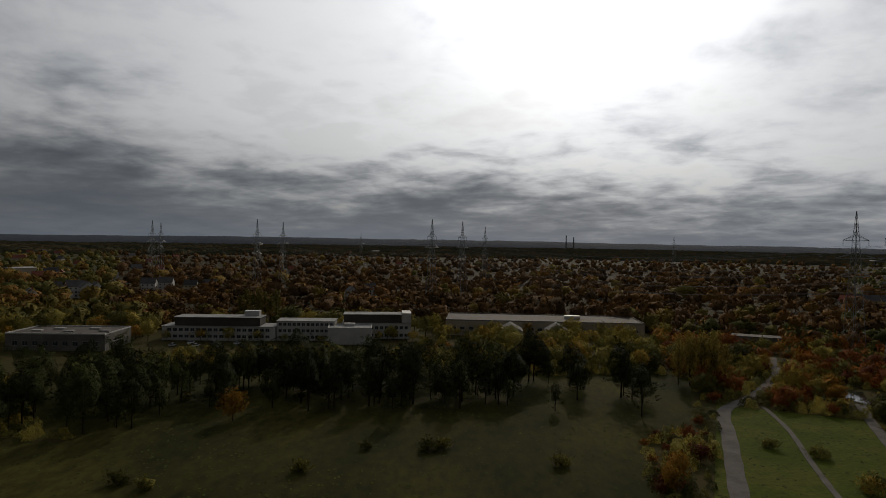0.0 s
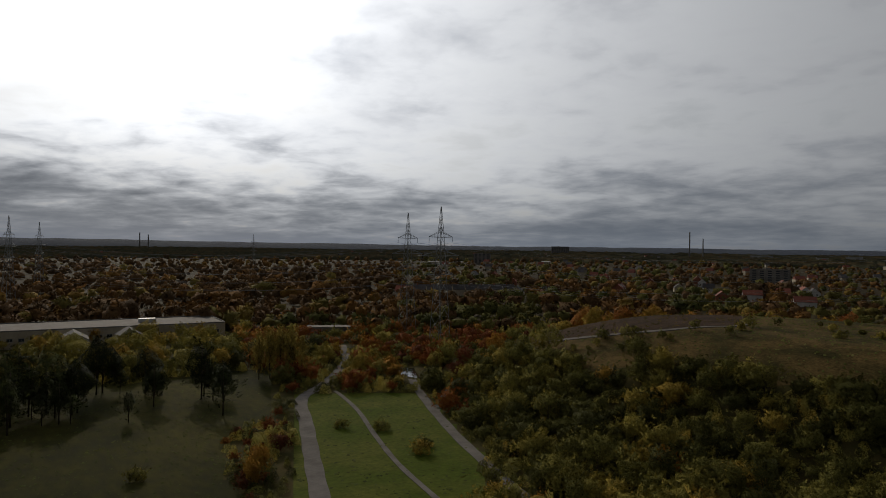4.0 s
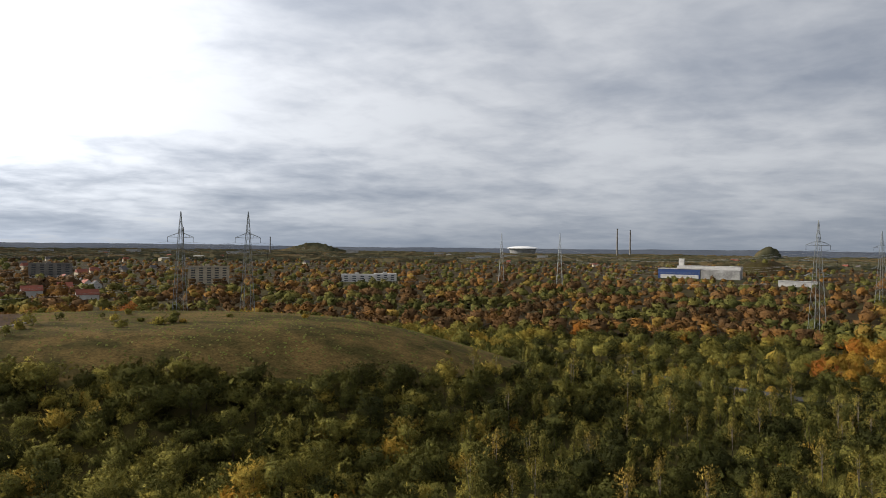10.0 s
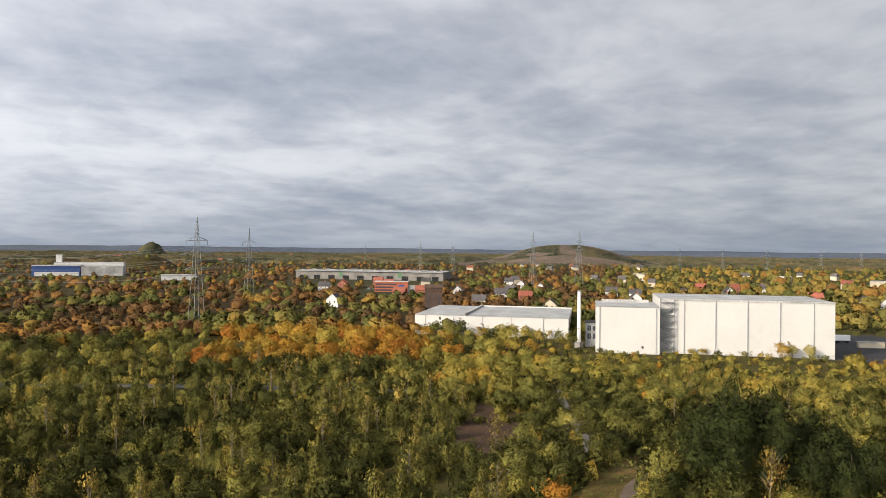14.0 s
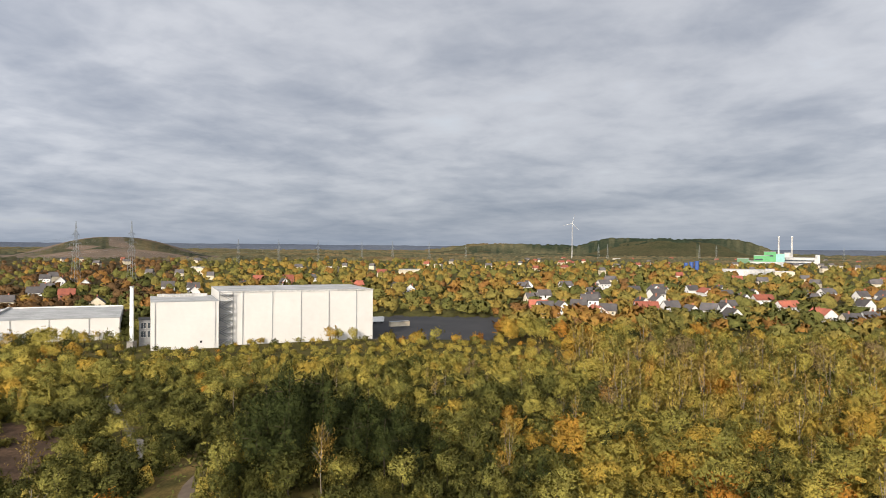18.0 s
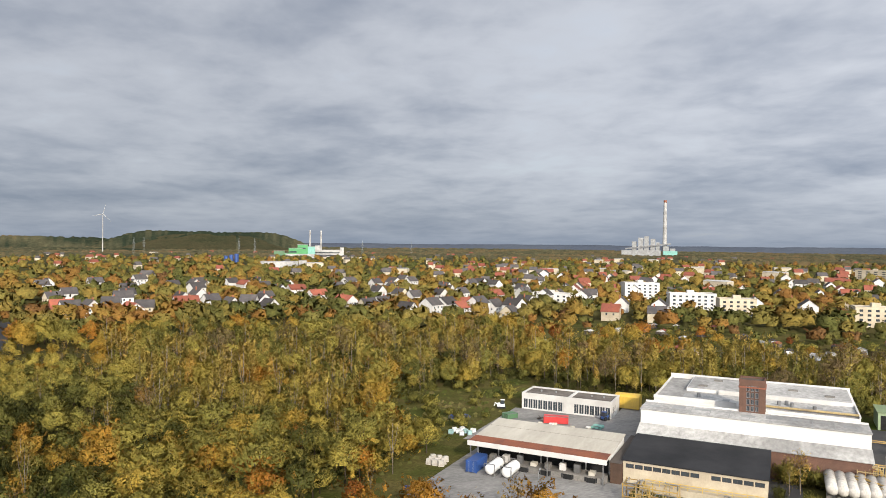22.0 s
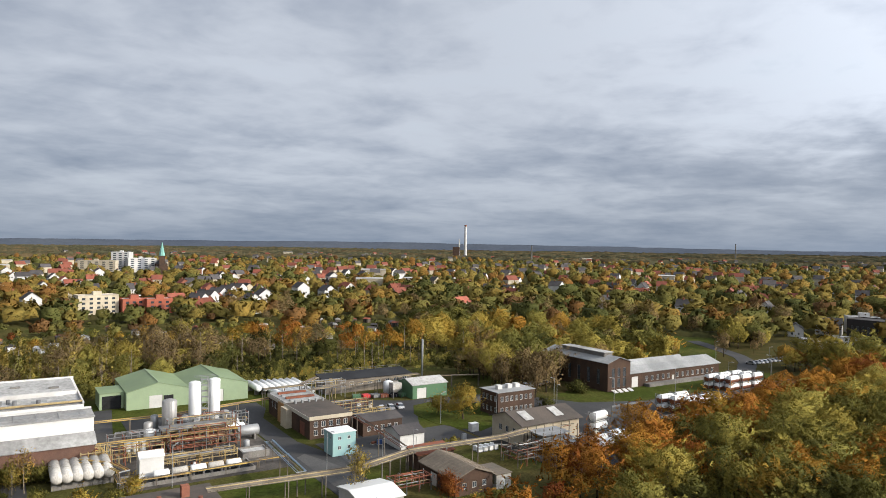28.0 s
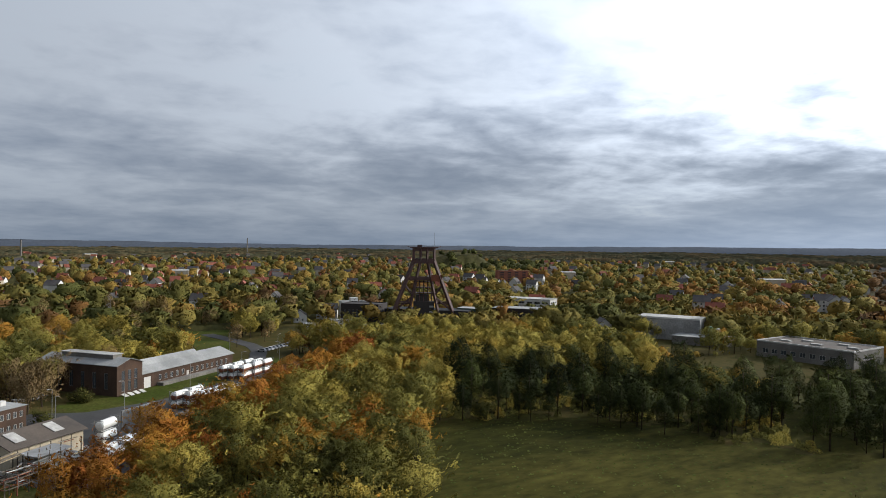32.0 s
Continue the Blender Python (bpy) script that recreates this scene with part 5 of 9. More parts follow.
pipe_bridge("yellow pipe bridge behind the silos", [(17, 185.4), (36, 185), (54, 189.5), (64, 191.5)], 3.9, 3, 1.4, 8, PIPE_YELLOW)
pipe_bridge("pale pipe bridge along the felt-roofed shed", [(76, 194), (84, 196), (101, 199.5), (118, 202)], 4.4, 3, 1.6, 8)
pipe_bridge("low yellow pipes round the bund", [(19, 144.4), (32, 144.6), (46, 145.4), (53, 146)], 1.6, 2, 0.9, 5, PIPE_YELLOW)
pipe_bridge("low yellow pipes up the bund side", [(19, 144.6), (19, 156), (18, 164)], 1.7, 2, 0.9, 5, PIPE_YELLOW)
pipe_bridge("dark truss walkway from brick works to pipe bridge", [(73.2, 156), (72.4, 140), (71.4, 128)], 5.4, 2, 1.6, 9, RUST)
pipe_bridge("blue-grey steel gangway over the lawn", [(49.2, 148), (48.6, 137), (48.0, 125.5)], 4.6, 3, 1.9, 6, BLUE_GREY)
pipe_bridge("pipe bridge behind the brick works", [(64, 198), (76, 199), (84, 208)], 5.2, 4, 2.0, 6)
pipe_bridge("yellow pipe loops by the white flat shed", [(13, 157), (18, 152), (20, 146)], 3.4, 4, 2.2, 5, PIPE_YELLOW)
pipe_bridge("pipe bridge at the fence behind the green hall", [(119, 200), (128, 197), (137, 194)], 3.8, 2, 1.2, 8)

# process plant: frames, vessels and pipes under the silos
plant_frame = thing("process_unit", "rusty steel process frame full of vessels and pipes", "process plant", site(37, 169.5), SITE)
for i in range(6):
    for j in range(3):
        part("post", Geo().box(-6.0 + i * 3.0, -5.82 + i * 3.0, -2.4 + j * 2.6, -2.22 + j * 2.6, 0, 4.4), STEEL if i % 2 else RUST, plant_frame)
for z in (2.2, 4.4):
    part("deck", Geo().box(-6.2, 9.4, -2.6, 3.2, z, z + 0.1), STEEL if z > 3 else RUST, plant_frame)
    part("deck_edge", Geo().box(-6.3, 9.5, -2.72, -2.62, z - 0.1, z + 0.25), YELLOW_PALE, plant_frame)
part("rail", Geo().box(-6.3, 9.5, -2.7, -2.64, 5.3, 5.37).box(-6.3, 9.5, -2.7, -2.64, 4.9, 4.95), YELLOW_PALE, plant_frame)
grand = random.Random(11)
for i in range(16):
    u, v = grand.uniform(-5.6, 8.8), grand.uniform(-2.0, 2.6)
    part("vessel", Geo().tank((u, v, 0.5), (u, v, grand.uniform(1.4, 2.1)), grand.uniform(0.3, 0.6), 10), grand.choice([TANK_GREY, TANK_WHITE, RUST, STEEL]), plant_frame)
for i in range(26):
    p = Vector((grand.uniform(-6, 9), grand.uniform(-2.6, 3.0), grand.uniform(0.4, 4.2)))
    q = p + grand.choice([Vector((grand.uniform(1.5, 5), 0, 0)), Vector((0, 0, grand.uniform(1, 2.5))), Vector((0, grand.uniform(1, 3), 0))])
    part("pipe", Geo().rod(p, q, grand.uniform(0.05, 0.13), 6), grand.choice([YELLOW_PALE, RUST, GALV, STEEL]), plant_frame)


def pipe_rack(label, a0, a1, b0, b1, levels, cols, mats, runs, seed):
    """A dense open steel rack: posts, beams, pipes bent up and across."""
    t = thing("pipe_rack", label, "pipe rack", site(a0, b0), SITE)
    w, d, top = a1 - a0, b1 - b0, levels[-1]
    g = random.Random(seed)
    for i in range(cols + 1):
        for y in (0.0, d):
            part("post", Geo().box(i * w / cols - 0.08, i * w / cols + 0.08, y - 0.08, y + 0.08, 0, top + 0.3), mats[i % 2], t)
        for z in levels:
            part("cross_beam", Geo().box(i * w / cols - 0.06, i * w / cols + 0.06, 0.08, d - 0.08, z - 0.1, z + 0.05), mats[(i + 1) % 2], t)
    for z in levels:
        for y in (-0.14, d + 0.06):
            part("beam", Geo().box(-0.1, w + 0.1, y, y + 0.08, z - 0.1, z + 0.08), mats[0], t)
    for k in range(runs):
        z = g.choice(levels) + 0.15 + g.choice((0.0, 0.28))
        y, y2 = g.uniform(0.1, d - 0.1), g.uniform(0.1, d - 0.1)
        x0, x1 = sorted((g.uniform(-0.4, w), g.uniform(0, w + 0.4)))
        drop = max(0.3, z - g.uniform(0.6, 2.6))
        pts = [Vector((x0, y2, drop)), Vector((x0, y2, z - 0.05)), Vector((x0 + 0.1, y2, z)), Vector((x0 + 0.1, y, z)), Vector((x1, y, z)), Vector((x1 + 0.1, y, z - 0.05)), Vector((x1 + 0.1, y, max(0.3, z - g.uniform(0.5, 2.0))))]
        part("pipe", Geo().tube(pts, g.uniform(0.05, 0.12), 6), g.choice(mats), t)
    return t


pipe_rack("rusty two-level pipe rack under the silos", 31.5, 47.0, 162.0, 166.5, (1.7, 3.4, 5.0), 6, [RUST, STEEL, YELLOW_PALE], 44, 3)
pipe_rack("yellow pipe rack beside the control cabin", 19.6, 30.0, 160.5, 163.5, (1.8, 3.6), 4, [YELLOW_PALE, RUST, PIPE_YELLOW], 16, 4)
pipe_rack("yellow pipe rack beside the yard", -26.0, -16.4, 129.6, 133.4, (2.0, 4.0), 4, [PIPE_YELLOW, YELLOW_PALE, STEEL], 18, 5)
pipe_rack("pipe rack along the back of the pad", 33.0, 52.0, 172.6, 175.4, (2.0, 3.8, 5.4), 6, [STEEL, RUST, YELLOW_PALE], 30, 6)
pipe_rack("pale pipe rack over the lying tanks", 77.0, 90.0, 199.0, 202.0, (3.4, 5.4), 4, [GALV, YELLOW_PALE, STEEL], 14, 8)
pipe_rack("low yellow pipe manifold in the bund", 30.0, 43.5, 149.2, 150.6, (0.9,), 4, [PIPE_YELLOW, STEEL, YELLOW_PALE], 12, 7)
pipe_rack("grey pipe rack below the cream hall", 94.0, 104.0, 118.0, 124.0, (1.8, 3.2), 4, [PIPE, RUST, STEEL], 16, 12)
pipe_rack("yellow pipe rack on the yard by the annex", 76.0, 88.0, 165.5, 169.0, (2.2, 3.6), 3, [YELLOW_PALE, PIPE_YELLOW, STEEL], 10, 21)
pipe_rack("rusty pipe rack below the pipe bridge", 62.8, 71.0, 116.0, 119.0, (1.6, 3.0), 3, [RUST, STEEL, YELLOW_PALE], 10, 22)
pipe_rack("rusty pipe rack behind the brick works", 75.0, 88.0, 176.0, 180.0, (2.6, 3.8), 4, [YELLOW_PALE, RUST, STEEL], 16, 9)

pipe_rack("yellow pipe trellis beside the row of tanks", 13.6, 19.0, 158.6, 163.6, (2.4, 4.2), 4, [YELLOW_PALE, PIPE_YELLOW, RUST], 22, 31)
pipe_rack("low yellow pipe rack behind the bund", 28.0, 44.0, 154.0, 156.6, (1.2, 2.2), 6, [YELLOW_PALE, PIPE_YELLOW, STEEL], 22, 32)
pipe_rack("grey steel pipe rack behind the silos", 20.0, 33.0, 170.0, 173.0, (2.2, 3.8), 4, [STEEL, RUST, GALV], 18, 33)

# bund wall, basin and small plant on the pad
t = thing("bund", "low concrete bund with dark floor on the pad", "bund", site(19.6, 144.6), SITE)
for x0, x1, y0, y1 in ((0, 25.6, 0, 0.3), (0, 25.6, 6.2, 6.5), (0, 0.3, 0.3, 6.2), (25.3, 25.6, 0.3, 6.2)):
    part("wall", Geo().box(x0, x1, y0, y1, 0, 0.8), CONCRETE, t)
part("floor", Geo().box(0.3, 25.3, 0.3, 6.2, 0.05, 0.12), BLACK_ROOF, t)
t = thing("basin", "open concrete basin with pale water", "basin", site(44.8, 152.6), SITE)
for x0, x1, y0, y1 in ((0, 6.0, 0, 0.3), (0, 6.0, 4.0, 4.3), (0, 0.3, 0.3, 4.0), (5.7, 6.0, 0.3, 4.0)):
    part("wall", Geo().box(x0, x1, y0, y1, 0, 1.5), CONCRETE, t)
part("water", Geo().box(0.3, 5.7, 0.3, 4.0, 0.2, 1.15), PALE_ROOF, t)
grand = random.Random(23)
for i in range(22):
    a, b = grand.choice([(31, 158), (24, 166), (50, 160), (36, 155), (44, 178), (28, 176), (86, 171), (79, 184), (112, 127), (126, 134)])
    a, b = a + grand.uniform(-3, 3), b + grand.uniform(-2, 2)
    t = thing("barrel", "steel drum standing on the works ground", "barrel", site(a, b, 0.06), SITE, "drums of the works")
    part("body", Geo().rod((0, 0, 0), (0, 0, 0.88), 0.29, 10), grand.choice([BLUE, RUST, STEEL, YELLOW, TANK_WHITE]), t)
    part("rim", Geo().rod((0, 0, 0.88), (0, 0, 0.93), 0.305, 10), STEEL, t)
for i in range(26):
    a, b = grand.choice([(-50, 178), (-62, 118), (-58, 180), (88, 186), (80, 150), (97, 140), (110, 126), (128, 128), (36, 153), (68, 196)])
    a, b = a + grand.uniform(-5, 5), b + grand.uniform(-3, 3)
    t = thing("pallet_stack", "stack of goods on a wooden pallet", "pallet", site(a, b, 0.07), SITE + grand.uniform(-20, 20), "pallets of the works")
    h = grand.uniform(0.4, 1.5)
    part("pallet", Geo().box(-0.6, 0.6, -0.4, 0.4, 0, 0.14), BEIGE_ROOF, t)
    part("load", Geo().hexa([(-0.58, -0.38, 0.14), (0.58, -0.38, 0.14), (0.58, 0.38, 0.14), (-0.58, 0.38, 0.14)], [(-0.54, -0.35, h), (0.55, -0.36, h + 0.05), (0.54, 0.35, h), (-0.55, 0.36, h - 0.06)]), grand.choice([BEIGE_ROOF, GALV, CONCRETE, RUST, TANK_WHITE, BLUE]), t)
for i in range(5):
    t = thing("heat_exchanger", "lying bare steel heat exchanger on the process deck", "vessel", site(33 + i * 3.0, 168.0, 0.05), SITE)
    part("shell", Geo().tank((-1.0, 0, 1.0), (1.0, 0, 1.0), 0.5, 12), grand.choice([GALV, RUST, TANK_GREY]), t)
    for u in (-0.6, 0.6):
        part("saddle", Geo().box(u - 0.12, u + 0.12, -0.4, 0.4, 0, 0.7), CONCRETE, t)
t = thing("rubble_heap", "heap of timber and rubble on the yard", "rubble", site(-58.5, 183.0, 0.05), SITE)
for i in range(14):
    x, y = grand.uniform(-3, 3), grand.uniform(-1.2, 1.2)
    part("beam", Geo().rod((x, y, 0.15), (x + grand.uniform(-2, 2), y + grand.uniform(-0.8, 0.8), grand.uniform(0.3, 1.0)), grand.uniform(0.08, 0.2), 4), grand.choice([RUST, BROWN_ROOF, BEIGE_ROOF, CREAM]), t)

# scaffold-like stair and pipe frame in front of the cream hall
sc = thing("pipe_scaffold", "grey steel frame with decks, stairs and pipes against the hall", "steel frame", site(104, 121.5), SITE)
for i in range(6):
    for j in range(3):
        part("post", Geo().box(i * 2.6, i * 2.6 + 0.14, j * 2.8, j * 2.8 + 0.14, 0, 5.4), PIPE, sc)
for z in (1.6, 3.1, 4.6):
    part("deck", Geo().box(0, 13.2 - z, 0, 5.8, z, z + 0.08), GALV, sc)
    part("rail", Geo().box(0, 13.2 - z, -0.05, 0.0, z + 0.5, z + 0.56).box(0, 13.2 - z, -0.05, 0.0, z + 0.98, z + 1.04), GALV, sc)
for i in range(34):
    p = Vector((grand.uniform(-6, 13), grand.uniform(-1.5, 7.0), grand.uniform(0.4, 5.2)))
    part("pipe", Geo().rod(p, p + Vector((grand.uniform(-4, 4), grand.uniform(-1, 1), grand.uniform(-0.3, 0.6))), grand.uniform(0.05, 0.12), 6), grand.choice([GALV, PIPE, STEEL, RUST]), sc)
for i in range(8):
    t = thing("liquid_tote", "white caged liquid tote on the works yard", "tote", site(93.5 + (i % 4) * 1.5, 131.5 + (i // 4) * 1.6, 0.05), SITE + i * 5, "totes in the works yard")
    part("tank", Geo().box(-0.55, 0.55, -0.45, 0.45, 0.16, 1.1), TANK_WHITE, t)
    part("pallet", Geo().box(-0.6, 0.6, -0.5, 0.5, 0, 0.16), STEEL, t)


def small_machine(name, label, category, a, b, rz, mat, digger):
    """A compact tractor or digger: body, cab, wheels or tracks, boom."""
    t = thing(name, label, category, site(a, b, 0.07), SITE + rz)
    part("body", Geo().box(-1.1, 1.2, -0.55, 0.55, 0.5, 1.25).hexa([(0.3, -0.45, 1.25), (1.15, -0.45, 1.25), (1.15, 0.45, 1.25), (0.3, 0.45, 1.25)], [(0.35, -0.4, 1.5), (1.0, -0.4, 1.4), (1.0, 0.4, 1.4), (0.35, 0.4, 1.5)]), mat, t)
    cab = part("cab", Geo().hexa([(-1.0, -0.55, 1.25), (0.25, -0.55, 1.25), (0.25, 0.55, 1.25), (-1.0, 0.55, 1.25)], [(-0.9, -0.5, 2.35), (0.1, -0.5, 2.35), (0.1, 0.5, 2.35), (-0.9, 0.5, 2.35)]), GLASS, t)
    part("roof", Geo().box(-1.0, 0.2, -0.58, 0.58, 2.35, 2.45), mat, cab)
    if digger:
        for y in (-0.75, 0.55):
            part("track", Geo().box(-1.3, 1.3, y, y + 0.35, 0.0, 0.5), BLACK_ROOF, t)
        part("boom", Geo().rod((1.1, 0, 1.0), (1.7, 0, 1.5), 0.12, 6).rod((1.7, 0, 1.5), (2.0, 0, 0.5), 0.1, 6), mat, t)
    else:
        for x, r in ((-0.7, 0.6), (0.85, 0.42)):
            for y in (-0.78, 0.52):
                part("wheel", Geo().rod((x, y, r), (x, y + 0.26, r), r, 14), BLACK_ROOF, t)
    return t


small_machine("tractor", "small blue tractor parked by the office", "tractor", -43.2, 190.6, 70, BLUE, False)
small_machine("mini_digger", "small white digger on the rough ground", "digger", -73.5, 190.5, 200, TANK_WHITE, True)
for a in (113.2, 114.6):
    t = thing("bin", "white cylindrical bin with dark front on the lawn", "bin", site(a, 151.5, 0.08), SITE)
    part("drum", Geo().rod((0, 0, 0), (0, 0, 1.5), 0.5, 14), TANK_WHITE, t)
    part("front", Geo().box(-0.2, 0.2, -0.53, -0.5, 0.3, 1.2), DARK, t)
    part("lid", Geo().rod((0, 0, 1.5), (0, 0, 1.6), 0.53, 14), STEEL, t)
t = thing("hopper", "pale hopper on four steel legs", "hopper", site(103.6, 191.5, 0.06), SITE)
part("bin", Geo().hexa([(-0.5, -0.5, 1.6), (0.5, -0.5, 1.6), (0.5, 0.5, 1.6), (-0.5, 0.5, 1.6)], [(-1.5, -1.5, 2.8), (1.5, -1.5, 2.8), (1.5, 1.5, 2.8), (-1.5, 1.5, 2.8)]).box(-1.5, 1.5, -1.5, 1.5, 2.8, 4.6), DIRTY_WHITE, t)
for x in (-1.4, 1.25):
    for y in (-1.4, 1.25):
        part("leg", Geo().box(x, x + 0.15, y, y + 0.15, 0, 2.8), STEEL, t)

# gantry, tunnel roof and lamps by the road
t = thing("height_gantry", "dark steel portal over the works road", "gantry", site(138.5, 134), SITE)
part("post", Geo().box(-0.12, 0.12, -0.12, 0.12, 0, 4.8), STEEL, t)
part("post", Geo().box(11.4, 11.64, -0.12, 0.12, 0, 4.8), STEEL, t)
part("beam", Geo().box(-0.12, 11.64, -0.2, 0.2, 4.8, 5.2), STEEL, t)
# the shelter's mouth is a dark sheet that stands for the shade inside
t, r = on_site("tank_shelter", "grey shelter with concrete roof and dark mouth", "shelter", 147.0, 166, 120, 126, 2.8, CONCRETE, CONCRETE, doors=[("L", 0.8, 5.2, 0, 2.4)], door_mat=DARK, over=0.2)
part("rail", Geo().box(0, 19, 0, 0.06, 3.7, 3.76).box(0, 19, 0, 0.06, 3.3, 3.35), GALV, t)
for i in range(8):
    part("rail_post", Geo().box(i * 2.6, i * 2.6 + 0.07, 0, 0.06, 2.9, 3.76), GALV, t)


def lamp_post(p, h, label="tall grey street lamp with a single arm", group="street lamps of the works"):
    t = thing("street_lamp", label, "street lamp", p, (p[0] * 7) % 360, group)
    part("pole", Geo().rod((0, 0, 0), (0, 0, h), 0.09, 8, 0.06), GALV, t)
    part("arm", Geo().rod((0, 0, h), (1.3, 0, h + 0.25), 0.05, 6), GALV, t)
    part("head", Geo().box(1.0, 1.75, -0.14, 0.14, h + 0.2, h + 0.34), GALV, t)
    return t


for a, b in ((99.2, 157.7), (58, 137), (66, 127), (112, 150), (135, 152), (141, 160), (157, 151), (186, 152), (215, 153), (243, 155), (-8, 120), (-38, 117), (28, 142), (262, 168), (258, 190), (75, 130)):
    lamp_post(site(a, b), 8.0)

# ---------------------------------------------------------------- white warehouses
WX, WY = math.cos(radians(212.5)), math.sin(radians(212.5))


def ware(x, y):
    """A place in the grid of the warehouses, from the high bay's front corner."""
    return (149.8 + x * WX - y * WY, -308.3 + x * WY + y * WX)


t, r = house("high_bay_warehouse", "windowless white high-bay warehouse with grey flat roof", "warehouse", ware(-7.0, 0), 212.5, 74.6, 44, 25.2, WHITE_SHEET, GREY_ROOF, over=0.15, free=1.0)
for u in (10.4, 24.2, 38.0, 51.8, 65.8):
    part("downpipe", Geo().box(u, u + 0.28, -0.32, -0.02, 0, 25.0), GALV, t)
part("roof_edge", Geo().box(-0.2, 74.8, -0.25, -0.16, 24.7, 25.45), PALE_ROOF, t)
t, r = house("warehouse_wing", "lower windowless white warehouse wing with grey roof", "warehouse", ware(-36.6, -6.3), 212.5, 28.7, 38, 21.4, WHITE_SHEET, GREY_ROOF, over=0.15, free=1.0)
for u in (1.6, 27.0):
    part("downpipe", Geo().box(u, u + 0.28, -0.32, -0.02, 0, 21.2), GALV, t)
part("parapet", Geo().box(3, 26, 30, 30.4, 21.5, 23.0), PALE_ROOF, r)
part("vent_hole", Geo().box(20.6, 21.6, -0.06, -0.02, 2.6, 3.6), DARK, t)
st = thing("stair_tower", "zigzag galvanised escape stair tower on the warehouse", "stair tower", (*ware(-7.4, -1.9), 0), 212.5)
for x in (0.0, 6.2):
    for y in (0.0, 1.3):
        part("post", Geo().box(x, x + 0.26, y, y + 0.26, 0, 25.5), GALV, st)
for i in range(8):
    z = 3.0 * i
    a, b = ((0.3, 5.9) if i % 2 == 0 else (5.9, 0.3))
    part("flight", Geo().hexa([(a, 0.1, z), (b, 0.1, z + 3.0), (b, 1.3, z + 3.0), (a, 1.3, z)], [(a, 0.1, z + 0.35), (b, 0.1, z + 3.35), (b, 1.3, z + 3.35), (a, 1.3, z + 0.35)]), GALV, st)
    part("landing", Geo().box(0.0, 6.3, 0.0, 1.5, z + 2.9, z + 3.02), GALV, st)
    part("rail", Geo().rod((a, 0.05, z + 1.2), (b, 0.05, z + 4.2), 0.12, 4), GALV, st)
t, r = house("warehouse_hall", "long low white warehouse hall with pale roof", "warehouse", (284.3, -268.0), 212.5, 84.6, 66, 10.8, WHITE_SHEET, GREY_ROOF, over=0.2, free=1.0)
part("roof_step", Geo().box(27.6, 28.6, 0, 65, 10.95, 12.0), PALE_ROOF, r)
part("roof_edge", Geo().box(28.6, 84.6, 64, 65, 10.95, 11.6), WHITE, r)
for u in (6, 22, 38, 54, 71):
    part("downpipe", Geo().box(u, u + 0.25, -0.3, -0.02, 0, 10.6), GALV, t)
t = thing("steel_chimney", "slim pale steel chimney beside the warehouse", "chimney", (*ware(-44.5, 6.0), 0), 0)
part("base", Geo().box(-1.5, 1.5, -1.5, 1.5, 0, 3), CONCRETE, t)
part("shaft", Geo().rod((0, 0, 3), (0, 0, 27.5), 0.95, 14, 0.85), TANK_WHITE, t)
part("rim", Geo().rod((0, 0, 27.5), (0, 0, 28.0), 1.0, 14), GALV, t)
t, r = house("machine_deck", "open steel machine deck with pipes between two warehouses", "plant room", ware(-41.5, 10), 212.5, 9.5, 12, 12.0, STEEL, BLACK_ROOF, windows=row("F", 0.5, 9, 3, 2.2, 8.0, 10.8) + row("F", 0.5, 9, 3, 2.2, 4.0, 7.0), frame_mat=WHITE)
t, r = house("brick_water_tower", "square dark brick colliery tower with tall blind arches", "tower", polar(134.1, 492), 225, 12.5, 12.5, 20.0, BRICK, BRICK, roof_kind="gable_x", rise=2.0, over=0.3,
             windows=[("F", 1.6 + i * 4.0, 3.0 + i * 4.0, 4, 16) for i in range(3)] + [("L", 1.6 + i * 4.0, 3.0 + i * 4.0, 4, 16) for i in range(3)], frame_mat=BRICK_RED)
t = thing("trailer", "white box trailer standing on the coal yard", "trailer", (108, -412, 0.1), 215)
part("box", Geo().box(-4, 4, -1.25, 1.25, 1.1, 3.9), TANK_WHITE, t)
part("chassis", Geo().box(-4, 4, -0.5, 0.5, 0.7, 1.05), DARK, t)
for u in (-2.8, -1.5, 2.8):
    part("axle", Geo().rod((u, -1.2, 0.5), (u, 1.2, 0.5), 0.5, 10), DARK, t)
t, r = house("yard_cabin", "long low pale cabin on the coal yard", "cabin", (96, -397), 215, 12, 3, 2.8, CREAM, GREY_ROOF)

# ---------------------------------------------------------------- school and halls on the sunward side
t, r = house("school_wing", "pale concrete school wing with grey-clad top storey", "school", (-130, 324), 2.0, 52, 14, 6.6, WHITE, GREY_ROOF, windows=row("F", 2, 50, 18, 2.0, 1.2, 2.7) + row("F", 2, 50, 18, 2.0, 4.2, 5.8), over=0.3)
part("upper_storey", Geo().box(5.5, 45, 1.0, 13, 6.75, 10.6), BROWN_ROOF, t, "grey sheet-clad top storey")
part("upper_roof", Geo().box(5.1, 45.4, 0.6, 13.4, 10.6, 10.85), GREY_ROOF, t)
part("roof_cabin", Geo().box(36, 43, 8, 12.5, 10.85, 13.2), WHITE, t)
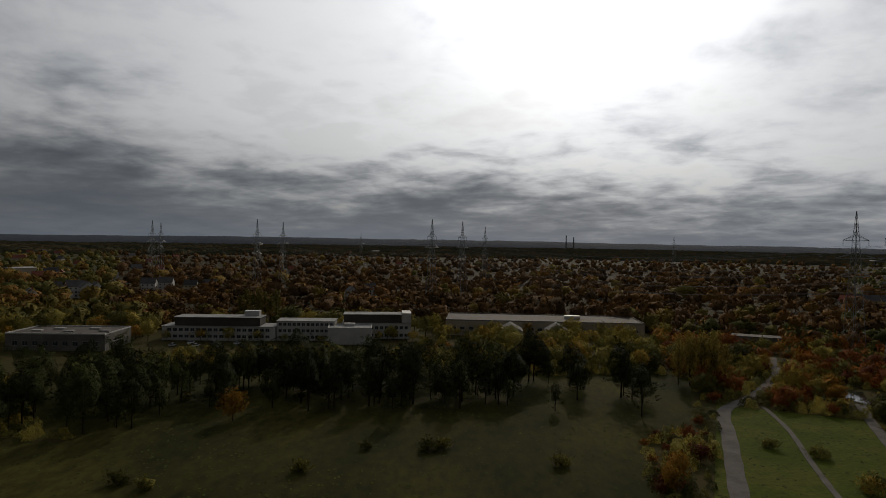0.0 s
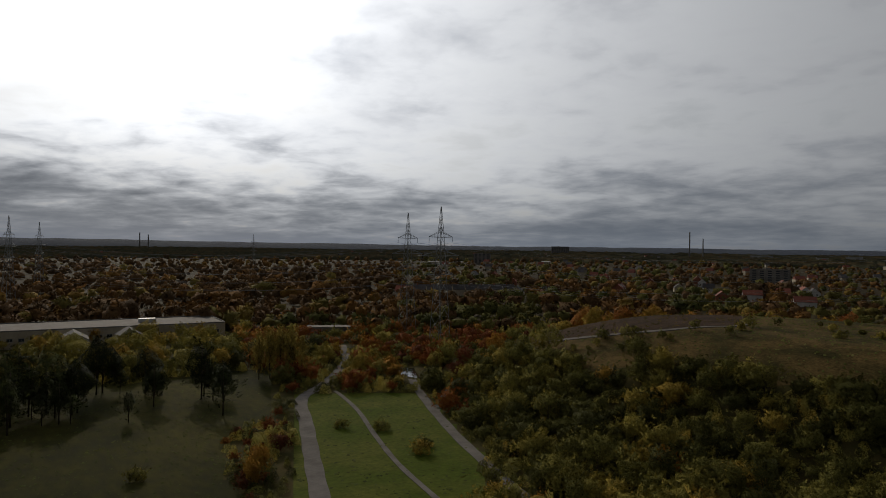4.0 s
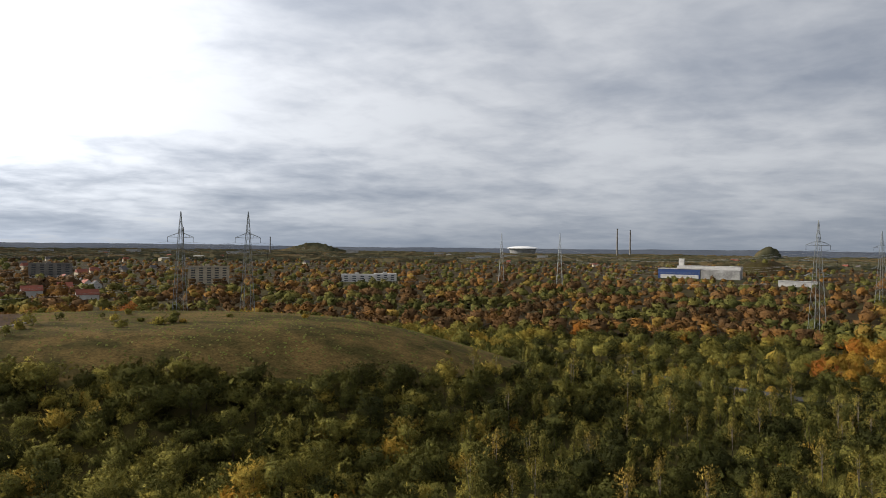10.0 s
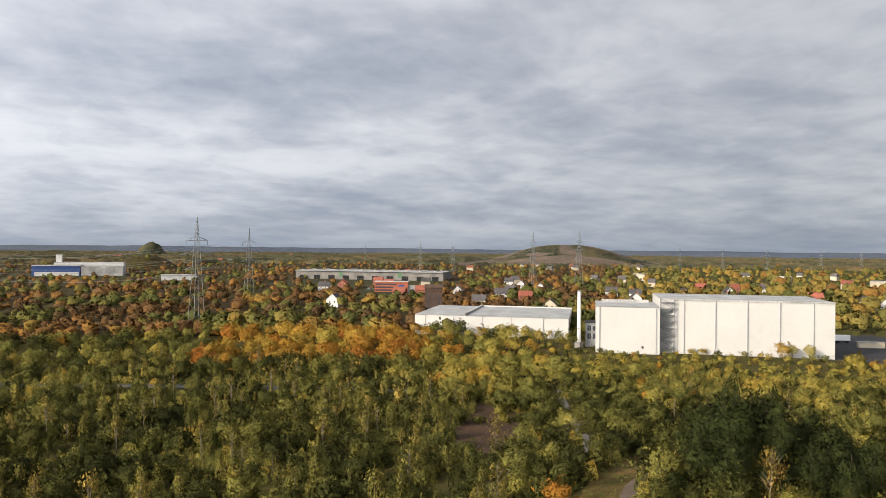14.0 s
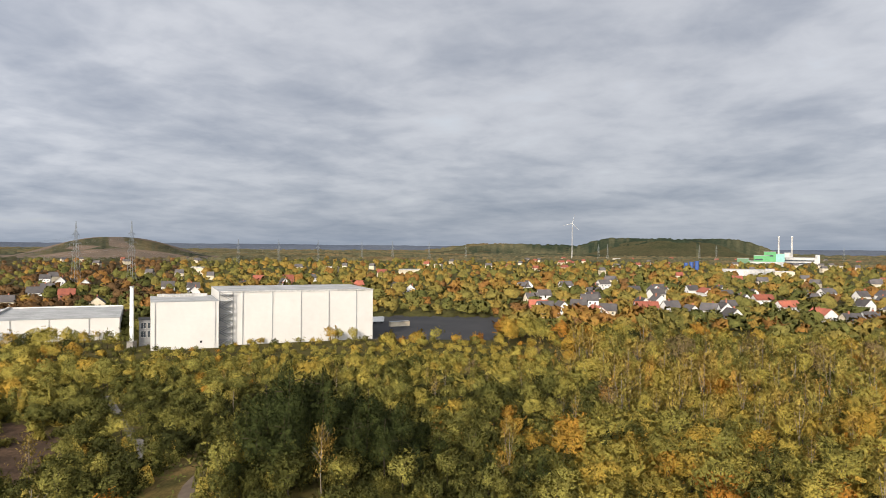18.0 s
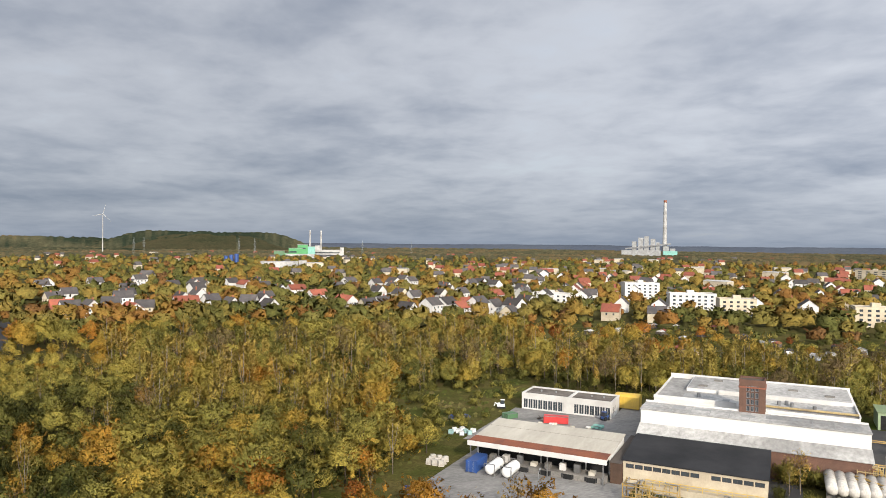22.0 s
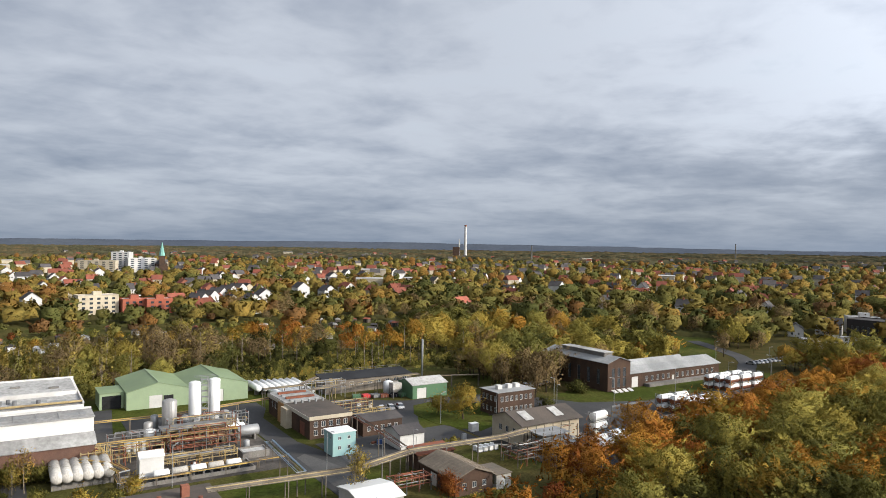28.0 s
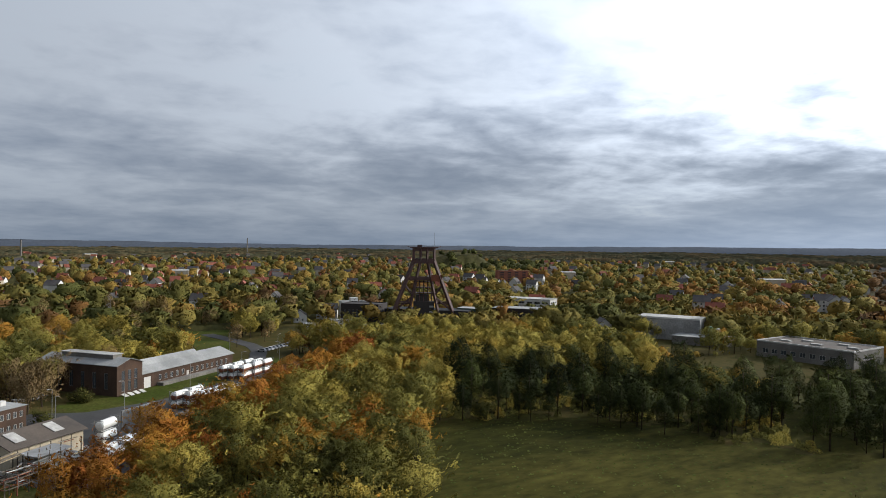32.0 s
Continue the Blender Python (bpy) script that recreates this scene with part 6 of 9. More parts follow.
t, r = house("school_middle", "pale three-storey school building with window rows", "school", (-77.6, 328), 3.0, 27, 13, 9.2, WHITE, GREY_ROOF, windows=row("F", 0.5, 26.5, 12, 1.6, 0.9, 2.4) + row("F", 0.5, 26.5, 12, 1.6, 3.9, 5.4) + row("F", 0.5, 26.5, 12, 1.6, 6.9, 8.4), over=0.3)
t, r = house("school_hall", "projecting flat-roofed white school hall", "school", (-52, 318), 5.0, 20, 16, 7.2, WHITE, GREY_ROOF, parapet=WHITE)
part("roof_cabin", Geo().box(7, 12, 9, 12, 7.3, 8.6), WHITE, r)
t, r = house("school_wing", "taller pale school wing with grey-clad top storey", "school", (-48, 337), 5.0, 33, 13, 7.6, WHITE, GREY_ROOF, windows=row("F", 1, 32, 13, 1.7, 1.0, 2.6) + row("F", 1, 32, 13, 1.7, 4.6, 6.2), over=0.3)
part("upper_storey", Geo().box(0.6, 28.5, 0.8, 12.4, 7.75, 11.6), BROWN_ROOF, t, "grey sheet-clad top storey")
part("upper_roof", Geo().box(0.3, 28.8, 0.5, 12.7, 11.6, 11.85), GREY_ROOF, t)
part("stair_block", Geo().box(28.9, 33.2, -0.6, 13.4, 7.75, 12.6), WHITE, t)
t, r = house("depot_hall", "long flat pale-roofed depot hall", "hall", (2, 356), -3.5, 100, 34, 7.6, CREAM, BROWN_ROOF, parapet=CONCRETE, windows=row("F", 2, 98, 22, 2.4, 3.0, 4.6))
part("roof_box", Geo().box(62, 70, 16, 20, 7.8, 9.4), WHITE, r)
for bb, dd in ((5.6, 336), (9.4, 340)):
    p = polar(bb, dd)
    house("gabled_annex", "white gabled annex with dark tiled roof", "house", (p[0] - 5, p[1]), -4, 11, 14, 5.2, WHITE, SLATE, roof_kind="gable_y", rise=3.0, windows=row("F", 1, 10, 4, 1.0, 1.2, 2.6))
t, r = house("sports_hall", "flat-roofed pale building with a white end wall", "hall", (-181, 289), 1.4, 41, 26, 6.8, CONCRETE, BROWN_ROOF, parapet=WHITE, windows=[("R", 8, 18, 3.2, 4.2)] + row("F", 2, 39, 9, 2.4, 2.0, 4.0))
for u, v in ((6, 8), (12, 15), (20, 7), (27, 16), (34, 9)):
    part("roof_light", Geo().box(u, u + 4.5, v, v + 2.4, 6.9, 7.5), PALE_ROOF, r)
t, r = house("grey_hall", "windowless grey sheet hall with white roof edge", "hall", (-252, 291), 25, 33, 17, 11.2, PALE_ROOF, PALE_ROOF, over=0.2)
part("roof_edge", Geo().box(-0.2, 33.2, -0.3, -0.21, 10.7, 11.5), WHITE, t)
t, r = house("low_works", "low works with flat roofs and pipes", "hall", (-226, 288), 20, 26, 16, 4.0, CONCRETE, GREY_ROOF)
part("tank", Geo().tank((17, 6, 4.1), (17, 6, 9.0), 1.0, 12), GREEN_DARK, r)
part("tank", Geo().tank((20, 8, 4.1), (20, 8, 8.0), 1.2, 12), TANK_GREY, r)
t, r = house("gabled_house", "small white house with dark roof and arched gable windows", "house", (-268, 279), 60, 9, 9, 5.0, WHITE, SLATE, roof_kind="gable_y", rise=3.6, windows=row("F", 0.8, 8.2, 3, 1.0, 1.2, 4.2))
t, r = house("small_flat_hall", "low pale flat-roofed hall by the path", "hall", polar(22.6, 372), -24, 22, 9, 3.6, CONCRETE, BROWN_ROOF)

keep_free(-150, 262, 34, 26, 1.4)
keep_free(-222, 268, 26, 20, 25)

# ---------------------------------------------------------------- the pit: headframe and brick buildings
hp = polar(302.1, 424)
hf = thing("headframe", "tall red-brown steel double headframe of a coal mine", "headframe", hp, 57.9)


def girder(p, q, w, name="strut"):
    return part(name, Geo().rod(p, q, w, 4), HEADFRAME, hf)


part("platform", Geo().box(-8.2, 8.2, -4.6, 4.6, 45.6, 46.3), HEADFRAME, hf)
for e in (-1, 1):
    part("platform_end", Geo().hexa([(e * 8.2, -4.6, 45.9), (e * 10.2, -3.6, 46.6), (e * 10.2, 3.6, 46.6), (e * 8.2, 4.6, 45.9)], [(e * 8.2, -4.6, 46.3), (e * 10.2, -3.6, 46.9), (e * 10.2, 3.6, 46.9), (e * 8.2, 4.6, 46.3)]), HEADFRAME, hf)
part("hoist_cabin", Geo().box(-4.0, -1.2, -1.4, 1.4, 46.3, 47.6), HEADFRAME, hf)
part("antenna", Geo().rod((6.2, 0, 46.3), (6.2, 0, 55.0), 0.12, 6, 0.05), STEEL, hf)
for y in (-4.0, 4.0):
    for x in (-6.2, -2.0, 2.0, 6.2):
        girder((x, y, 45.6), (x, y, 37.5), 0.75, "column")
    # two raking legs spread from the waist to the ground, two stand steeper inside
    for e in (-1, 1):
        girder((e * 6.0, y, 38.2), (e * 20.5, y * 1.7, 0.0), 1.25, "raking_leg")
        girder((e * 2.0, y, 38.2), (e * 10.4, y * 1.2, 0.0), 0.95, "inner_leg")
        girder((e * 11.5, y * 1.25, 23.5), (e * 6.5, y * 1.1, 17.0), 0.4, "brace")
        girder((e * 15.8, y * 1.45, 12.5), (e * 7.6, y * 1.15, 12.5), 0.4, "brace")
        girder((e * 7.0, y * 1.15, 16.0), (e * 17.5, y * 1.55, 7.5), 0.35, "brace")
    for z, half in ((37.4, 6.6), (27.2, 10.4)):
        part("cross_beam", Geo().box(-half, half, y * 1.1 - 0.5, y * 1.1 + 0.5, z - 1.0, z + 1.0), HEADFRAME, hf)
    for x in (-4.1, 0.0, 4.1):
        part("arch", Geo().hexa([(x - 1.6, y - 0.3, 44.0), (x + 1.6, y - 0.3, 44.0), (x + 1.6, y + 0.3, 44.0), (x - 1.6, y + 0.3, 44.0)], [(x - 2.2, y - 0.3, 45.6), (x + 2.2, y - 0.3, 45.6), (x + 2.2, y + 0.3, 45.6), (x - 2.2, y + 0.3, 45.6)]), HEADFRAME, hf)
        part("arch", Geo().hexa([(x - 2.0, y - 0.3, 38.2), (x + 2.0, y - 0.3, 38.2), (x + 2.0, y + 0.3, 38.2), (x - 2.0, y + 0.3, 38.2)], [(x - 1.6, y - 0.3, 39.3), (x + 1.6, y - 0.3, 39.3), (x + 1.6, y + 0.3, 39.3), (x - 1.6, y + 0.3, 39.3)]), HEADFRAME, hf)
    for i in range(5):
        girder((-5.0 + i * 2.5, y * 0.8, 13.5), (-5.0 + i * 2.5, y * 0.8, 27.0), 0.28, "grid_post")
for x in (-6.2, 6.2):
    for z, w in ((45.0, 0.5), (37.4, 0.8)):
        part("tie_beam", Geo().box(x - 0.4, x + 0.4, -3.9, 3.9, z - w, z + w), HEADFRAME, hf)
for x in (-10.2, 10.2):
    part("tie_beam", Geo().box(x - 0.4, x + 0.4, -4.4, 4.4, 26.4, 28.0), HEADFRAME, hf)
for y in (-2.2, 2.2):
    for x in (-3.9, 3.9):
        w = Geo()
        for i in range(16):
            a, b = 2 * math.pi * i / 16, 2 * math.pi * (i + 1) / 16
            w.rod((x + 2.6 * math.cos(a), y, 41.5 + 2.6 * math.sin(a)), (x + 2.6 * math.cos(b), y, 41.5 + 2.6 * math.sin(b)), 0.16, 4)
        part("winding_wheel", w, STEEL, hf)
part("shaft_house", Geo().box(-6.0, 6.5, -3.8, 3.8, 0, 13.5), PIT, hf, "dark clad shaft house inside the legs")
part("shaft_head", Geo().box(-4.6, 3.2, -3.2, 3.2, 13.5, 17.5), PIT, hf)
for i in range(3):
    part("shaft_window", Geo().box(3.6, 6.0, -3.86, -3.81, 3.5 + i * 3.2, 4.6 + i * 3.2), PALE_ROOF, hf)
part("sheave_beam", Geo().box(-6.0, 6.0, -3.9, 3.9, 26.5, 27.6), HEADFRAME, hf)
part("red_panel", Geo().box(4.5, 11.0, -5.6, -5.2, 25.8, 29.6), RUST, hf, "rust-red sheet panel")
for i in range(3):
    part("landing", Geo().box(-5.6, 5.6, -3.4, 3.4, 18.2 + i * 3.4, 18.6 + i * 3.4), HEADFRAME, hf)

t, r = house("pit_building", "dark brick pit building with flat roof and tall windows", "pit building", (-392, 186), 42, 24, 18, 10.5, PIT, PIT, parapet=PIT, windows=row("F", 1.5, 22.5, 8, 1.1, 2.0, 7.5) + row("R", 1.5, 16.5, 5, 1.1, 2.0, 7.5), frame_mat=STEEL)
t, r = house("pit_building", "long dark brick pit building behind the wood", "pit building", (-376, 208), 42, 52, 16, 8.2, PIT, BLACK_ROOF, windows=row("F", 2, 50, 14, 1.2, 2.0, 6.0), frame_mat=STEEL)
t, r = house("green_pit_house", "dull green clad annex at the headframe", "pit building", (-352, 245), 36, 15, 12, 9.0, PIT_GREEN, GREY_ROOF, over=0.2)
t, r = house("pit_building", "dark brick pit building with low annexes", "pit building", (-346, 268), 36, 30, 16, 8.8, PIT, GREY_ROOF, windows=row("F", 2, 28, 8, 1.4, 2.0, 6.0), frame_mat=STEEL)
# dark panes paint the shade of the open decks
t, r = house("white_deck_building", "white long building with open parking decks", "car park", polar(308.5, 500), 30, 36, 16, 10.5, WHITE, PALE_ROOF, windows=row("R", 1, 15, 3, 3.4, 1.2, 2.6) + row("R", 1, 15, 3, 3.4, 4.2, 5.6) + row("R", 1, 15, 3, 3.4, 7.2, 8.6) + row("F", 1, 35, 6, 4.2, 7.2, 8.6), pane_mat=DARK)

t, r = house("white_house", "white two-storey house with dark tiled roof", "house", polar(293.4, 446), 62, 13, 10, 6.2, WHITE, SLATE, roof_kind="gable_x", rise=3.4, windows=row("F", 0.6, 12.4, 5, 1.1, 1.0, 2.3) + row("F", 0.6, 12.4, 5, 1.1, 3.8, 5.1))
t, r = house("white_cottage", "small white gabled cottage with dark roof", "house", polar(291.6, 428), 68, 8, 9, 4.2, WHITE, SLATE, roof_kind="gable_y", rise=3.0, windows=row("F", 0.8, 7.2, 2, 1.0, 1.0, 2.4))
for b, d, w, h in ((293.3, 384, 12, 3.0), (294.6, 398, 14, 4.6), (292.4, 396, 9, 2.8)):
    t, r = house("site_cabin", "white flat-roofed site cabin with window band", "cabin", polar(b, d), 66, w, 5.5, h, WHITE, PALE_ROOF, over=0.15, windows=row("F", 0.5, w - 0.5, 4, 1.3, h - 1.9, h - 0.7))

# ---------------------------------------------------------------- paths, trails and the pond
ribbon("footpath", [(48, 106), (54.8, 125.3), (61.8, 145.2), (71.6, 172.1), (82.4, 202.1), (97.0, 218.7), (113.7, 241.8), (127.9, 264.8), (134.4, 281.9), (142, 300)], 3.8, GRAVEL, "pale paved footpath winding along the meadow")
ribbon("footpath", [(86, 100), (92.5, 121), (98.4, 139.7), (103.7, 154.3), (110.5, 172.0), (119.4, 193.6), (127.9, 212.4)], 2.8, GRAVEL, "grey footpath below the heap")
ribbon("footpath", [(108.5, 167.0), (122.1, 182.8), (135.1, 194.7), (146, 199.5)], 2.2, GRAVEL, "branch of the footpath under the trees", lift=0.16)
ribbon("dirt_trail", [(71, 104), (74.4, 123.5), (77.3, 136.4), (83.1, 156.4), (90.3, 179.4), (94.6, 199.0), (96, 208)], 1.3, GRAVEL, "worn dirt trail across the grass slope")
ribbon("heap_track", [polar(37.5, 268), (167.5, 192.9), (168.6, 174.6), (171.9, 155.6), (178.6, 138.4), (193.2, 129.6), (209.0, 133.5), (222.0, 142.4)], 1.7, GRAVEL, "pale dirt track over the heap", lift=0.2)
ribbon("wood_track", [polar(146, 150), polar(147.5, 170), polar(146, 205), polar(145, 240)], 2.4, GRAVEL, "track through the young wood", lift=0.2)
ribbon("wood_road", [polar(98, 300), polar(107, 268), polar(116, 252), polar(126, 238), polar(133, 232)], 6.5, ASPHALT, "half-hidden road through the wood", "road", lift=0.2)
ribbon("bank_track", [polar(152, 92), polar(151, 118), polar(156, 140), polar(165, 172)], 3.0, SOIL, "bare track up the bank", lift=0.25)
ribbon("town_road", [site(228, 158), site(250, 170), site(275, 190), site(300, 235)], 7.0, ASPHALT, "asphalt town road", "road")
g = Geo()
n = 26
g.v = [(135.0 + 7.5 * math.cos(i * 2 * math.pi / n) * (1 + 0.2 * math.sin(3 * i)) + 2.0 * math.sin(i), 222.0 + 11.0 * math.sin(i * 2 * math.pi / n) * (1 + 0.15 * math.cos(2 * i)), 0.16) for i in range(n)]
g.v += [(x, y, -0.3) for x, y, z in g.v]
g.f = [tuple(range(n)), tuple(range(2 * n - 1, n - 1, -1))] + [(k, n + k, n + (k + 1) % n, (k + 1) % n) for k in range(n)]
lone("pond", g, WATER, "small still pond shining among shrubs", "pond", kind="structure")
keep_free(133, 219, 9, 13, 0)

# ---------------------------------------------------------------- pylons and wires
PY = thing("power_pylon", "tall grey lattice power pylon with three arm levels", "pylon", polar(30.6, 383), -30.6 + 70, "power pylons on the plain")


def build_pylon(t, h=65.0):
    def half(z):
        return 3.6 * (1 - z / 50.0) + 1.1 * (z / 50.0) if z < 50 else 1.1 * (1 - (z - 50) / 15.5) + 0.05

    levels = [0, 8, 15, 21, 26.5, 31.5, 36, 40, 44, 48, 52, 56, 60, h]
    for sx in (-1, 1):
        for sy in (-1, 1):
            part("leg", Geo().tube([Vector((sx * half(a), sy * half(a), a)) for a in levels], 0.14, 4), PYLON, t)
    for k in range(4):
        c, q = ((1, 0), (0, 1), (-1, 0), (0, -1))[k], ((0, 1), (-1, 0), (0, -1), (1, 0))[k]
        for way in (-1, 1):
            pts, e = [], way
            for n, z in enumerate(levels):
                w = half(z)
                pts.append(Vector(((c[0] + q[0] * e) * w, (c[1] + q[1] * e) * w, z)))
                if way > 0 and 0 < n < len(levels) - 1:
                    pts.append(Vector(((c[0] - q[0] * e) * w, (c[1] - q[1] * e) * w, z + 0.02)))
                else:
                    e = -e
            part("lacing", Geo().tube(pts, 0.075, 3), PYLON, t)
    for z, reach in ((34, 8.0), (42.5, 11.0), (51, 7.0)):
        for e in (-1, 1):
            g = Geo()
            w = half(z)
            for s in (-1, 1):
                g.rod((e * w, s * w, z), (e * reach, 0, z + 0.2), 0.11, 4).rod((e * w, s * w, z + 2.4), (e * reach, 0, z + 0.2), 0.09, 4)
            for k in (0.35, 0.65):
                x = w + (reach - w) * k
                g.rod((e * x, w * (1 - k), z), (e * x, w * (1 - k), z + 2.4 * (1 - k)), 0.06, 3).rod((e * x, w * (1 - k), z), (e * x, -w * (1 - k), z), 0.06, 3)
            arm = part("cross_arm", g, PYLON, t)
            part("insulator", Geo().rod((e * reach * 0.98, 0, z + 0.1), (e * reach * 0.98, 0, z - 2.6), 0.10, 5), DARK, arm)
    for sx in (-1, 1):
        for sy in (-1, 1):
            part("footing", Geo().box(sx * 3.6 - 0.5, sx * 3.6 + 0.5, sy * 3.6 - 0.5, sy * 3.6 + 0.5, -1.0, 0.4), CONCRETE, t)


build_pylon(PY)
PYLONS = [(30.6, 383, 1.0, 40), (33.3, 317, 1.0, 40), (67.3, 401, 1.0, 20), (72.3, 383, 1.0, 20), (359.1, 547, 1.0, 60), (1.6, 597, 1.0, 60), (345.1, 645, 1.0, 60), (347.1, 732, 1.0, 60), (337.4, 786, 1.0, 60), (338.0, 900, 1.0, 60),
          (3.45, 800, 1.0, 60), (353.3, 1400, 0.95, 50), (18.3, 1300, 0.95, 50), (92.7, 880, 1.0, 95), (97.4, 800, 1.0, 95), (116.15, 436, 1.0, 30), (120.05, 670, 1.0, 30), (133.7, 1250, 0.95, 30), (136.4, 1300, 0.95, 30)]
PYLONS += [(142.9, 850, 1.08, 60), (146.6, 900, 1.12, 60), (154.3, 1700, 0.9, 60), (157.4, 1750, 0.9, 60), (160.5, 1900, 0.9, 60), (164.0, 2000, 0.9, 60), (166.5, 2100, 0.9, 60), (169.5, 2100, 0.9, 60), (172.5, 2200, 0.9, 60),
          (183.2, 2300, 0.85, 60), (183.9, 2400, 0.85, 60), (190.8, 2200, 0.85, 60), (192.0, 2300, 0.85, 60), (200.5, 2400, 0.8, 60), (204.5, 2500, 0.8, 60), (129.2, 2200, 0.85, 30)]
FAR_PY = thing("power_pylon", "distant grey lattice power pylon", "pylon", (0, 0, 0), 0, "power pylons on the plain")
shell = Geo()
for o in PY.children_recursive:
    base = len(shell.v)
    shell.v += [tuple(v.co) for v in o.data.vertices]
    shell.f += [tuple(i + base for i in f.vertices) for f in o.data.polygons]
FAR_TOWER = part("lattice", shell, PYLON, FAR_PY)
for i, (b, d, s, turn) in enumerate(PYLONS):
    p = polar(b, d)
    keep_free(p[0], p[1], 4, 4, 0, 1.0)
    m = pose(p[0], p[1], float(ground(p[0], p[1])), 0, 0, -b + turn)
    if i == 0:
        PY.matrix_basis = m
        continue
    c = copy_thing(FAR_PY if d > 700 else PY, m)
    c.scale = (s, s, s)
bpy.data.objects.remove(FAR_TOWER)
bpy.data.objects.remove(FAR_PY)


def wires(i, j):
    """Six sagging conductors from one pylon to the next."""
    bi, di, si, ti = PYLONS[i]
    bj, dj, sj, tj = PYLONS[j]
    mi, mj = pose(*polar(bi, di), 0, 0, -bi + ti), pose(*polar(bj, dj), 0, 0, -bj + tj)
    zi, zj = float(ground(*polar(bi, di)[:2])), float(ground(*polar(bj, dj)[:2]))
    run = thing("power_line", "thin sagging high-voltage wires between pylons", "power line", (0, 0, 0), 0, "power lines")
    for z, reach in ((34, 8.0), (42.5, 11.0), (51, 7.0)):
        for e in (-1, 1):
            p, q = mi @ Vector((e * reach, 0, (z - 2.5) * si)), mj @ Vector((e * reach, 0, (z - 2.5) * sj))
            p.z += zi
            q.z += zj
            pts = []
            for k in range(15):
                f = k / 14
                c = p.lerp(q, f)
                c.z -= 4 * f * (1 - f) * min(11.0, (p - q).length * 0.03)
                pts.append(c)
            part("wire", Geo().tube(pts, 0.05, 3), STEEL, run)


for i, j in ((0, 5), (1, 4), (0, 2), (1, 3), (2, 13), (3, 14), (13, 16), (14, 15), (6, 4), (7, 5), (16, 19), (15, 20), (19, 21), (20, 22)):
    wires(i, j)

# ---------------------------------------------------------------- houses and town
def row_windows(w, storeys):
    n = max(2, int(w / 3.2))
    out = []
    for s in range(storeys):
        out += row("F", 0.5, w - 0.5, n, 1.15, 1.0 + s * 2.8, 2.3 + s * 2.8)
    return out


def make_house(label, w, d, h, rise, wall, roof, axis, storeys=2, joined=False):
    """A town house in one wall shell; far off, its windows form one part."""
    t = thing("town_house", label, "house", (0, 0), 0, "houses of the town")
    holes = row_windows(w, storeys)
    sides = [("R", d * 0.3 - 0.5, d * 0.3 + 0.6, 3.8, 5.1), ("R", d * 0.7 - 0.5, d * 0.7 + 0.6, 3.8, 5.1), ("R", d * 0.3 - 0.5, d * 0.3 + 0.6, 1.0, 2.3)]
    sides += [("L", a, b, c, e) for _, a, b, c, e in sides[:2]]
    g = Geo()
    for side in "FBLR":
        length = w if side in "FB" else d - 0.6
        shift = 0.0 if side in "FB" else 0.3
        k = wall_sheet(length, h, 0.3, [(o[1] - shift, o[2] - shift, o[3], o[4]) for o in holes + sides if o[0] == side])
        if axis == "gable_y" and side in "FB":
            k.prism_y([(0, h), (w, h), (w / 2, h + rise)], 0, 0.3)
        if axis == "gable_x" and side in "LR":
            k.prism_y([(-shift, h), (d - shift, h), (d / 2 - shift, h + rise)], 0, 0.3)
        turned(k, side_turn(side, w, d) @ pose(shift, 0, 0))
        o = len(g.v)
        g.v += k.v
        g.f += [tuple(i + o for i in f) for f in k.f]
    part("wall", g, wall, t)
    r = part("roof", gable_slabs(Geo(), w, d, h, rise, 0.4, axis=axis[-1]), roof, t)
    part("chimney", Geo().box(w * 0.62, w * 0.62 + 0.9, d * 0.5, d * 0.5 + 0.7, h + rise * 0.6, h + rise + 1.2), BRICK_RED, r)
    every = Geo()
    for side, u0, u1, z0, z1 in holes + sides:
        k = turned(Geo().box(u0, u1, 0.12, 0.16, z0, z1), side_turn(side, w, d))
        if joined:
            o = len(every.v)
            every.v += k.v
            every.f += [tuple(i + o for i in f) for f in k.f]
        else:
            part("window", k, GLASS, t)
    if joined:
        tagged(part("windows", every, GLASS, t), kind="stuff")
    else:
        part("door", turned(Geo().box(d * 0.5 - 0.5, d * 0.5 + 0.5, -0.04, -0.01, 0, 2.1), side_turn("R", w, d)), BROWN_ROOF, t)
    return [t, w, d, False]


LOOKS = [
    ("white rendered house with dark tiled gable roof", 11, 10, 6.4, 4.4, WHITE, SLATE, "gable_x", 2),
    ("white rendered house, gable to the street, dark roof", 9.5, 12, 6.2, 4.6, WHITE, SLATE, "gable_y", 2),
    ("long white house with red tiled roof", 16, 10, 6.2, 4.0, WHITE, TILE_RED, "gable_x", 2),
    ("cream house with brown tiled roof", 11, 10, 6.0, 4.2, CREAM, SLATE, "gable_x", 2),
    ("red brick house with red tiled roof", 12, 10, 6.2, 4.2, BRICK_RED, TILE_RED, "gable_x", 2),
    ("white three-storey house with dark roof", 12, 11, 9.0, 4.2, WHITE, SLATE, "gable_x", 3),
    ("cream gabled house with red tiled roof", 9.5, 11, 6.2, 4.4, CREAM, TILE_RED, "gable_y", 2),
]
HOUSES = {}


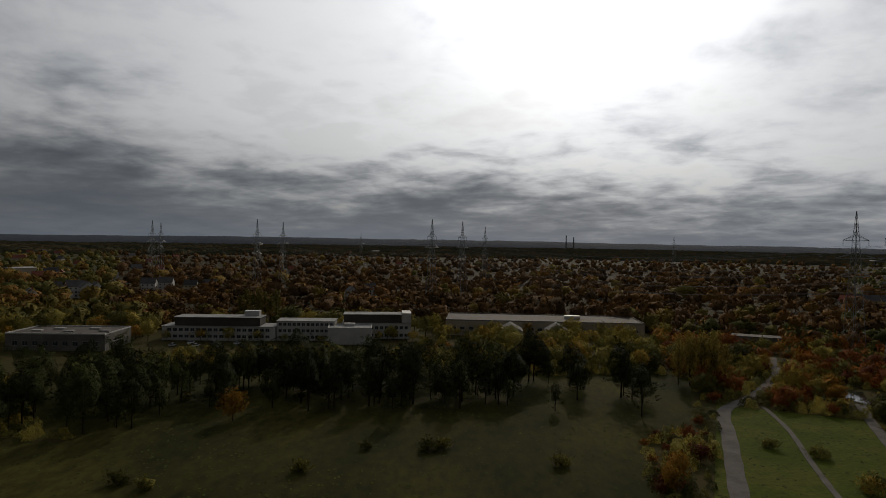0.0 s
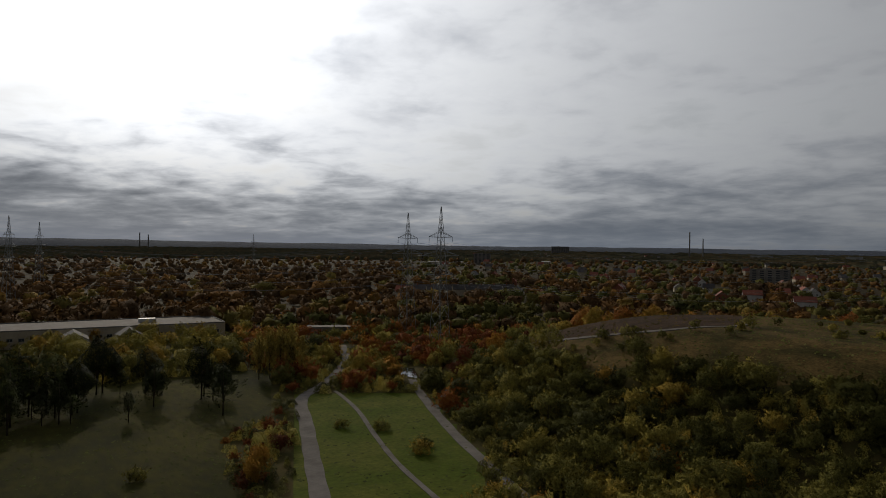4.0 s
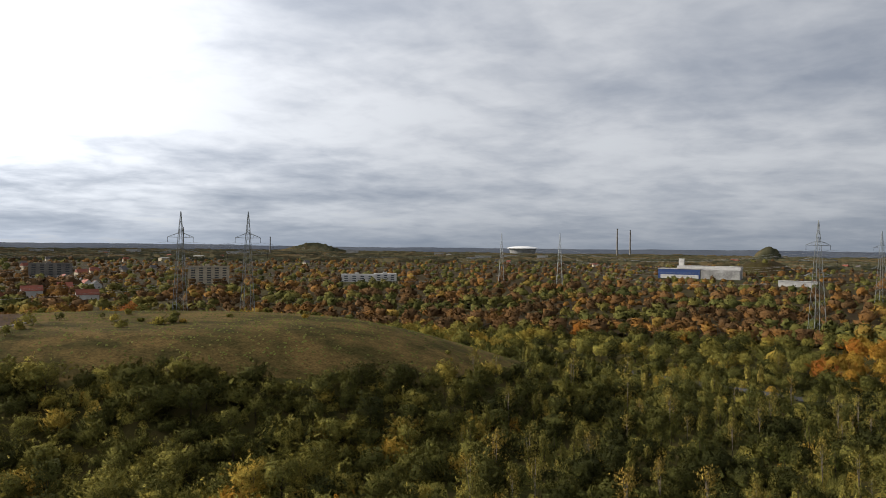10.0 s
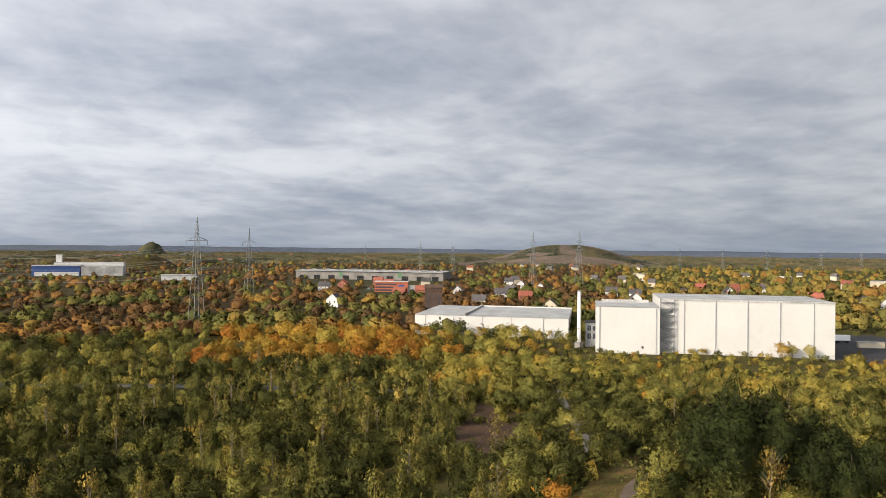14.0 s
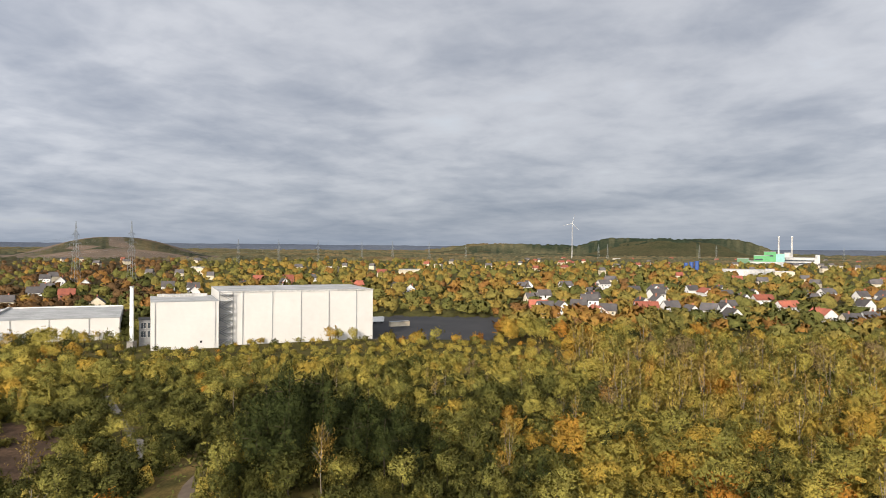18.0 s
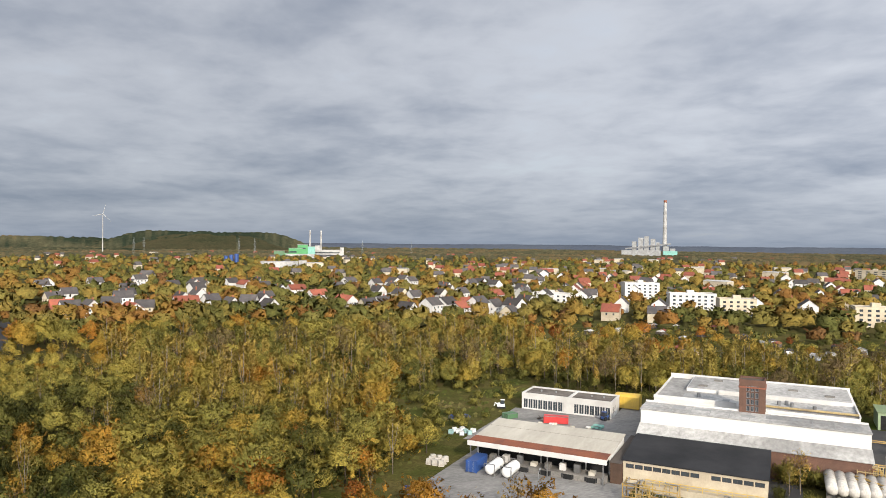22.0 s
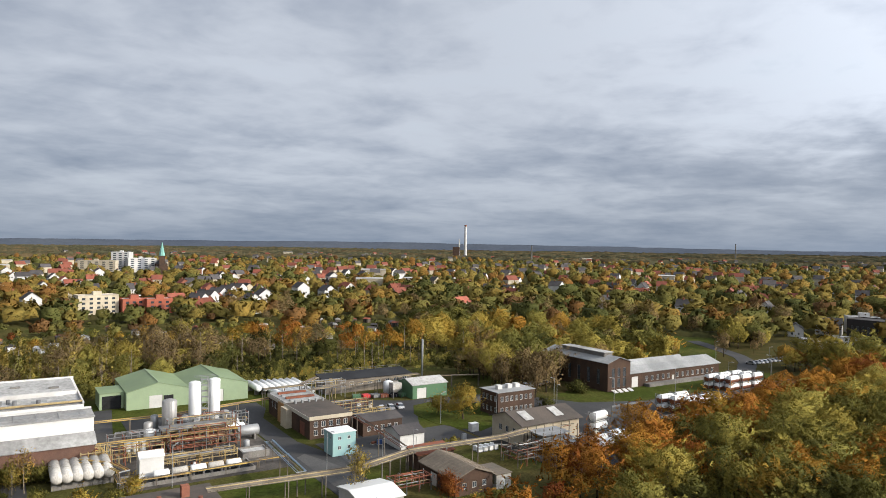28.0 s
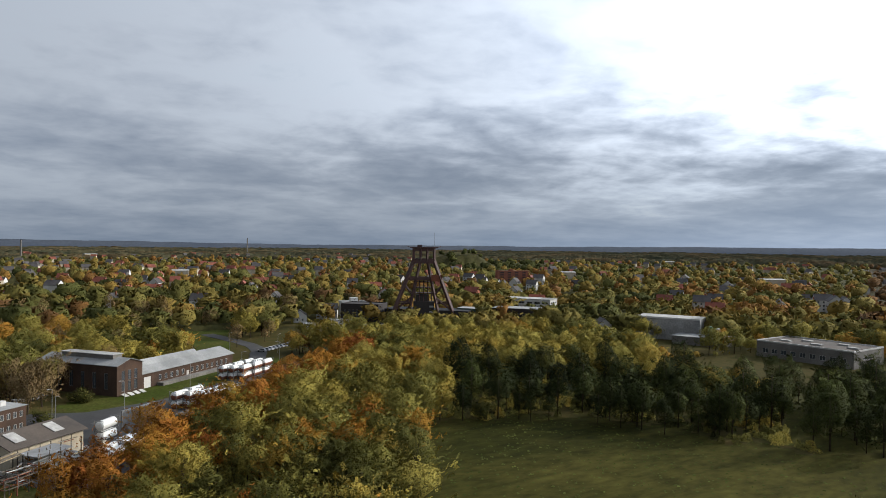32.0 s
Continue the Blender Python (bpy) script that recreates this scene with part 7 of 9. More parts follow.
def put_house(k, x, y, rz, front=12.0):
    far = math.hypot(x, y)
    key = (k, far > 560)
    if key not in HOUSES:
        HOUSES[key] = make_house(*LOOKS[k], far > 560)
    slot = HOUSES[key]
    t, w, d, used = slot
    c, s = math.cos(radians(rz)), math.sin(radians(rz))
    at = (x - c * w / 2 + s * d / 2, y - s * w / 2 - c * d / 2)
    m = pose(at[0], at[1], float(ground(x, y)) - 0.05, 0, 0, rz)
    if used:
        copy_thing(t, m)
    else:
        t.matrix_basis = m
        slot[3] = True
    keep_free(x * (1 - front * 0.5 / far), y * (1 - front * 0.5 / far), 7.0, 6.0 + front * 0.5, -math.degrees(math.atan2(x, y)), 1.0)


# streets of houses: bearings, distances, count, street turn, kinds
hr = random.Random(5)
TAKEN = []


def quarter(b0, b1, d0, d1, count, turn, kinds, gap=15.0, front=5.0):
    made = 0
    for _ in range(count * 14):
        b, d = hr.uniform(b0, b1), math.sqrt(hr.uniform(d0 * d0, d1 * d1))
        x, y, _ = polar(b, d)
        # line the houses up along streets 34 m apart
        c, s = math.cos(radians(turn)), math.sin(radians(turn))
        u, v = x * c + y * s, -x * s + y * c
        v = round(v / 30.0) * 30.0 + hr.uniform(-2, 2)
        x, y = u * c - v * s, u * s + v * c
        if any((x - p[0]) ** 2 + (y - p[1]) ** 2 < gap * gap for p in TAKEN):
            continue
        TAKEN.append((x, y))
        put_house(hr.choice(kinds), x, y, turn + hr.choice([0, 0, 180, 90]) + hr.uniform(-4, 4), front)
        made += 1
        if made == count:
            break


EDGE_HOUSES = [(2, 186.9, 505, 190), (1, 180.3, 480, 200), (0, 181.7, 500, 170), (5, 182.5, 520, 185), (3, 184.0, 476, 170), (0, 179.0, 478, 200), (4, 178.4, 492, 190), (1, 190.2, 480, 195), (0, 191.6, 500, 150), (1, 192.6, 512, 190)]
EDGE_HOUSES += [(1, 204.2, 440, 200), (5, 206.2, 445, 205), (5, 207.4, 452, 205), (2, 208.7, 458, 205), (5, 210.0, 462, 205), (0, 211.3, 470, 205), (6, 209.2, 482, 205), (3, 212.6, 430, 215), (1, 168.0, 660, 190), (0, 167.0, 690, 170)]
EDGE_HOUSES += [(1, 331.5, 592, 40), (5, 332.2, 612, 40), (5, 333.0, 600, 130), (1, 333.6, 630, 40), (0, 330.9, 640, 40), (5, 337.2, 640, 10), (5, 338.4, 650, 10), (3, 340.2, 660, 10), (3, 341.6, 668, 10), (1, 352.6, 560, 20), (0, 354.0, 600, 20)]
for k, b, d, rz in EDGE_HOUSES:
    x, y, _ = polar(b, d)
    TAKEN.append((x, y))
    put_house(k, x, y, rz, 26.0)
quarter(177, 214, 440, 760, 58, 200, [0, 0, 1, 1, 2, 3, 5], front=9.0)
quarter(214, 264, 440, 1000, 104, 222, [0, 1, 2, 4, 5, 5, 6, 3], front=9.0)
quarter(264, 300, 470, 1000, 48, 240, [0, 1, 4, 5, 6, 2], front=9.0)
quarter(300, 336, 520, 1000, 40, 30, [0, 1, 5, 4], front=12.0)
quarter(28, 62, 600, 1000, 26, 40, [0, 4, 4, 2, 3], front=20.0)
quarter(126, 164, 520, 900, 30, 215, [0, 1, 3, 4])


def flats(label, b, d, w, dep, storeys, rz, wall, name="apartment_block", front=40.0):
    x, y, _ = polar(b, d)
    c, s = math.cos(radians(rz)), math.sin(radians(rz))
    at = (x - c * w / 2 + s * dep / 2, y - s * w / 2 - c * dep / 2, float(ground(x, y)))
    win = []
    for k in range(storeys):
        win += row("F", 1, w - 1, max(3, int(w / (4.5 if d < 800 else 9))), 2.0 if d < 800 else 4.5, 1.0 + k * 2.8, 2.4 + k * 2.8)
    t, r = house(name, label, "apartment block", at, rz, w, dep, storeys * 2.8 + 0.8, wall, PALE_ROOF, windows=win, parapet=wall, plain=True)
    part("roof_cabin", Geo().box(w * 0.4, w * 0.4 + 5, dep * 0.3, dep * 0.3 + 4, storeys * 2.8 + 0.9, storeys * 2.8 + 3.4), wall, r)
    keep_free(x * (1 - front * 0.5 / d), y * (1 - front * 0.5 / d), w / 2, front * 0.5 + dep / 2, -b, 1.0)
    return t


flats("stepped white block of flats with balconies", 222.9, 640, 30, 14, 5, -208.9, WHITE)
flats("white block of flats among trees", 226.7, 560, 34, 12, 4, -212.7, WHITE)
flats("white block of flats among trees", 229.9, 520, 24, 12, 4, -215.9, CREAM)
flats("brick and white block of flats", 238.9, 500, 24, 12, 4, -224.9, CREAM)
flats("orange-red brick block of flats", 241.3, 500, 14, 11, 3, -227.3, ORANGE)
flats("orange-red brick block of flats", 243.1, 498, 16, 11, 3, -229.1, ORANGE)
flats("low white block of flats", 216.0, 560, 30, 12, 3, -234.0, WHITE)
flats("white tower block in the town", 240.6, 1150, 26, 18, 10, -258.6, WHITE)
flats("white tower block in the town", 241.9, 1130, 40, 18, 7, -227.9, WHITE)
flats("pale long block of flats", 239.0, 1100, 50, 14, 6, -257.0, CREAM)
flats("grey slab block of flats beyond the wood", 58.6, 1000, 48, 14, 7, -60, CONCRETE)
flats("grey brown slab block of flats", 69.4, 880, 46, 14, 7, -70, CREAM)
flats("white long flat-roofed works building", 81.0, 930, 44, 20, 3, -80, WHITE, front=110.0)
flats("white long flat-roofed works building", 83.2, 960, 30, 20, 3, -80, WHITE, front=110.0)
flats("dark high-rise on the skyline", 43.0, 3600, 90, 30, 14, -40, CONCRETE)
flats("dark high-rise by the town", 36.7, 1700, 40, 20, 9, -40, CONCRETE)
flats("red brick block of flats", 309.3, 900, 40, 14, 5, -295.3, BRICK_RED)
flats("white block of flats by the pit", 296.3, 470, 16, 11, 3, -282.3, WHITE, front=20)
for i in range(9):
    x, y = 330 + i * 11.5, 560 - i * 4.5
    put_house(3, x, y, 158, 22.0)
for i in range(9):
    x, y, _ = polar(246.0 + i * 0.36, 492 + i * 14)
    put_house(4 if i % 2 else 5, x, y, 250, 8.0)

# ---------------------------------------------------------------- landmarks far off
t = thing("church", "brick church with green copper spire", "church", polar(243.35, 1100), 30)
part("nave", Geo().box(-32, 0, -8, 8, 0, 13), BRICK, t)
part("nave_roof", Geo().prism_x([(-8.4, 13), (8.4, 13), (0, 22)], -32.5, 0), SLATE, t)
part("tower", Geo().box(-4, 4, -4, 4, 0, 25), BRICK, t)
part("spire", Geo().rod((0, 0, 25), (0, 0, 46), 4.6, 8, 0.1), COPPER, t, "green copper spire")
for e in (-1, 1):
    part("bell_window", Geo().box(-1, 1, e * 4.02 - 0.05, e * 4.02 + 0.05, 16, 22), DARK, t)
keep_free(*polar(243.35, 1090)[:2], 34, 40, 0)

t = thing("power_station", "distant power station with tall pale chimney", "power station", polar(224.0, 3000), -224)
part("chimney", Geo().rod((36, 0, 0), (36, 0, 230), 9.5, 16, 6.0), PALE_ROOF, t)
part("chimney_cap", Geo().rod((36, 0, 224), (36, 0, 233), 6.6, 16, 6.6), BRICK_RED, t)
for x, w, h in ((-105, 26, 88), (-72, 30, 110), (-44, 26, 118), (-12, 28, 104), (12, 20, 84), (52, 34, 62), (84, 30, 50)):
    part("boiler_house", Geo().box(x * 0.8 - w * 0.34, x * 0.8 + w * 0.34, -18, 18, 0, h * 0.72), GREY_ROOF, t)
part("conveyor", Geo().hexa([(-120, -22, 30), (60, -22, 52), (60, -18, 52), (-120, -18, 30)], [(-120, -22, 36), (60, -22, 58), (60, -18, 58), (-120, -18, 36)]), STEEL, t)
part("green_hall", Geo().box(30, 84, -70, -40, 0, 26), COPPER, t, "turquoise-green hall")
part("white_hall", Geo().box(-130, 20, -110, -80, 0, 28), GREY_ROOF, t)
t = thing("waste_plant", "distant bright green and white incinerator with two chimneys", "plant", polar(196.3, 2000), -196.3)
GREEN_BRIGHT = surface("bright_green_cladding", (0.060, 0.27, 0.085), (0.050, 0.21, 0.07), 0.1, 0.6)
for x0, x1, d, h, m in ((-98, -70, 26, 20, GREEN_DARK), (-70, -58, 30, 14, GREEN_BRIGHT), (-58, -20, 34, 28, GREEN_BRIGHT), (-34, -6, 30, 38, GREEN_BRIGHT), (-6, 14, 36, 33, COPPER), (14, 30, 30, 36, PALE_ROOF), (10, 84, 30, 24, PALE_ROOF), (84, 94, 24, 31, PALE_ROOF), (-66, 20, 60, 12, PALE_ROOF)):
    part("hall", Geo().box(x0, x1, -d / 2, d / 2, 0, h), m, t)
    part("roof", Geo().box(x0 - 0.4, x1 + 0.4, -d / 2 - 0.4, d / 2 + 0.4, h, h + 0.8), GREY_ROOF, t)
for x, d, z0, z1 in ((12, 15.2, 8, 11), (12, 15.2, 15, 18), (-56, 17.2, 16, 20), (-32, 15.2, 26, 30)):
    part("window_band", Geo().box(x, x + (70 if x > 0 else 20), -d - 0.3, -d, z0, z1), GLASS, t)
for x in (0, 31):
    part("chimney", Geo().rod((x, 22, 0), (x, 22, 76), 2.6, 12, 2.1), PALE_ROOF, t)
    part("chimney_cap", Geo().rod((x, 22, 76), (x, 22, 79), 2.4, 12), WHITE, t)
t = thing("white_sheds", "distant row of white sheds in front of the incinerator", "plant", polar(194.4, 1300), -194.4)
part("shed", Geo().box(-44, 22, -10, 10, 0, 11), PALE_ROOF, t)
part("roof", Geo().box(-44.4, 22.4, -10.4, 10.4, 11, 11.6), GREY_ROOF, t)
part("shed", Geo().box(23, 37, -12, 8, 0, 13), PALE_ROOF, t)
keep_free(*polar(194.4, 1260)[:2], 42, 40, -194.4)
t = thing("blue_tanks", "distant group of blue tanks", "plant", polar(190.3, 1600), -190.3)
for x in (-13, -2, 9):
    part("tank", Geo().rod((x, 0, 0), (x, 0, 17 + x * 0.2), 4.6, 14), BLUE, t)
keep_free(*polar(190.3, 1560)[:2], 20, 40, -190.3)
t = thing("wind_turbine", "white wind turbine on the skyline", "wind turbine", polar(181.1, 2400), -181.1)
part("tower", Geo().rod((0, 0, 0), (0, 0, 124), 1.7, 12, 1.0), PALE_ROOF, t)
part("nacelle", Geo().box(-1.5, 1.5, -5, 4, 123.4, 126.4), PALE_ROOF, t)
for a in (75, 195, 315):
    part("blade", Geo().rod((0, -5.2, 125), (33 * math.cos(radians(a)), -5.2, 125 + 33 * math.sin(radians(a))), 0.9, 5, 0.3), PALE_ROOF, t)
t = thing("chimney_stack", "tall pale chimney on the skyline of the town", "chimney", polar(267.1, 2500), -267)
part("shaft", Geo().rod((0, 0, 0), (0, 0, 116), 5.4, 14, 4.2), WHITE, t)
part("band", Geo().rod((0, 0, 112), (0, 0, 117.5), 4.6, 14, 4.5), BRICK_RED, t)
part("shaft", Geo().rod((-22, 0, 0), (-22, 0, 66), 2.6, 12, 2.2), WHITE, t)
part("boiler_house", Geo().box(-45, -20, -12, 12, 0, 38), BRICK, t)
t = thing("arena", "distant arena with pale lens-shaped roof", "stadium", polar(94.4, 4300), -94.4)
g = Geo()
for k in range(5):
    z0, z1 = 40 + 14 * math.sin(k * 0.314), 40 + 14 * math.sin((k + 1) * 0.314)
    g.rod((0, 0, z0), (0, 0, z1), 98 * math.cos(k * 0.314), 32, 98 * math.cos((k + 1) * 0.314) + 0.5)
part("roof", g, TANK_WHITE, t)
part("bowl", Geo().rod((0, 0, 0), (0, 0, 40), 72, 32, 84), GREY_ROOF, t)
for b, d, w, h in ((91.2, 2600, 60, 13), (93.4, 2900, 50, 14), (96.0, 2700, 40, 16), (90.2, 2300, 30, 12), (87.6, 3100, 44, 18), (80.5, 3400, 60, 22), (71.5, 3000, 90, 15), (64.0, 3300, 60, 16), (62.0, 2900, 40, 14), (58.0, 3300, 90, 15)):
    t = thing("far_hall", "low white hall far off in the plain", "hall", polar(b, d), -b, "far halls")
    part("wall", Geo().box(-w / 2, w / 2, -12, 12, 0, h), PALE_ROOF, t)
    part("roof", Geo().box(-w / 2 - 0.5, w / 2 + 0.5, -12.5, 12.5, h, h + 1.0), GREY_ROOF, t)
t = thing("blue_factory", "factory with blue and white halls and a tower", "factory", polar(108.2, 1250), -108.2 - 8)
part("blue_hall", Geo().box(-62, 4, -40, -5, 0, 15), BLUE, t, "bright blue sheet hall")
part("blue_roof", Geo().box(-62.5, 4.5, -40.5, -4.5, 15, 16), PALE_ROOF, t)
part("white_hall", Geo().box(-38, 62, -4, 30, 0, 19), WHITE, t)
part("white_roof", Geo().box(-38.5, 62.5, -4, 30.5, 19, 20), PALE_ROOF, t)
part("grey_hall", Geo().box(5, 64, -40, -6, 0, 15), PALE_ROOF, t)
part("tower", Geo().box(-36, -28, 0, 8, 19, 32), WHITE, t)
part("white_strip", Geo().box(-58, 2, -41, -40.2, 0, 6), WHITE, t)
keep_free(*polar(107.5, 1190)[:2], 80, 110, -108.2)
lowf = thing("low_works", "low white works halls by the wood", "factory", polar(114.8, 1040), -114)
part("hall", Geo().box(-22, 24, -10, 10, 0, 7), WHITE, lowf)
part("roof", Geo().box(-22.4, 24.4, -10.4, 10.4, 7, 7.5), PALE_ROOF, lowf)
keep_free(*polar(114.8, 1005)[:2], 30, 45, -114)
x0, y0, _ = polar(123.7, 1080)
x1, y1, _ = polar(135.6, 1010)
ang = math.degrees(math.atan2(y1 - y0, x1 - x0))
t = thing("logistics_hall", "very long grey logistics hall with roof lights", "warehouse", (x0, y0, 0), ang)
L = math.hypot(x1 - x0, y1 - y0)
part("hall", Geo().box(0, L, 0, 60, 0, 12), CONCRETE, t)
part("roof", Geo().box(-0.5, L + 0.5, -2, 60.5, 12, 13.2), GREY_ROOF, t)
for i in range(10):
    part("roof_light", Geo().box(8 + i * L / 10, 10 + i * L / 10, 4, 56, 13.2, 14.0), WHITE, t)
    part("gate", Geo().box(6 + i * L / 10, 16 + i * L / 10, -0.2, -0.02, 0, 6), DARK, t)
for i in (3, 7):
    part("green_panel", Geo().box(i * L / 10, i * L / 10 + 6, -0.4, -0.22, 4, 12), GREEN_DARK, t)
keep_free((x0 + x1) / 2 * 0.93, (y0 + y1) / 2 * 0.93, L / 2, 110, ang)
t = thing("red_office", "orange-red office building with dark window bands", "office", polar(131.4, 765), -131.4 - 6)
part("wall", Geo().box(-18, 18, -7, 7, 0, 11), ORANGE, t)
for z in (1.2, 4.4, 7.6):
    part("window_band", Geo().box(-17, 6, -7.1, -7.02, z, z + 1.5), GLASS, t)
part("roof", Geo().box(-18.3, 18.3, -7.3, 7.3, 11, 11.4), PALE_ROOF, t)
part("blue_sign", Geo().box(8, 14, -7.12, -7.02, 4, 8), BLUE, t)
part("annex", Geo().box(18, 40, -5, 7, 0, 7), PALE_ROOF, t)
keep_free(*polar(131.4, 735)[:2], 36, 60, -131.4)
for b, d, h, r in ((52.93, 3000, 110, 3.2), (53.9, 3200, 84, 3.0), (67.5, 3900, 130, 4.0), (101.9, 3800, 150, 5.0), (102.9, 3900, 145, 5.0), (74.0, 3300, 80, 3.0), (10.0, 4200, 90, 4.0), (10.6, 4200, 80, 4.0), (288.0, 3000, 62, 3.0), (272.5, 2000, 46, 2.2)):
    c = thing("chimney_stack", "slim chimney far off on the skyline", "chimney", polar(b, d), 0, "chimneys on the skyline")
    part("shaft", Geo().rod((0, 0, 0), (0, 0, h), r, 10, r * 0.7), CONCRETE, c)
    part("rim", Geo().rod((0, 0, h), (0, 0, h + 1.5), r * 0.8, 10), DARK, c)


LANDMARKS = FOOT[-12:]


def far_roofs():
    """The far quarters of the towns: small houses, halls and flats."""
    walls, roofs, pale, red = Geo(), Geo(), Geo(), Geo()
    fr = random.Random(21)
    spans = [(176, 300, 900, 2600, 230), (205, 292, 700, 1500, 130), (300, 340, 900, 2000, 50), (25, 70, 1000, 3200, 60), (125, 176, 900, 1900, 26), (340, 385, 900, 2600, 10), (70, 125, 1500, 3600, 16)]
    for b0, b1, d0, d1, count in spans:
        for _ in range(count):
            b, d = fr.uniform(b0, b1), fr.uniform(d0, d1)
            x, y, _ = polar(b, d)
            if any(abs(x - f[0]) < 40 and abs(y - f[1]) < 40 for f in LANDMARKS):
                continue
            z = float(ground(x, y))
            if d < 1700:
                keep_free(x * (1 - 9.0 / d), y * (1 - 9.0 / d), 6.0, 14.0, -b, 0.0)
            w, dp, h = fr.uniform(9, 15), fr.uniform(9, 12), fr.uniform(6, 9)
            flat = fr.random() < 0.09
            if flat:
                w, dp, h = fr.uniform(18, 34), fr.uniform(12, 18), fr.uniform(8, 12)
            m = pose(x, y, z, 0, 0, -b + fr.uniform(-35, 35))
            g = Geo().box(-w / 2, w / 2, -dp / 2, dp / 2, 0, h)
            k = Geo().prism_x([(-dp / 2 - 0.4, h), (dp / 2 + 0.4, h), (0, h + (1.2 if flat else 5.0))], -w / 2, w / 2)
            for target, src in ((walls, turned(g, m)), ((pale if flat else (red if fr.random() < 0.45 else roofs)), turned(k, m))):
                o = len(target.v)
                target.v += src.v
                target.f += [tuple(i + o for i in f) for f in src.f]
    lone("far_town_walls", walls, CREAM, "pale house walls of the far town quarters", "town", kind="stuff")
    lone("far_town_roofs", roofs, SLATE, "dark pitched roofs of the far town quarters", "town", kind="stuff")
    lone("far_town_red_roofs", red, TILE_RED, "red pitched roofs of the far town quarters", "town", kind="stuff")
    lone("far_town_flat_roofs", pale, PALE_ROOF, "pale flat roofs of far halls and flats", "town", kind="stuff")


far_roofs()

# garden huts of the allotments
for i in range(70):
    b, d = hr.uniform(215, 262), hr.uniform(318, 428)
    x, y, _ = polar(b, d)
    w, dp = hr.uniform(3, 4.6), hr.uniform(2.6, 3.6)
    t = thing("garden_hut", hr.choice(["small white garden hut in the allotments", "small dark wooden garden hut in the allotments", "small garden hut with red roof in the allotments"]), "hut", (x, y, float(ground(x, y))), hr.uniform(0, 90), "garden huts")
    red = "red" in t["label"]
    part("wall", Geo().box(-w / 2, w / 2, -dp / 2, dp / 2, 0, 2.2), WHITE if "white" in t["label"] else BROWN_ROOF, t)
    part("roof", Geo().prism_x([(-dp / 2 - 0.2, 2.2), (dp / 2 + 0.2, 2.2), (0, 3.0)], -w / 2 - 0.2, w / 2 + 0.2), TILE_RED if red else (PALE_ROOF if i % 3 else SLATE), t)
    part("door", Geo().box(-0.4, 0.4, -dp / 2 - 0.04, -dp / 2 - 0.01, 0, 1.9), DARK, t)
    keep_free(x * 0.992, y * 0.992, w / 2, 4.0, -b, 0.5)

# parked cars
CAR_PAINT = surface("car_paint", (0.55, 0.55, 0.56), (0.5, 0.5, 0.52), 0.2, 0.25, 0.3, bump=0.0, stain=0.05, vary=0.5)


def make_car():
    t = thing("parked_car", "parked car with dark windows", "car", (0, 0, 0), 0, "parked cars")
    part("body", Geo().hexa([(-2.15, -0.88, 0.3), (2.15, -0.88, 0.3), (2.15, 0.88, 0.3), (-2.15, 0.88, 0.3)], [(-2.1, -0.84, 0.9), (2.0, -0.84, 0.82), (2.0, 0.84, 0.82), (-2.1, 0.84, 0.9)]), CAR_PAINT, t)
    part("cabin", Geo().hexa([(-1.7, -0.8, 0.88), (1.0, -0.8, 0.84), (1.0, 0.8, 0.84), (-1.7, 0.8, 0.88)], [(-1.3, -0.66, 1.45), (0.3, -0.66, 1.45), (0.3, 0.66, 1.45), (-1.3, 0.66, 1.45)]), GLASS, t)
    part("roof", Geo().box(-1.28, 0.28, -0.64, 0.64, 1.45, 1.5), CAR_PAINT, t)
    for x in (-1.35, 1.35):
        for y in (-0.9, 0.7):
            part("wheel", Geo().rod((x, y, 0.32), (x, y + 0.2, 0.32), 0.32, 10), DARK, t)
    return t


CAR = make_car()
spots = [(-118 + i * 5.2, 306 + (i % 2) * 8, 80) for i in range(9)]
spots += [(*site(150 + i * 3.0, 184 + 1.5 * (i % 2))[:2], SITE) for i in range(4)]
spots += [(*site(262 + i * 2.8, 176)[:2], SITE + 90) for i in range(10)]
spots += [(*polar(129.5 + (i % 13) * 0.34, 800 + (i // 13) * 16)[:2], 45) for i in range(26)]
spots += [(*site(92 + i * 3.0, 178.5)[:2], SITE + 80) for i in range(3)]
spots += [(*polar(296.5 + i * 0.45, 395 + i * 3)[:2], 20) for i in range(6)]
for i, (x, y, rz) in enumerate(spots):
    m = pose(x, y, float(ground(x, y)) + 0.06, 0, 0, rz)
    if i == 0:
        CAR.matrix_basis = m
    else:
        copy_thing(CAR, m)
keep_free(-80, 304, 64, 15, 4)
keep_free(*polar(297.0, 383)[:2], 15, 28, -297.0)
keep_free(*polar(293.0, 372)[:2], 16, 44, -293.0)
keep_free(*site(276, 178)[:2], 20, 10, SITE)

# ---------------------------------------------------------------- trees and woods
rng = np.random.default_rng(7)

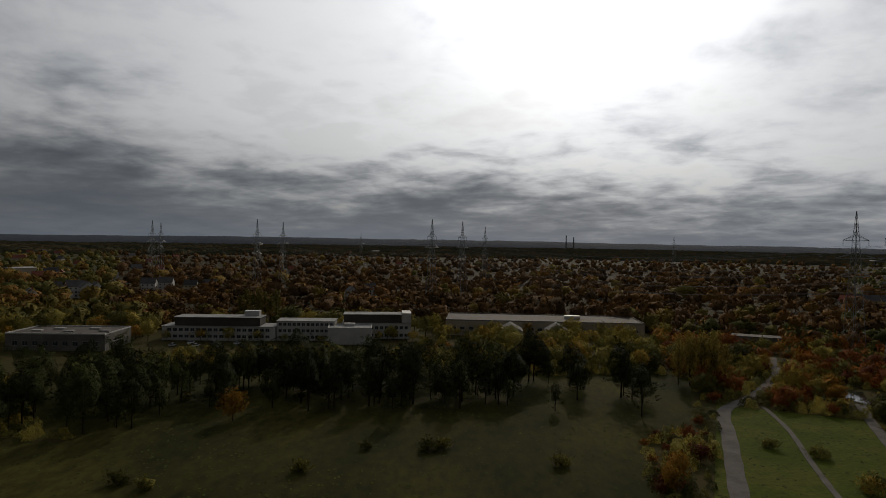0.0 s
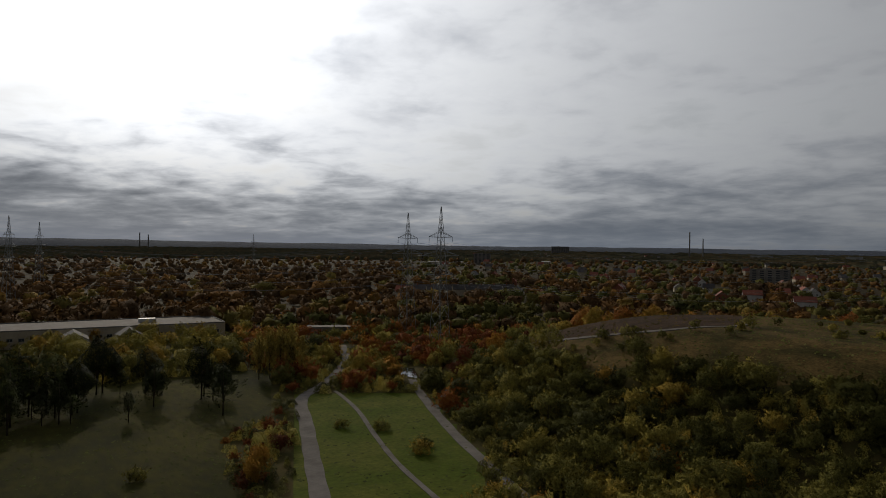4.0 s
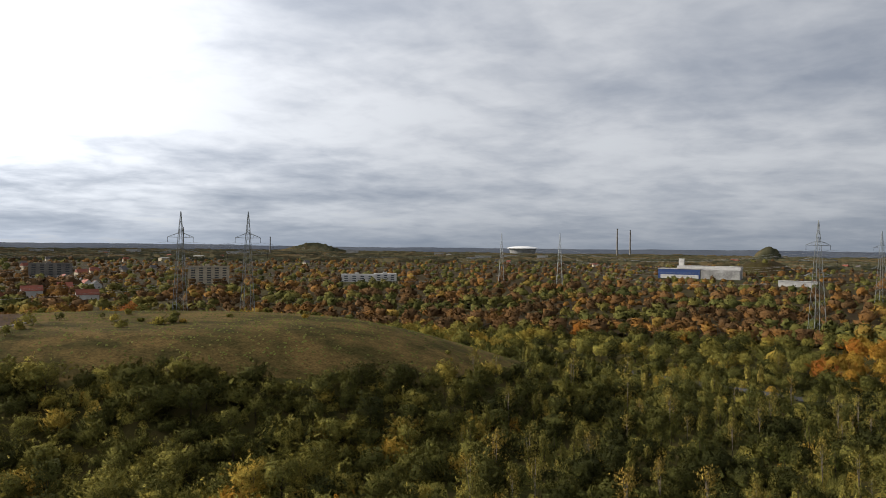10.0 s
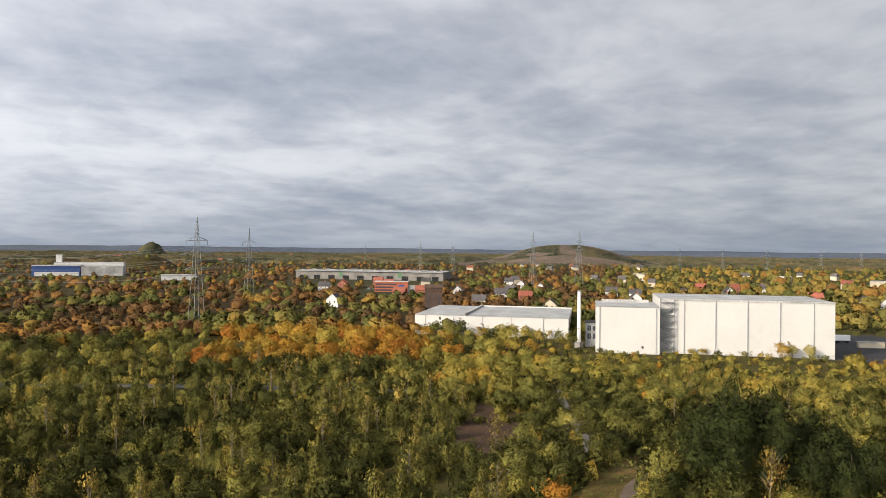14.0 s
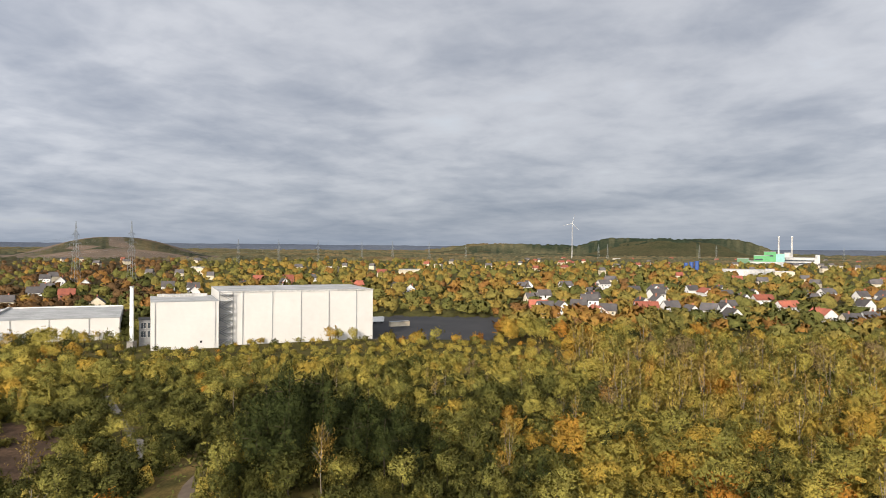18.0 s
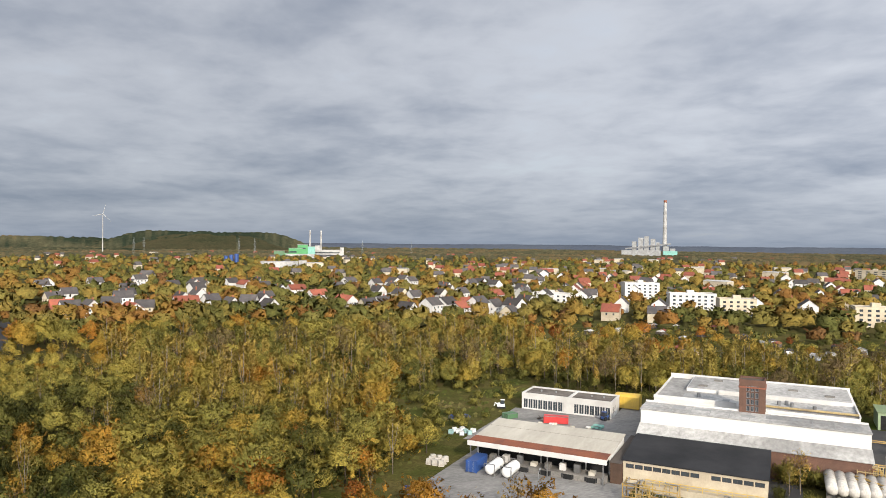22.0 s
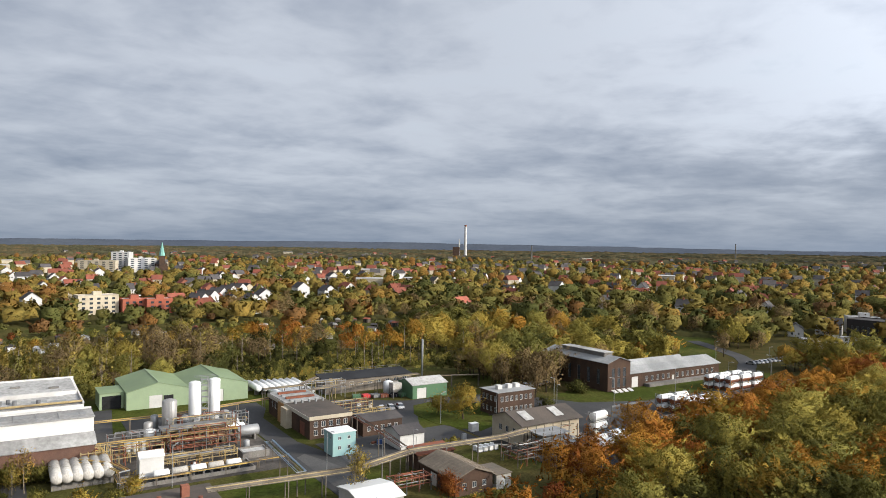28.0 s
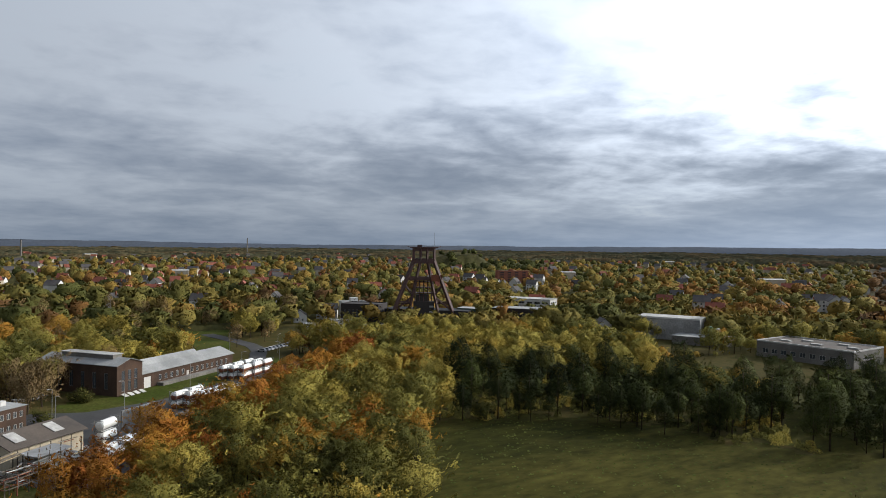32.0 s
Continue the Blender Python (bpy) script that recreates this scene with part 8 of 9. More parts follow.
# kind: height, crown middle, crown radii, boughs, how steeply boughs climb, trunk radius, trunk reach
SHAPES = {
    "broad": (10.0, 5.6, (3.9, 3.9, 4.4), 34, 0.75, 0.20, 0.62),
    "birch": (14.0, 8.2, (2.5, 2.5, 5.7), 34, 1.5, 0.12, 0.95),
    "poplar": (14.0, 7.2, (1.9, 1.9, 6.6), 34, 2.4, 0.18, 0.8),
    "pine": (16.0, 8.2, (4.8, 4.8, 6.9), 44, 0.30, 0.22, 0.92),
    "thicket": (6.0, 2.9, (2.9, 2.9, 3.0), 26, 3.0, 0.07, 0.5),
    "shrub": (3.0, 1.15, (1.9, 1.9, 1.5), 16, 2.0, 0.05, 0.4),
    "bare": (11.0, 6.2, (3.6, 3.6, 5.0), 40, 1.3, 0.18, 0.8),
}


def leaf_cloud(seed, kind, count, size, core=None, fill=0.72):
    """Leafy sprays along the outer ends of boughs: corners (4 * count, 3) and their soft normals."""
    g = np.random.default_rng(seed)
    _, mid, rad, boughs, climb, _, _ = SHAPES[kind]
    boughs = min(boughs, max(6, count // 3))
    rad = np.array(rad)
    u = g.normal(size=(boughs, 3))
    u[:, 2] = np.where(u[:, 2] < (-1.2 if kind == "pine" else -0.6), -u[:, 2], u[:, 2])
    u /= np.linalg.norm(u, axis=1)[:, None]
    tip = u * rad * (0.62 + 0.40 * g.random((boughs, 1)))
    if kind == "pine":
        tip[:, 0:2] *= np.clip(1.2 - 0.038 * (tip[:, 2:3] + 5.0), 0.4, 1.15)
    out = np.hypot(tip[:, 0], tip[:, 1])
    foot = np.zeros((boughs, 3))
    foot[:, 2] = np.maximum(tip[:, 2] - climb * out, -mid * 0.96)
    pick = g.integers(0, boughs, count)
    along = 1.0 - 0.62 * g.random((count, 1)) ** 1.4
    p = foot[pick] + (tip - foot)[pick] * along
    loose = rad.min() * (0.13 + 0.17 * along) * {"pine": 0.9, "birch": 0.8}.get(kind, 1.0)
    p += g.normal(size=(count, 3)) * loose * np.array([1.0, 1.0, 0.8 if kind != "pine" else 0.45])
    way = (tip - foot)[pick]
    way /= np.linalg.norm(way, axis=1)[:, None] + 1e-9
    way = way * 0.8 + g.normal(size=(count, 3)) * 0.42
    way[:, 2] += 0.25
    way /= np.linalg.norm(way, axis=1)[:, None]
    side = np.cross(way, g.normal(size=(count, 3)))
    side /= np.linalg.norm(side, axis=1)[:, None]
    h = size * 0.5 * (0.6 + 0.8 * g.random((count, 1)))
    long, wide = way * h * 1.45, side * h * (0.62 + 0.3 * g.random((count, 1)))
    quad = np.stack([p - long * 0.9 - wide * 0.7, p - long * 0.7 + wide * 0.8, p + long + wide * 0.55, p + long * 0.85 - wide * 0.6], 1)
    quad[..., 2] += mid
    radial = (p - np.array([0, 0, -rad[2] * 0.45])) / rad
    radial /= np.linalg.norm(radial, axis=1)[:, None] + 1e-9
    knot = p - (foot + (tip - foot) * 0.72)[pick]
    knot /= np.linalg.norm(knot, axis=1)[:, None] + 1e-9
    soft = radial * 0.75 + knot * 0.4 + g.normal(size=(count, 3)) * 0.24 + np.array([0, 0, 0.25])
    soft /= np.linalg.norm(soft, axis=1)[:, None]
    q, nq = quad.reshape(-1, 3), np.repeat(soft, 4, axis=0)
    if core:
        # the dense inside of the crown: an uneven shell behind the sprays
        rows, cols = core
        lat = np.linspace(-0.75, 1.45, rows + 1)[:, None]
        lon = (np.arange(cols) * 2 * math.pi / cols)[None, :]
        ball = np.stack([np.cos(lat) * np.cos(lon), np.cos(lat) * np.sin(lon), np.sin(lat) + 0 * lon], -1)
        lumps = g.normal(size=(7, 3)) * 2.8
        swell = 1.0 + 0.13 * np.sin(ball @ lumps.T + g.random(7) * 6.28).sum(-1, keepdims=True) + 0.15 * g.normal(size=(rows + 1, cols, 1))
        grid = ball * rad * swell * fill
        if kind == "pine":
            grid[..., 0:2] *= np.clip(1.2 - 0.038 * (grid[..., 2:3] + 5.0), 0.4, 1.15)
        nrm = ball / rad
        nrm[..., 2] += 0.1
        nrm /= np.linalg.norm(nrm, axis=-1, keepdims=True)
        grid[..., 2] += mid
        nxt = np.roll(np.arange(cols), -1)
        v = np.stack([grid[:-1], grid[:-1][:, nxt], grid[1:][:, nxt], grid[1:]], 2)
        w = np.stack([nrm[:-1], nrm[:-1][:, nxt], nrm[1:][:, nxt], nrm[1:]], 2)
        q, nq = np.concatenate([v.reshape(-1, 3), q]), np.concatenate([w.reshape(-1, 3), nq])
    return q, nq


def trunk_geo(seed, kind, limbs):
    g = random.Random(seed)
    tall, _, rad, _, _, r, reach = SHAPES[kind]
    geo = Geo()
    top = tall * reach
    bend = [Vector((g.uniform(-0.25, 0.25), g.uniform(-0.25, 0.25), 0)) for _ in range(4)]
    bend[0] = Vector((0, 0, 0))
    for i in range(3):
        geo.rod(bend[i] + Vector((0, 0, top * i / 3 - (0.3 if i == 0 else 0))), bend[i + 1] + Vector((0, 0, top * (i + 1) / 3)), r * (1 - i * 0.28), 6, r * (0.72 - i * 0.28) + 0.02)
    for i in range(limbs):
        a = i * 2.4 + g.uniform(-0.5, 0.5)
        z = top * g.uniform(0.42, 0.92)
        out = g.uniform(0.5, 0.85)
        if kind in ("thicket", "shrub"):
            z = 0.1
        lift = min(rad[0] * out * SHAPES[kind][4], tall * 0.6) if kind != "pine" else 0.4
        geo.rod((0, 0, z), (math.cos(a) * rad[0] * out, math.sin(a) * rad[1] * out, min(z + lift, tall * 0.97)), r * 0.45, 4, 0.03)
    return geo


def tint_mesh(name, verts, faces, tints, material, normals=None):
    me = bpy.data.meshes.new(name)
    n, m = len(verts), len(faces)
    me.vertices.add(n)
    me.vertices.foreach_set("co", np.asarray(verts, np.float32).ravel())
    me.loops.add(faces.size)
    me.loops.foreach_set("vertex_index", faces.astype(np.int32).ravel())
    me.polygons.add(m)
    me.polygons.foreach_set("loop_start", np.arange(0, faces.size, 4, dtype=np.int32))
    me.attributes.new("tint", "FLOAT", "POINT").data.foreach_set("value", np.asarray(tints, np.float32))
    me.materials.append(material)
    me.update(calc_edges=True)
    if normals is not None:
        # leaf sprays take the soft outward normal of their crown
        me.attributes.new("custom_normal", "FLOAT_VECTOR", "POINT").data.foreach_set("vector", np.asarray(normals, np.float32).ravel())
        me.polygons.foreach_set("use_smooth", np.ones(m, bool))
    return me


def quads(n):
    return np.arange(4 * n).reshape(n, 4)


def wood_mix(x, y):
    """For each place: chance of a tree, its kind (index), height, tint."""
    d = np.hypot(x, y)
    b = np.degrees(np.arctan2(x, y)) % 360.0
    bs = (b + 180.0) % 360.0 - 180.0
    z = zone(x, y)
    a, v = x * UX + y * UY, -x * UY + y * UX
    patch = np.sin(x * 0.021 + 0.5) * np.sin(y * 0.017 + 1.0) + 0.6 * np.sin(x * 0.047 + y * 0.039)
    n = len(x)
    chance = np.full(n, 0.9)
    kind = np.zeros(n, int)
    tall = np.full(n, 9.5) + 1.6 * patch
    tint = 0.40 + 0.07 * patch
    spread = np.full(n, 0.13)
    r = rng.random(n)

    def put(mask, c=None, k=None, h=None, t=None, s=None):
        if c is not None:
            chance[mask] = c
        if k is not None:
            kind[mask] = k
        if h is not None:
            tall[mask] = h
        if t is not None:
            tint[mask] = t + 0.06 * patch[mask]
        if s is not None:
            spread[mask] = s

    # beyond 450 m the woods turn browner on the sunward side and mix with houses on the other
    put((d > 300) & (np.abs(bs) < 60), t=0.82, s=0.11)
    put((d > 300) & (np.abs(bs) < 60) & (r > 0.88), t=0.56)
    turn = bs + 12.0 * patch + 30.0 * (r - 0.5)
    put((d > 230) & (bs > 60) & (bs < 140), t=0.24, s=0.13, h=8.0)
    put((d > 230) & (bs > 40) & (turn <= 84) & (bs < 108), t=0.54, s=0.11)
    brown = (d > 380) & (bs > 30) & (bs < 150)
    stand = np.sin(x * 0.033 + 2.0 * np.sin(y * 0.011)) * np.sin(y * 0.029 + 1.4) + 0.5 * (r - 0.5)
    put(brown, t=0.84, s=0.08)
    put(brown & (stand < -0.15), t=0.24, s=0.06)
    put(brown & (stand > 0.45), t=0.70, s=0.06)
    put(brown & (r > 0.95), t=0.54, s=0.05)
    town = (d > 400) & (b > 175) & (b < 335)
    put(town, c=0.9, h=10.5, t=0.41, s=0.05)
    put(town & (stand > 0.30), t=0.56)
    put(town & (stand < -0.30), t=0.22)
    put(town & (r > 0.93), t=0.68)
    # sunward side
    put((bs > -40) & (bs < 20) & (d >= 240) & (d < 400), c=0.8, h=8.5, t=0.38)
    put((bs > 17) & (bs < 45) & (d > 120) & (d < 420), c=1.1, k=5, h=6.5, t=0.28)
    put((bs > 17) & (bs < 45) & (d > 120) & (d < 420) & (r < 0.45), t=0.80, s=0.10)
    put((bs > 14.5) & (bs < 22.5) & (d > 84) & (d < 235), c=0.7, k=5, h=3.6, t=0.92, s=0.10)
    # heap flank, thicket and young wood
    put((bs > 36) & (bs < 100) & (d < 260), c=1.6, k=5, h=6.0, t=0.22, s=0.08)
    put((bs > 36) & (bs < 100) & (d < 260) & (r < 0.12), t=0.48)
    put((bs > 36) & (bs < 100) & (d < 235) & (r > 0.75), k=0, h=8.0)
    put((bs > 92) & (bs < 150) & (d < 290), c=1.3, k=5, h=5.8, t=np.where(b > 130, 0.15, 0.12)[(bs > 92) & (bs < 150) & (d < 290)], s=0.09)
    mixed = (bs > 88) & (bs < 150) & (d < 290) & (r > 0.6)
    put(mixed, k=2, h=7.6, t=0.15)
    put((bs > 88) & (bs < 150) & (d < 290) & (r > 0.88), k=1, h=9.5, t=0.32)
    put((bs + 3.0 * patch > 118) & (bs < 134.5) & (d > 285) & (d < 400), c=0.97, h=8.5, t=0.60, s=0.06)
    put((b > 134.5) & (b < 153) & (d > 235) & (d < 330), c=0.95, k=0, h=7.2, t=0.35)
    # birch wood behind the coal yard and towards the works
    birch = (b > 153) & (b < 262) & (d > 110) & (d < 330)
    put(birch, c=1.5, k=5, h=6.5, t=0.38, s=0.06)
    put(birch & (r < 0.10), t=0.20)
    put(birch & (r > 0.16), k=0, h=9.0, t=0.40)
    put(birch & (r > 0.36), k=0, h=9.0, t=0.34)
    put(birch & (r > 0.46), k=1, h=14.0, t=0.43)
    put(birch & (r > 0.78), k=2, h=12.0, t=0.42)
    put(birch & (r > 0.95), k=6, h=12.0, t=0.5)
    put(birch & (r > 0.98), k=0, h=8.0, t=0.62)
    put(birch & (r > 0.80) & (stand > 0.2), t=0.20)
    put((b > 247) & (b < 266) & (d > 226) & (d < 340), k=0, h=9.5, t=0.11)
    put((b > 247) & (b < 266) & (d > 226) & (d < 340) & (r > 0.5), k=1, h=13.0, t=0.22)
    put((b > 236) & (b < 268) & (d > 226) & (d < 340) & (r > 0.80), k=6, h=13.0, t=0.2)
    low = (b > 140) & (b < 184) & (d < 225)
    put(low, c=1.4, k=5, h=5.2, t=0.20, s=0.07)
    put(low & (r > 0.45), k=0, h=6.6, t=0.27)
    put(low & (r > 0.92), k=1, h=9.0, t=0.42)
    put(low & (r > 0.97), k=0, h=6.0, t=0.60)
    put((b > 150) & (b < 181) & (d > 225) & (d < 335), h=5.6)
    put((b > 143) & (b < 176) & (d > 272) & (d < 345), c=1.2, k=5, h=3.4, t=0.36)
    # rounder trees of every autumn colour at the near edge of the birch wood
    fore = (b > 181) & (b < 226) & (d < 182) & ((v < 92) | (a < -74))
    put(fore, c=1.25, k=0, h=9.0, t=0.36, s=0.06)
    put(fore & (r > 0.30), t=0.40)
    put(fore & (r > 0.55), k=5, h=6.5, t=0.41)
    put(fore & (r > 0.80), k=1, h=11.5, t=0.38)
    put(fore & (r > 0.86), k=0, h=8.0, t=0.64)
    put(fore & (r < 0.10), k=0, h=8.5, t=0.12, s=0.06)
    put((b > 262) & (b < 300) & (d > 225) & (d < 420), c=0.8, k=0, h=11.0, t=0.36)
    # autumn wood beside the meadow
    rim = np.where(a > 88, 107.0 + 0.15 * (a - 92), 92 + 0.2 * (a - 75))
    rim = np.where(a > 150, 107.0 + 0.24 * (a - 134), rim)
    aut = (b > 268) & (b < 337) & (v < rim) & (d < 420)
    put(aut, c=1.05, k=0, h=11.0, t=0.31, s=0.06)
    put(aut & (r > 0.85), t=0.46)
    put(aut & (v > rim - 15) & (r > 0.12), t=0.70, s=0.05, h=10.0)
    put(aut & (r < 0.06), t=0.66, s=0.06)
    put((b > 302) & (b < 340) & (d > 215) & (d < 300), c=0.95, k=0, h=11.0, t=0.42, s=0.07)
    # pines edge the meadow
    put((bs > -56) & (bs < 16.2) & (d > 198) & (d < 243), c=np.where(patch > -0.8, 1.15, 0.3)[(bs > -56) & (bs < 16.2) & (d > 198) & (d < 243)], k=3, h=15.5, t=0.37, s=0.10)
    put((bs > -56) & (bs < -22) & (d > 186) & (d < 222), c=1.0, k=3, h=13.5, t=0.37, s=0.10)
    put((bs > -56) & (bs < 16.2) & (d > 190) & (d < 243) & (r < 0.25), k=5, h=4.5, t=0.18)
    put((b > 292) & (b < 313) & (d > 300) & (d < 415), c=1.2, h=9.0, t=0.42)
    put((b > 262) & (b < 300) & (d > 235) & (d < 640) & ~aut, h=12.0, t=0.24, s=0.09)
    put((b > 262) & (b < 300) & (d > 235) & (d < 640) & ~aut & (stand > 0.3), t=0.44)
    put((b > 262) & (b < 300) & (d > 235) & (d < 640) & ~aut & (r > 0.93), t=0.74)
    put((b > 246) & (b < 300) & (d > 235) & (d < 520) & ~aut & (r < 0.16), k=6, h=11.5, t=0.5)
    scrub = (a > 62) & (a < 165) & (v > 220) & (v < 266)
    put(scrub, c=0.9, k=5, h=3.0, t=0.10)
    put(scrub & (r > 0.86), k=1, h=13.0, t=0.26)
    put((bs > -40) & (bs < 2) & (d >= 243) & (d < 330), h=5.0)
    put((b > 302) & (b < 312) & (d > 1250) & (d < 1750), c=1.0, h=12.0, t=0.08)
    # bare spoil heaps far off
    for bb, dd, wide, deep, _, _ in HEAPS:
        if dd > 2000:
            put((np.abs((b - bb + 180) % 360 - 180) * d < wide * 57.3) & (np.abs(d - dd) < deep * 1.7), c=0.0)
    put(d < 84, c=1.0, k=5, h=5.5, t=0.28, s=0.08)
    # open ground
    put(((z == 1) | (z == 6) | (z == 7) | (z == 10)) & (kind != 3), c=0.0)
    put(z == 2, c=0.07, k=4, h=2.0, t=0.3)
    put((z == 2) & (patch + 0.5 * r > 0.70), c=0.5, k=5, h=3.4, t=0.24)
    put((z == 4) & (d > 1000), c=0.03)
    put((z == 2) & (b > 140), c=0.0)
    put(z == 9, c=0.02, k=4, h=1.2, t=0.2)
    put((z == 9) & (b > 100), c=0.30, k=4, h=2.4, t=0.34)
    put((z == 8) & (v > 150) & (a < 20) & (d < 1000), c=0.55, k=5, h=3.4, t=0.24)
    put((a > -72) & (a < 135) & (v > np.maximum(rim, 112.0)) & (v < 222), c=0.0)
    put((a > 0) & (a < 135) & (v > np.where(a > 88, rim, 98.0)) & (v <= 112), c=0.0)
    put((a >= 135) & (a < 262) & (v > rim) & (v < 182), c=0.0)
    put((a > -72) & (a < 30) & (v > 70) & (v <= 112), c=0.9, h=8.0, t=0.60, s=0.09)
    put((b > 214) & (b < 262) & (d > 300) & (d < 430), c=0.62, k=0, h=5.0, t=0.24)
    put((b > 214) & (b < 262) & (d > 300) & (d < 430) & (r > 0.80), c=0.9, h=9.0, t=0.62)
    put((b > 164.3) & (b < 176) & (d > 325) & (d < 352), c=0.8, h=6.0)
    return chance, kind, tall, np.clip(tint + rng.normal(size=n) * spread, 0.0, 0.98)


KINDS = ["broad", "birch", "poplar", "pine", "shrub", "thicket", "bare"]


def scatter():
    """Candidate places ring by ring, thinner in depth where one row hides the next."""
    xs, ys = [], []
    d = 16.0
    while d < 2000.0:
        side = 5.0 if d < 300 else (5.8 + 0.014 * (d - 300) if d < 600 else 9.6 + 0.0060 * (d - 600))
        deep = 5.2 if d < 300 else (7.0 + 0.062 * (d - 300) if d < 1500 else 105.0)
        n = int(2 * math.pi * d / side)
        ang = (np.arange(n) + rng.random(n) * 0.9) * (2 * math.pi / n)
        dd = d + (rng.random(n) - 0.5) * deep * 1.1
        xs.append(dd * np.sin(ang))
        ys.append(dd * np.cos(ang))
        d += deep
    x, y = np.concatenate(xs), np.concatenate(ys)
    chance, kind, tall, tint = wood_mix(x, y)
    ok = rng.random(len(x)) < chance * np.where(np.hypot(x, y) < 300, 0.64, 0.92)
    for cx, cy, hx, hy, an in FOOT:
        c, s = math.cos(an), math.sin(an)
        lx, ly = (x - cx) * c + (y - cy) * s, -(x - cx) * s + (y - cy) * c
        ok &= ~((np.abs(lx) < hx) & (np.abs(ly) < hy))
    for pts, half in ROADS:
        near = np.full(len(x), 1e9)
        for p in pts:
            near = np.minimum(near, np.hypot(x - p[0], y - p[1]))
        ok &= near > half + 2.0
    return x[ok], y[ok], kind[ok], tall[ok] * (0.55 + 0.75 * rng.random(ok.sum()) ** 1.3), tint[ok]


LABELS = {
    "broad": ("broadleaf_tree", "broadleaf tree in olive and yellow autumn leaf"),
    "birch": ("birch_tree", "slender birch with pale trunk and thin autumn leaves"),
    "poplar": ("poplar_tree", "narrow upright poplar with green-yellow leaves"),
    "pine": ("pine_tree", "dark green pine with a bare lower trunk"),
    "thicket": ("bush", "tall rounded bush with olive and yellow leaves"),
    "shrub": ("shrub", "low shrub with autumn leaves"),
    "bare": ("bare_tree", "half-bare brown tree with dense twigs"),
}
TINT_STEPS = [0.14, 0.30, 0.40, 0.50, 0.64, 0.82]
NEAR = {}


def near_tree(kind, step, shape):
    """The first tree of each look; later ones are copies."""
    key = (kind, step, shape)
    if key not in NEAR:
        name, label = LABELS[kind]
        if kind == "broad" and step >= 4:
            label = "broadleaf tree in glowing orange autumn leaf"
        t = thing(name, label, {"shrub": "shrub", "thicket": "bush"}.get(kind, "tree"), (0, 0, -500))
        part("trunk", trunk_geo(shape * 7 + 1, kind, 6), BIRCH_BARK if kind == "birch" else BARK, t)
        count = {"broad": 1100, "birch": 620, "poplar": 620, "pine": 1500, "shrub": 260, "thicket": 760, "bare": 900}[kind]
        q, nq = leaf_cloud(shape * 13 + 5, kind, count, {"birch": 0.5, "pine": 0.5, "shrub": 0.4, "thicket": 0.5}.get(kind, 0.56), None if kind == "birch" else (5, 9), {"thicket": 0.62, "poplar": 0.6}.get(kind, 0.72))
        count = len(q) // 4
        tints = np.full(len(q), TINT_STEPS[step]) + np.repeat(np.random.default_rng(shape).normal(size=count) * 0.04, 4)
        part("crown", tint_mesh("crown", q, quads(count), tints, {"pine": NEEDLES, "birch": WISPY, "poplar": WISPY, "bare": TWIGS}.get(kind, AUTUMN), nq), None, t)
        NEAR[key] = [t, False]
    return NEAR[key]


def plant(kind, x, y, tall, tint, spin=0.0, shape=0):
    step = int(np.argmin([abs(tint - s) for s in TINT_STEPS])) if kind != "pine" else 2
    slot = near_tree(kind, step, shape)
    s = tall / SHAPES[kind][0]
    m = pose(x, y, float(ground(x, y)) - 0.1, 0, 0, spin)
    if slot[1]:
        t = copy_thing(slot[0], m)
    else:
        t = slot[0]
        t.matrix_basis = m
        slot[1] = True
    broad = s * (1.0 + 0.2 * ((x * 7.3 + y * 3.1) % 1.0)) if kind not in ("poplar", "pine") else s
    t.scale = (broad, broad, s)
    return t


def leaves_of(kind, wood):
    if kind in ("pine", "bare"):
        return NEEDLES if kind == "pine" else TWIGS
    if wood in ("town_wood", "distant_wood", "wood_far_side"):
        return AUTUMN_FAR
    return WISPY if kind in ("birch", "poplar") else AUTUMN_MID


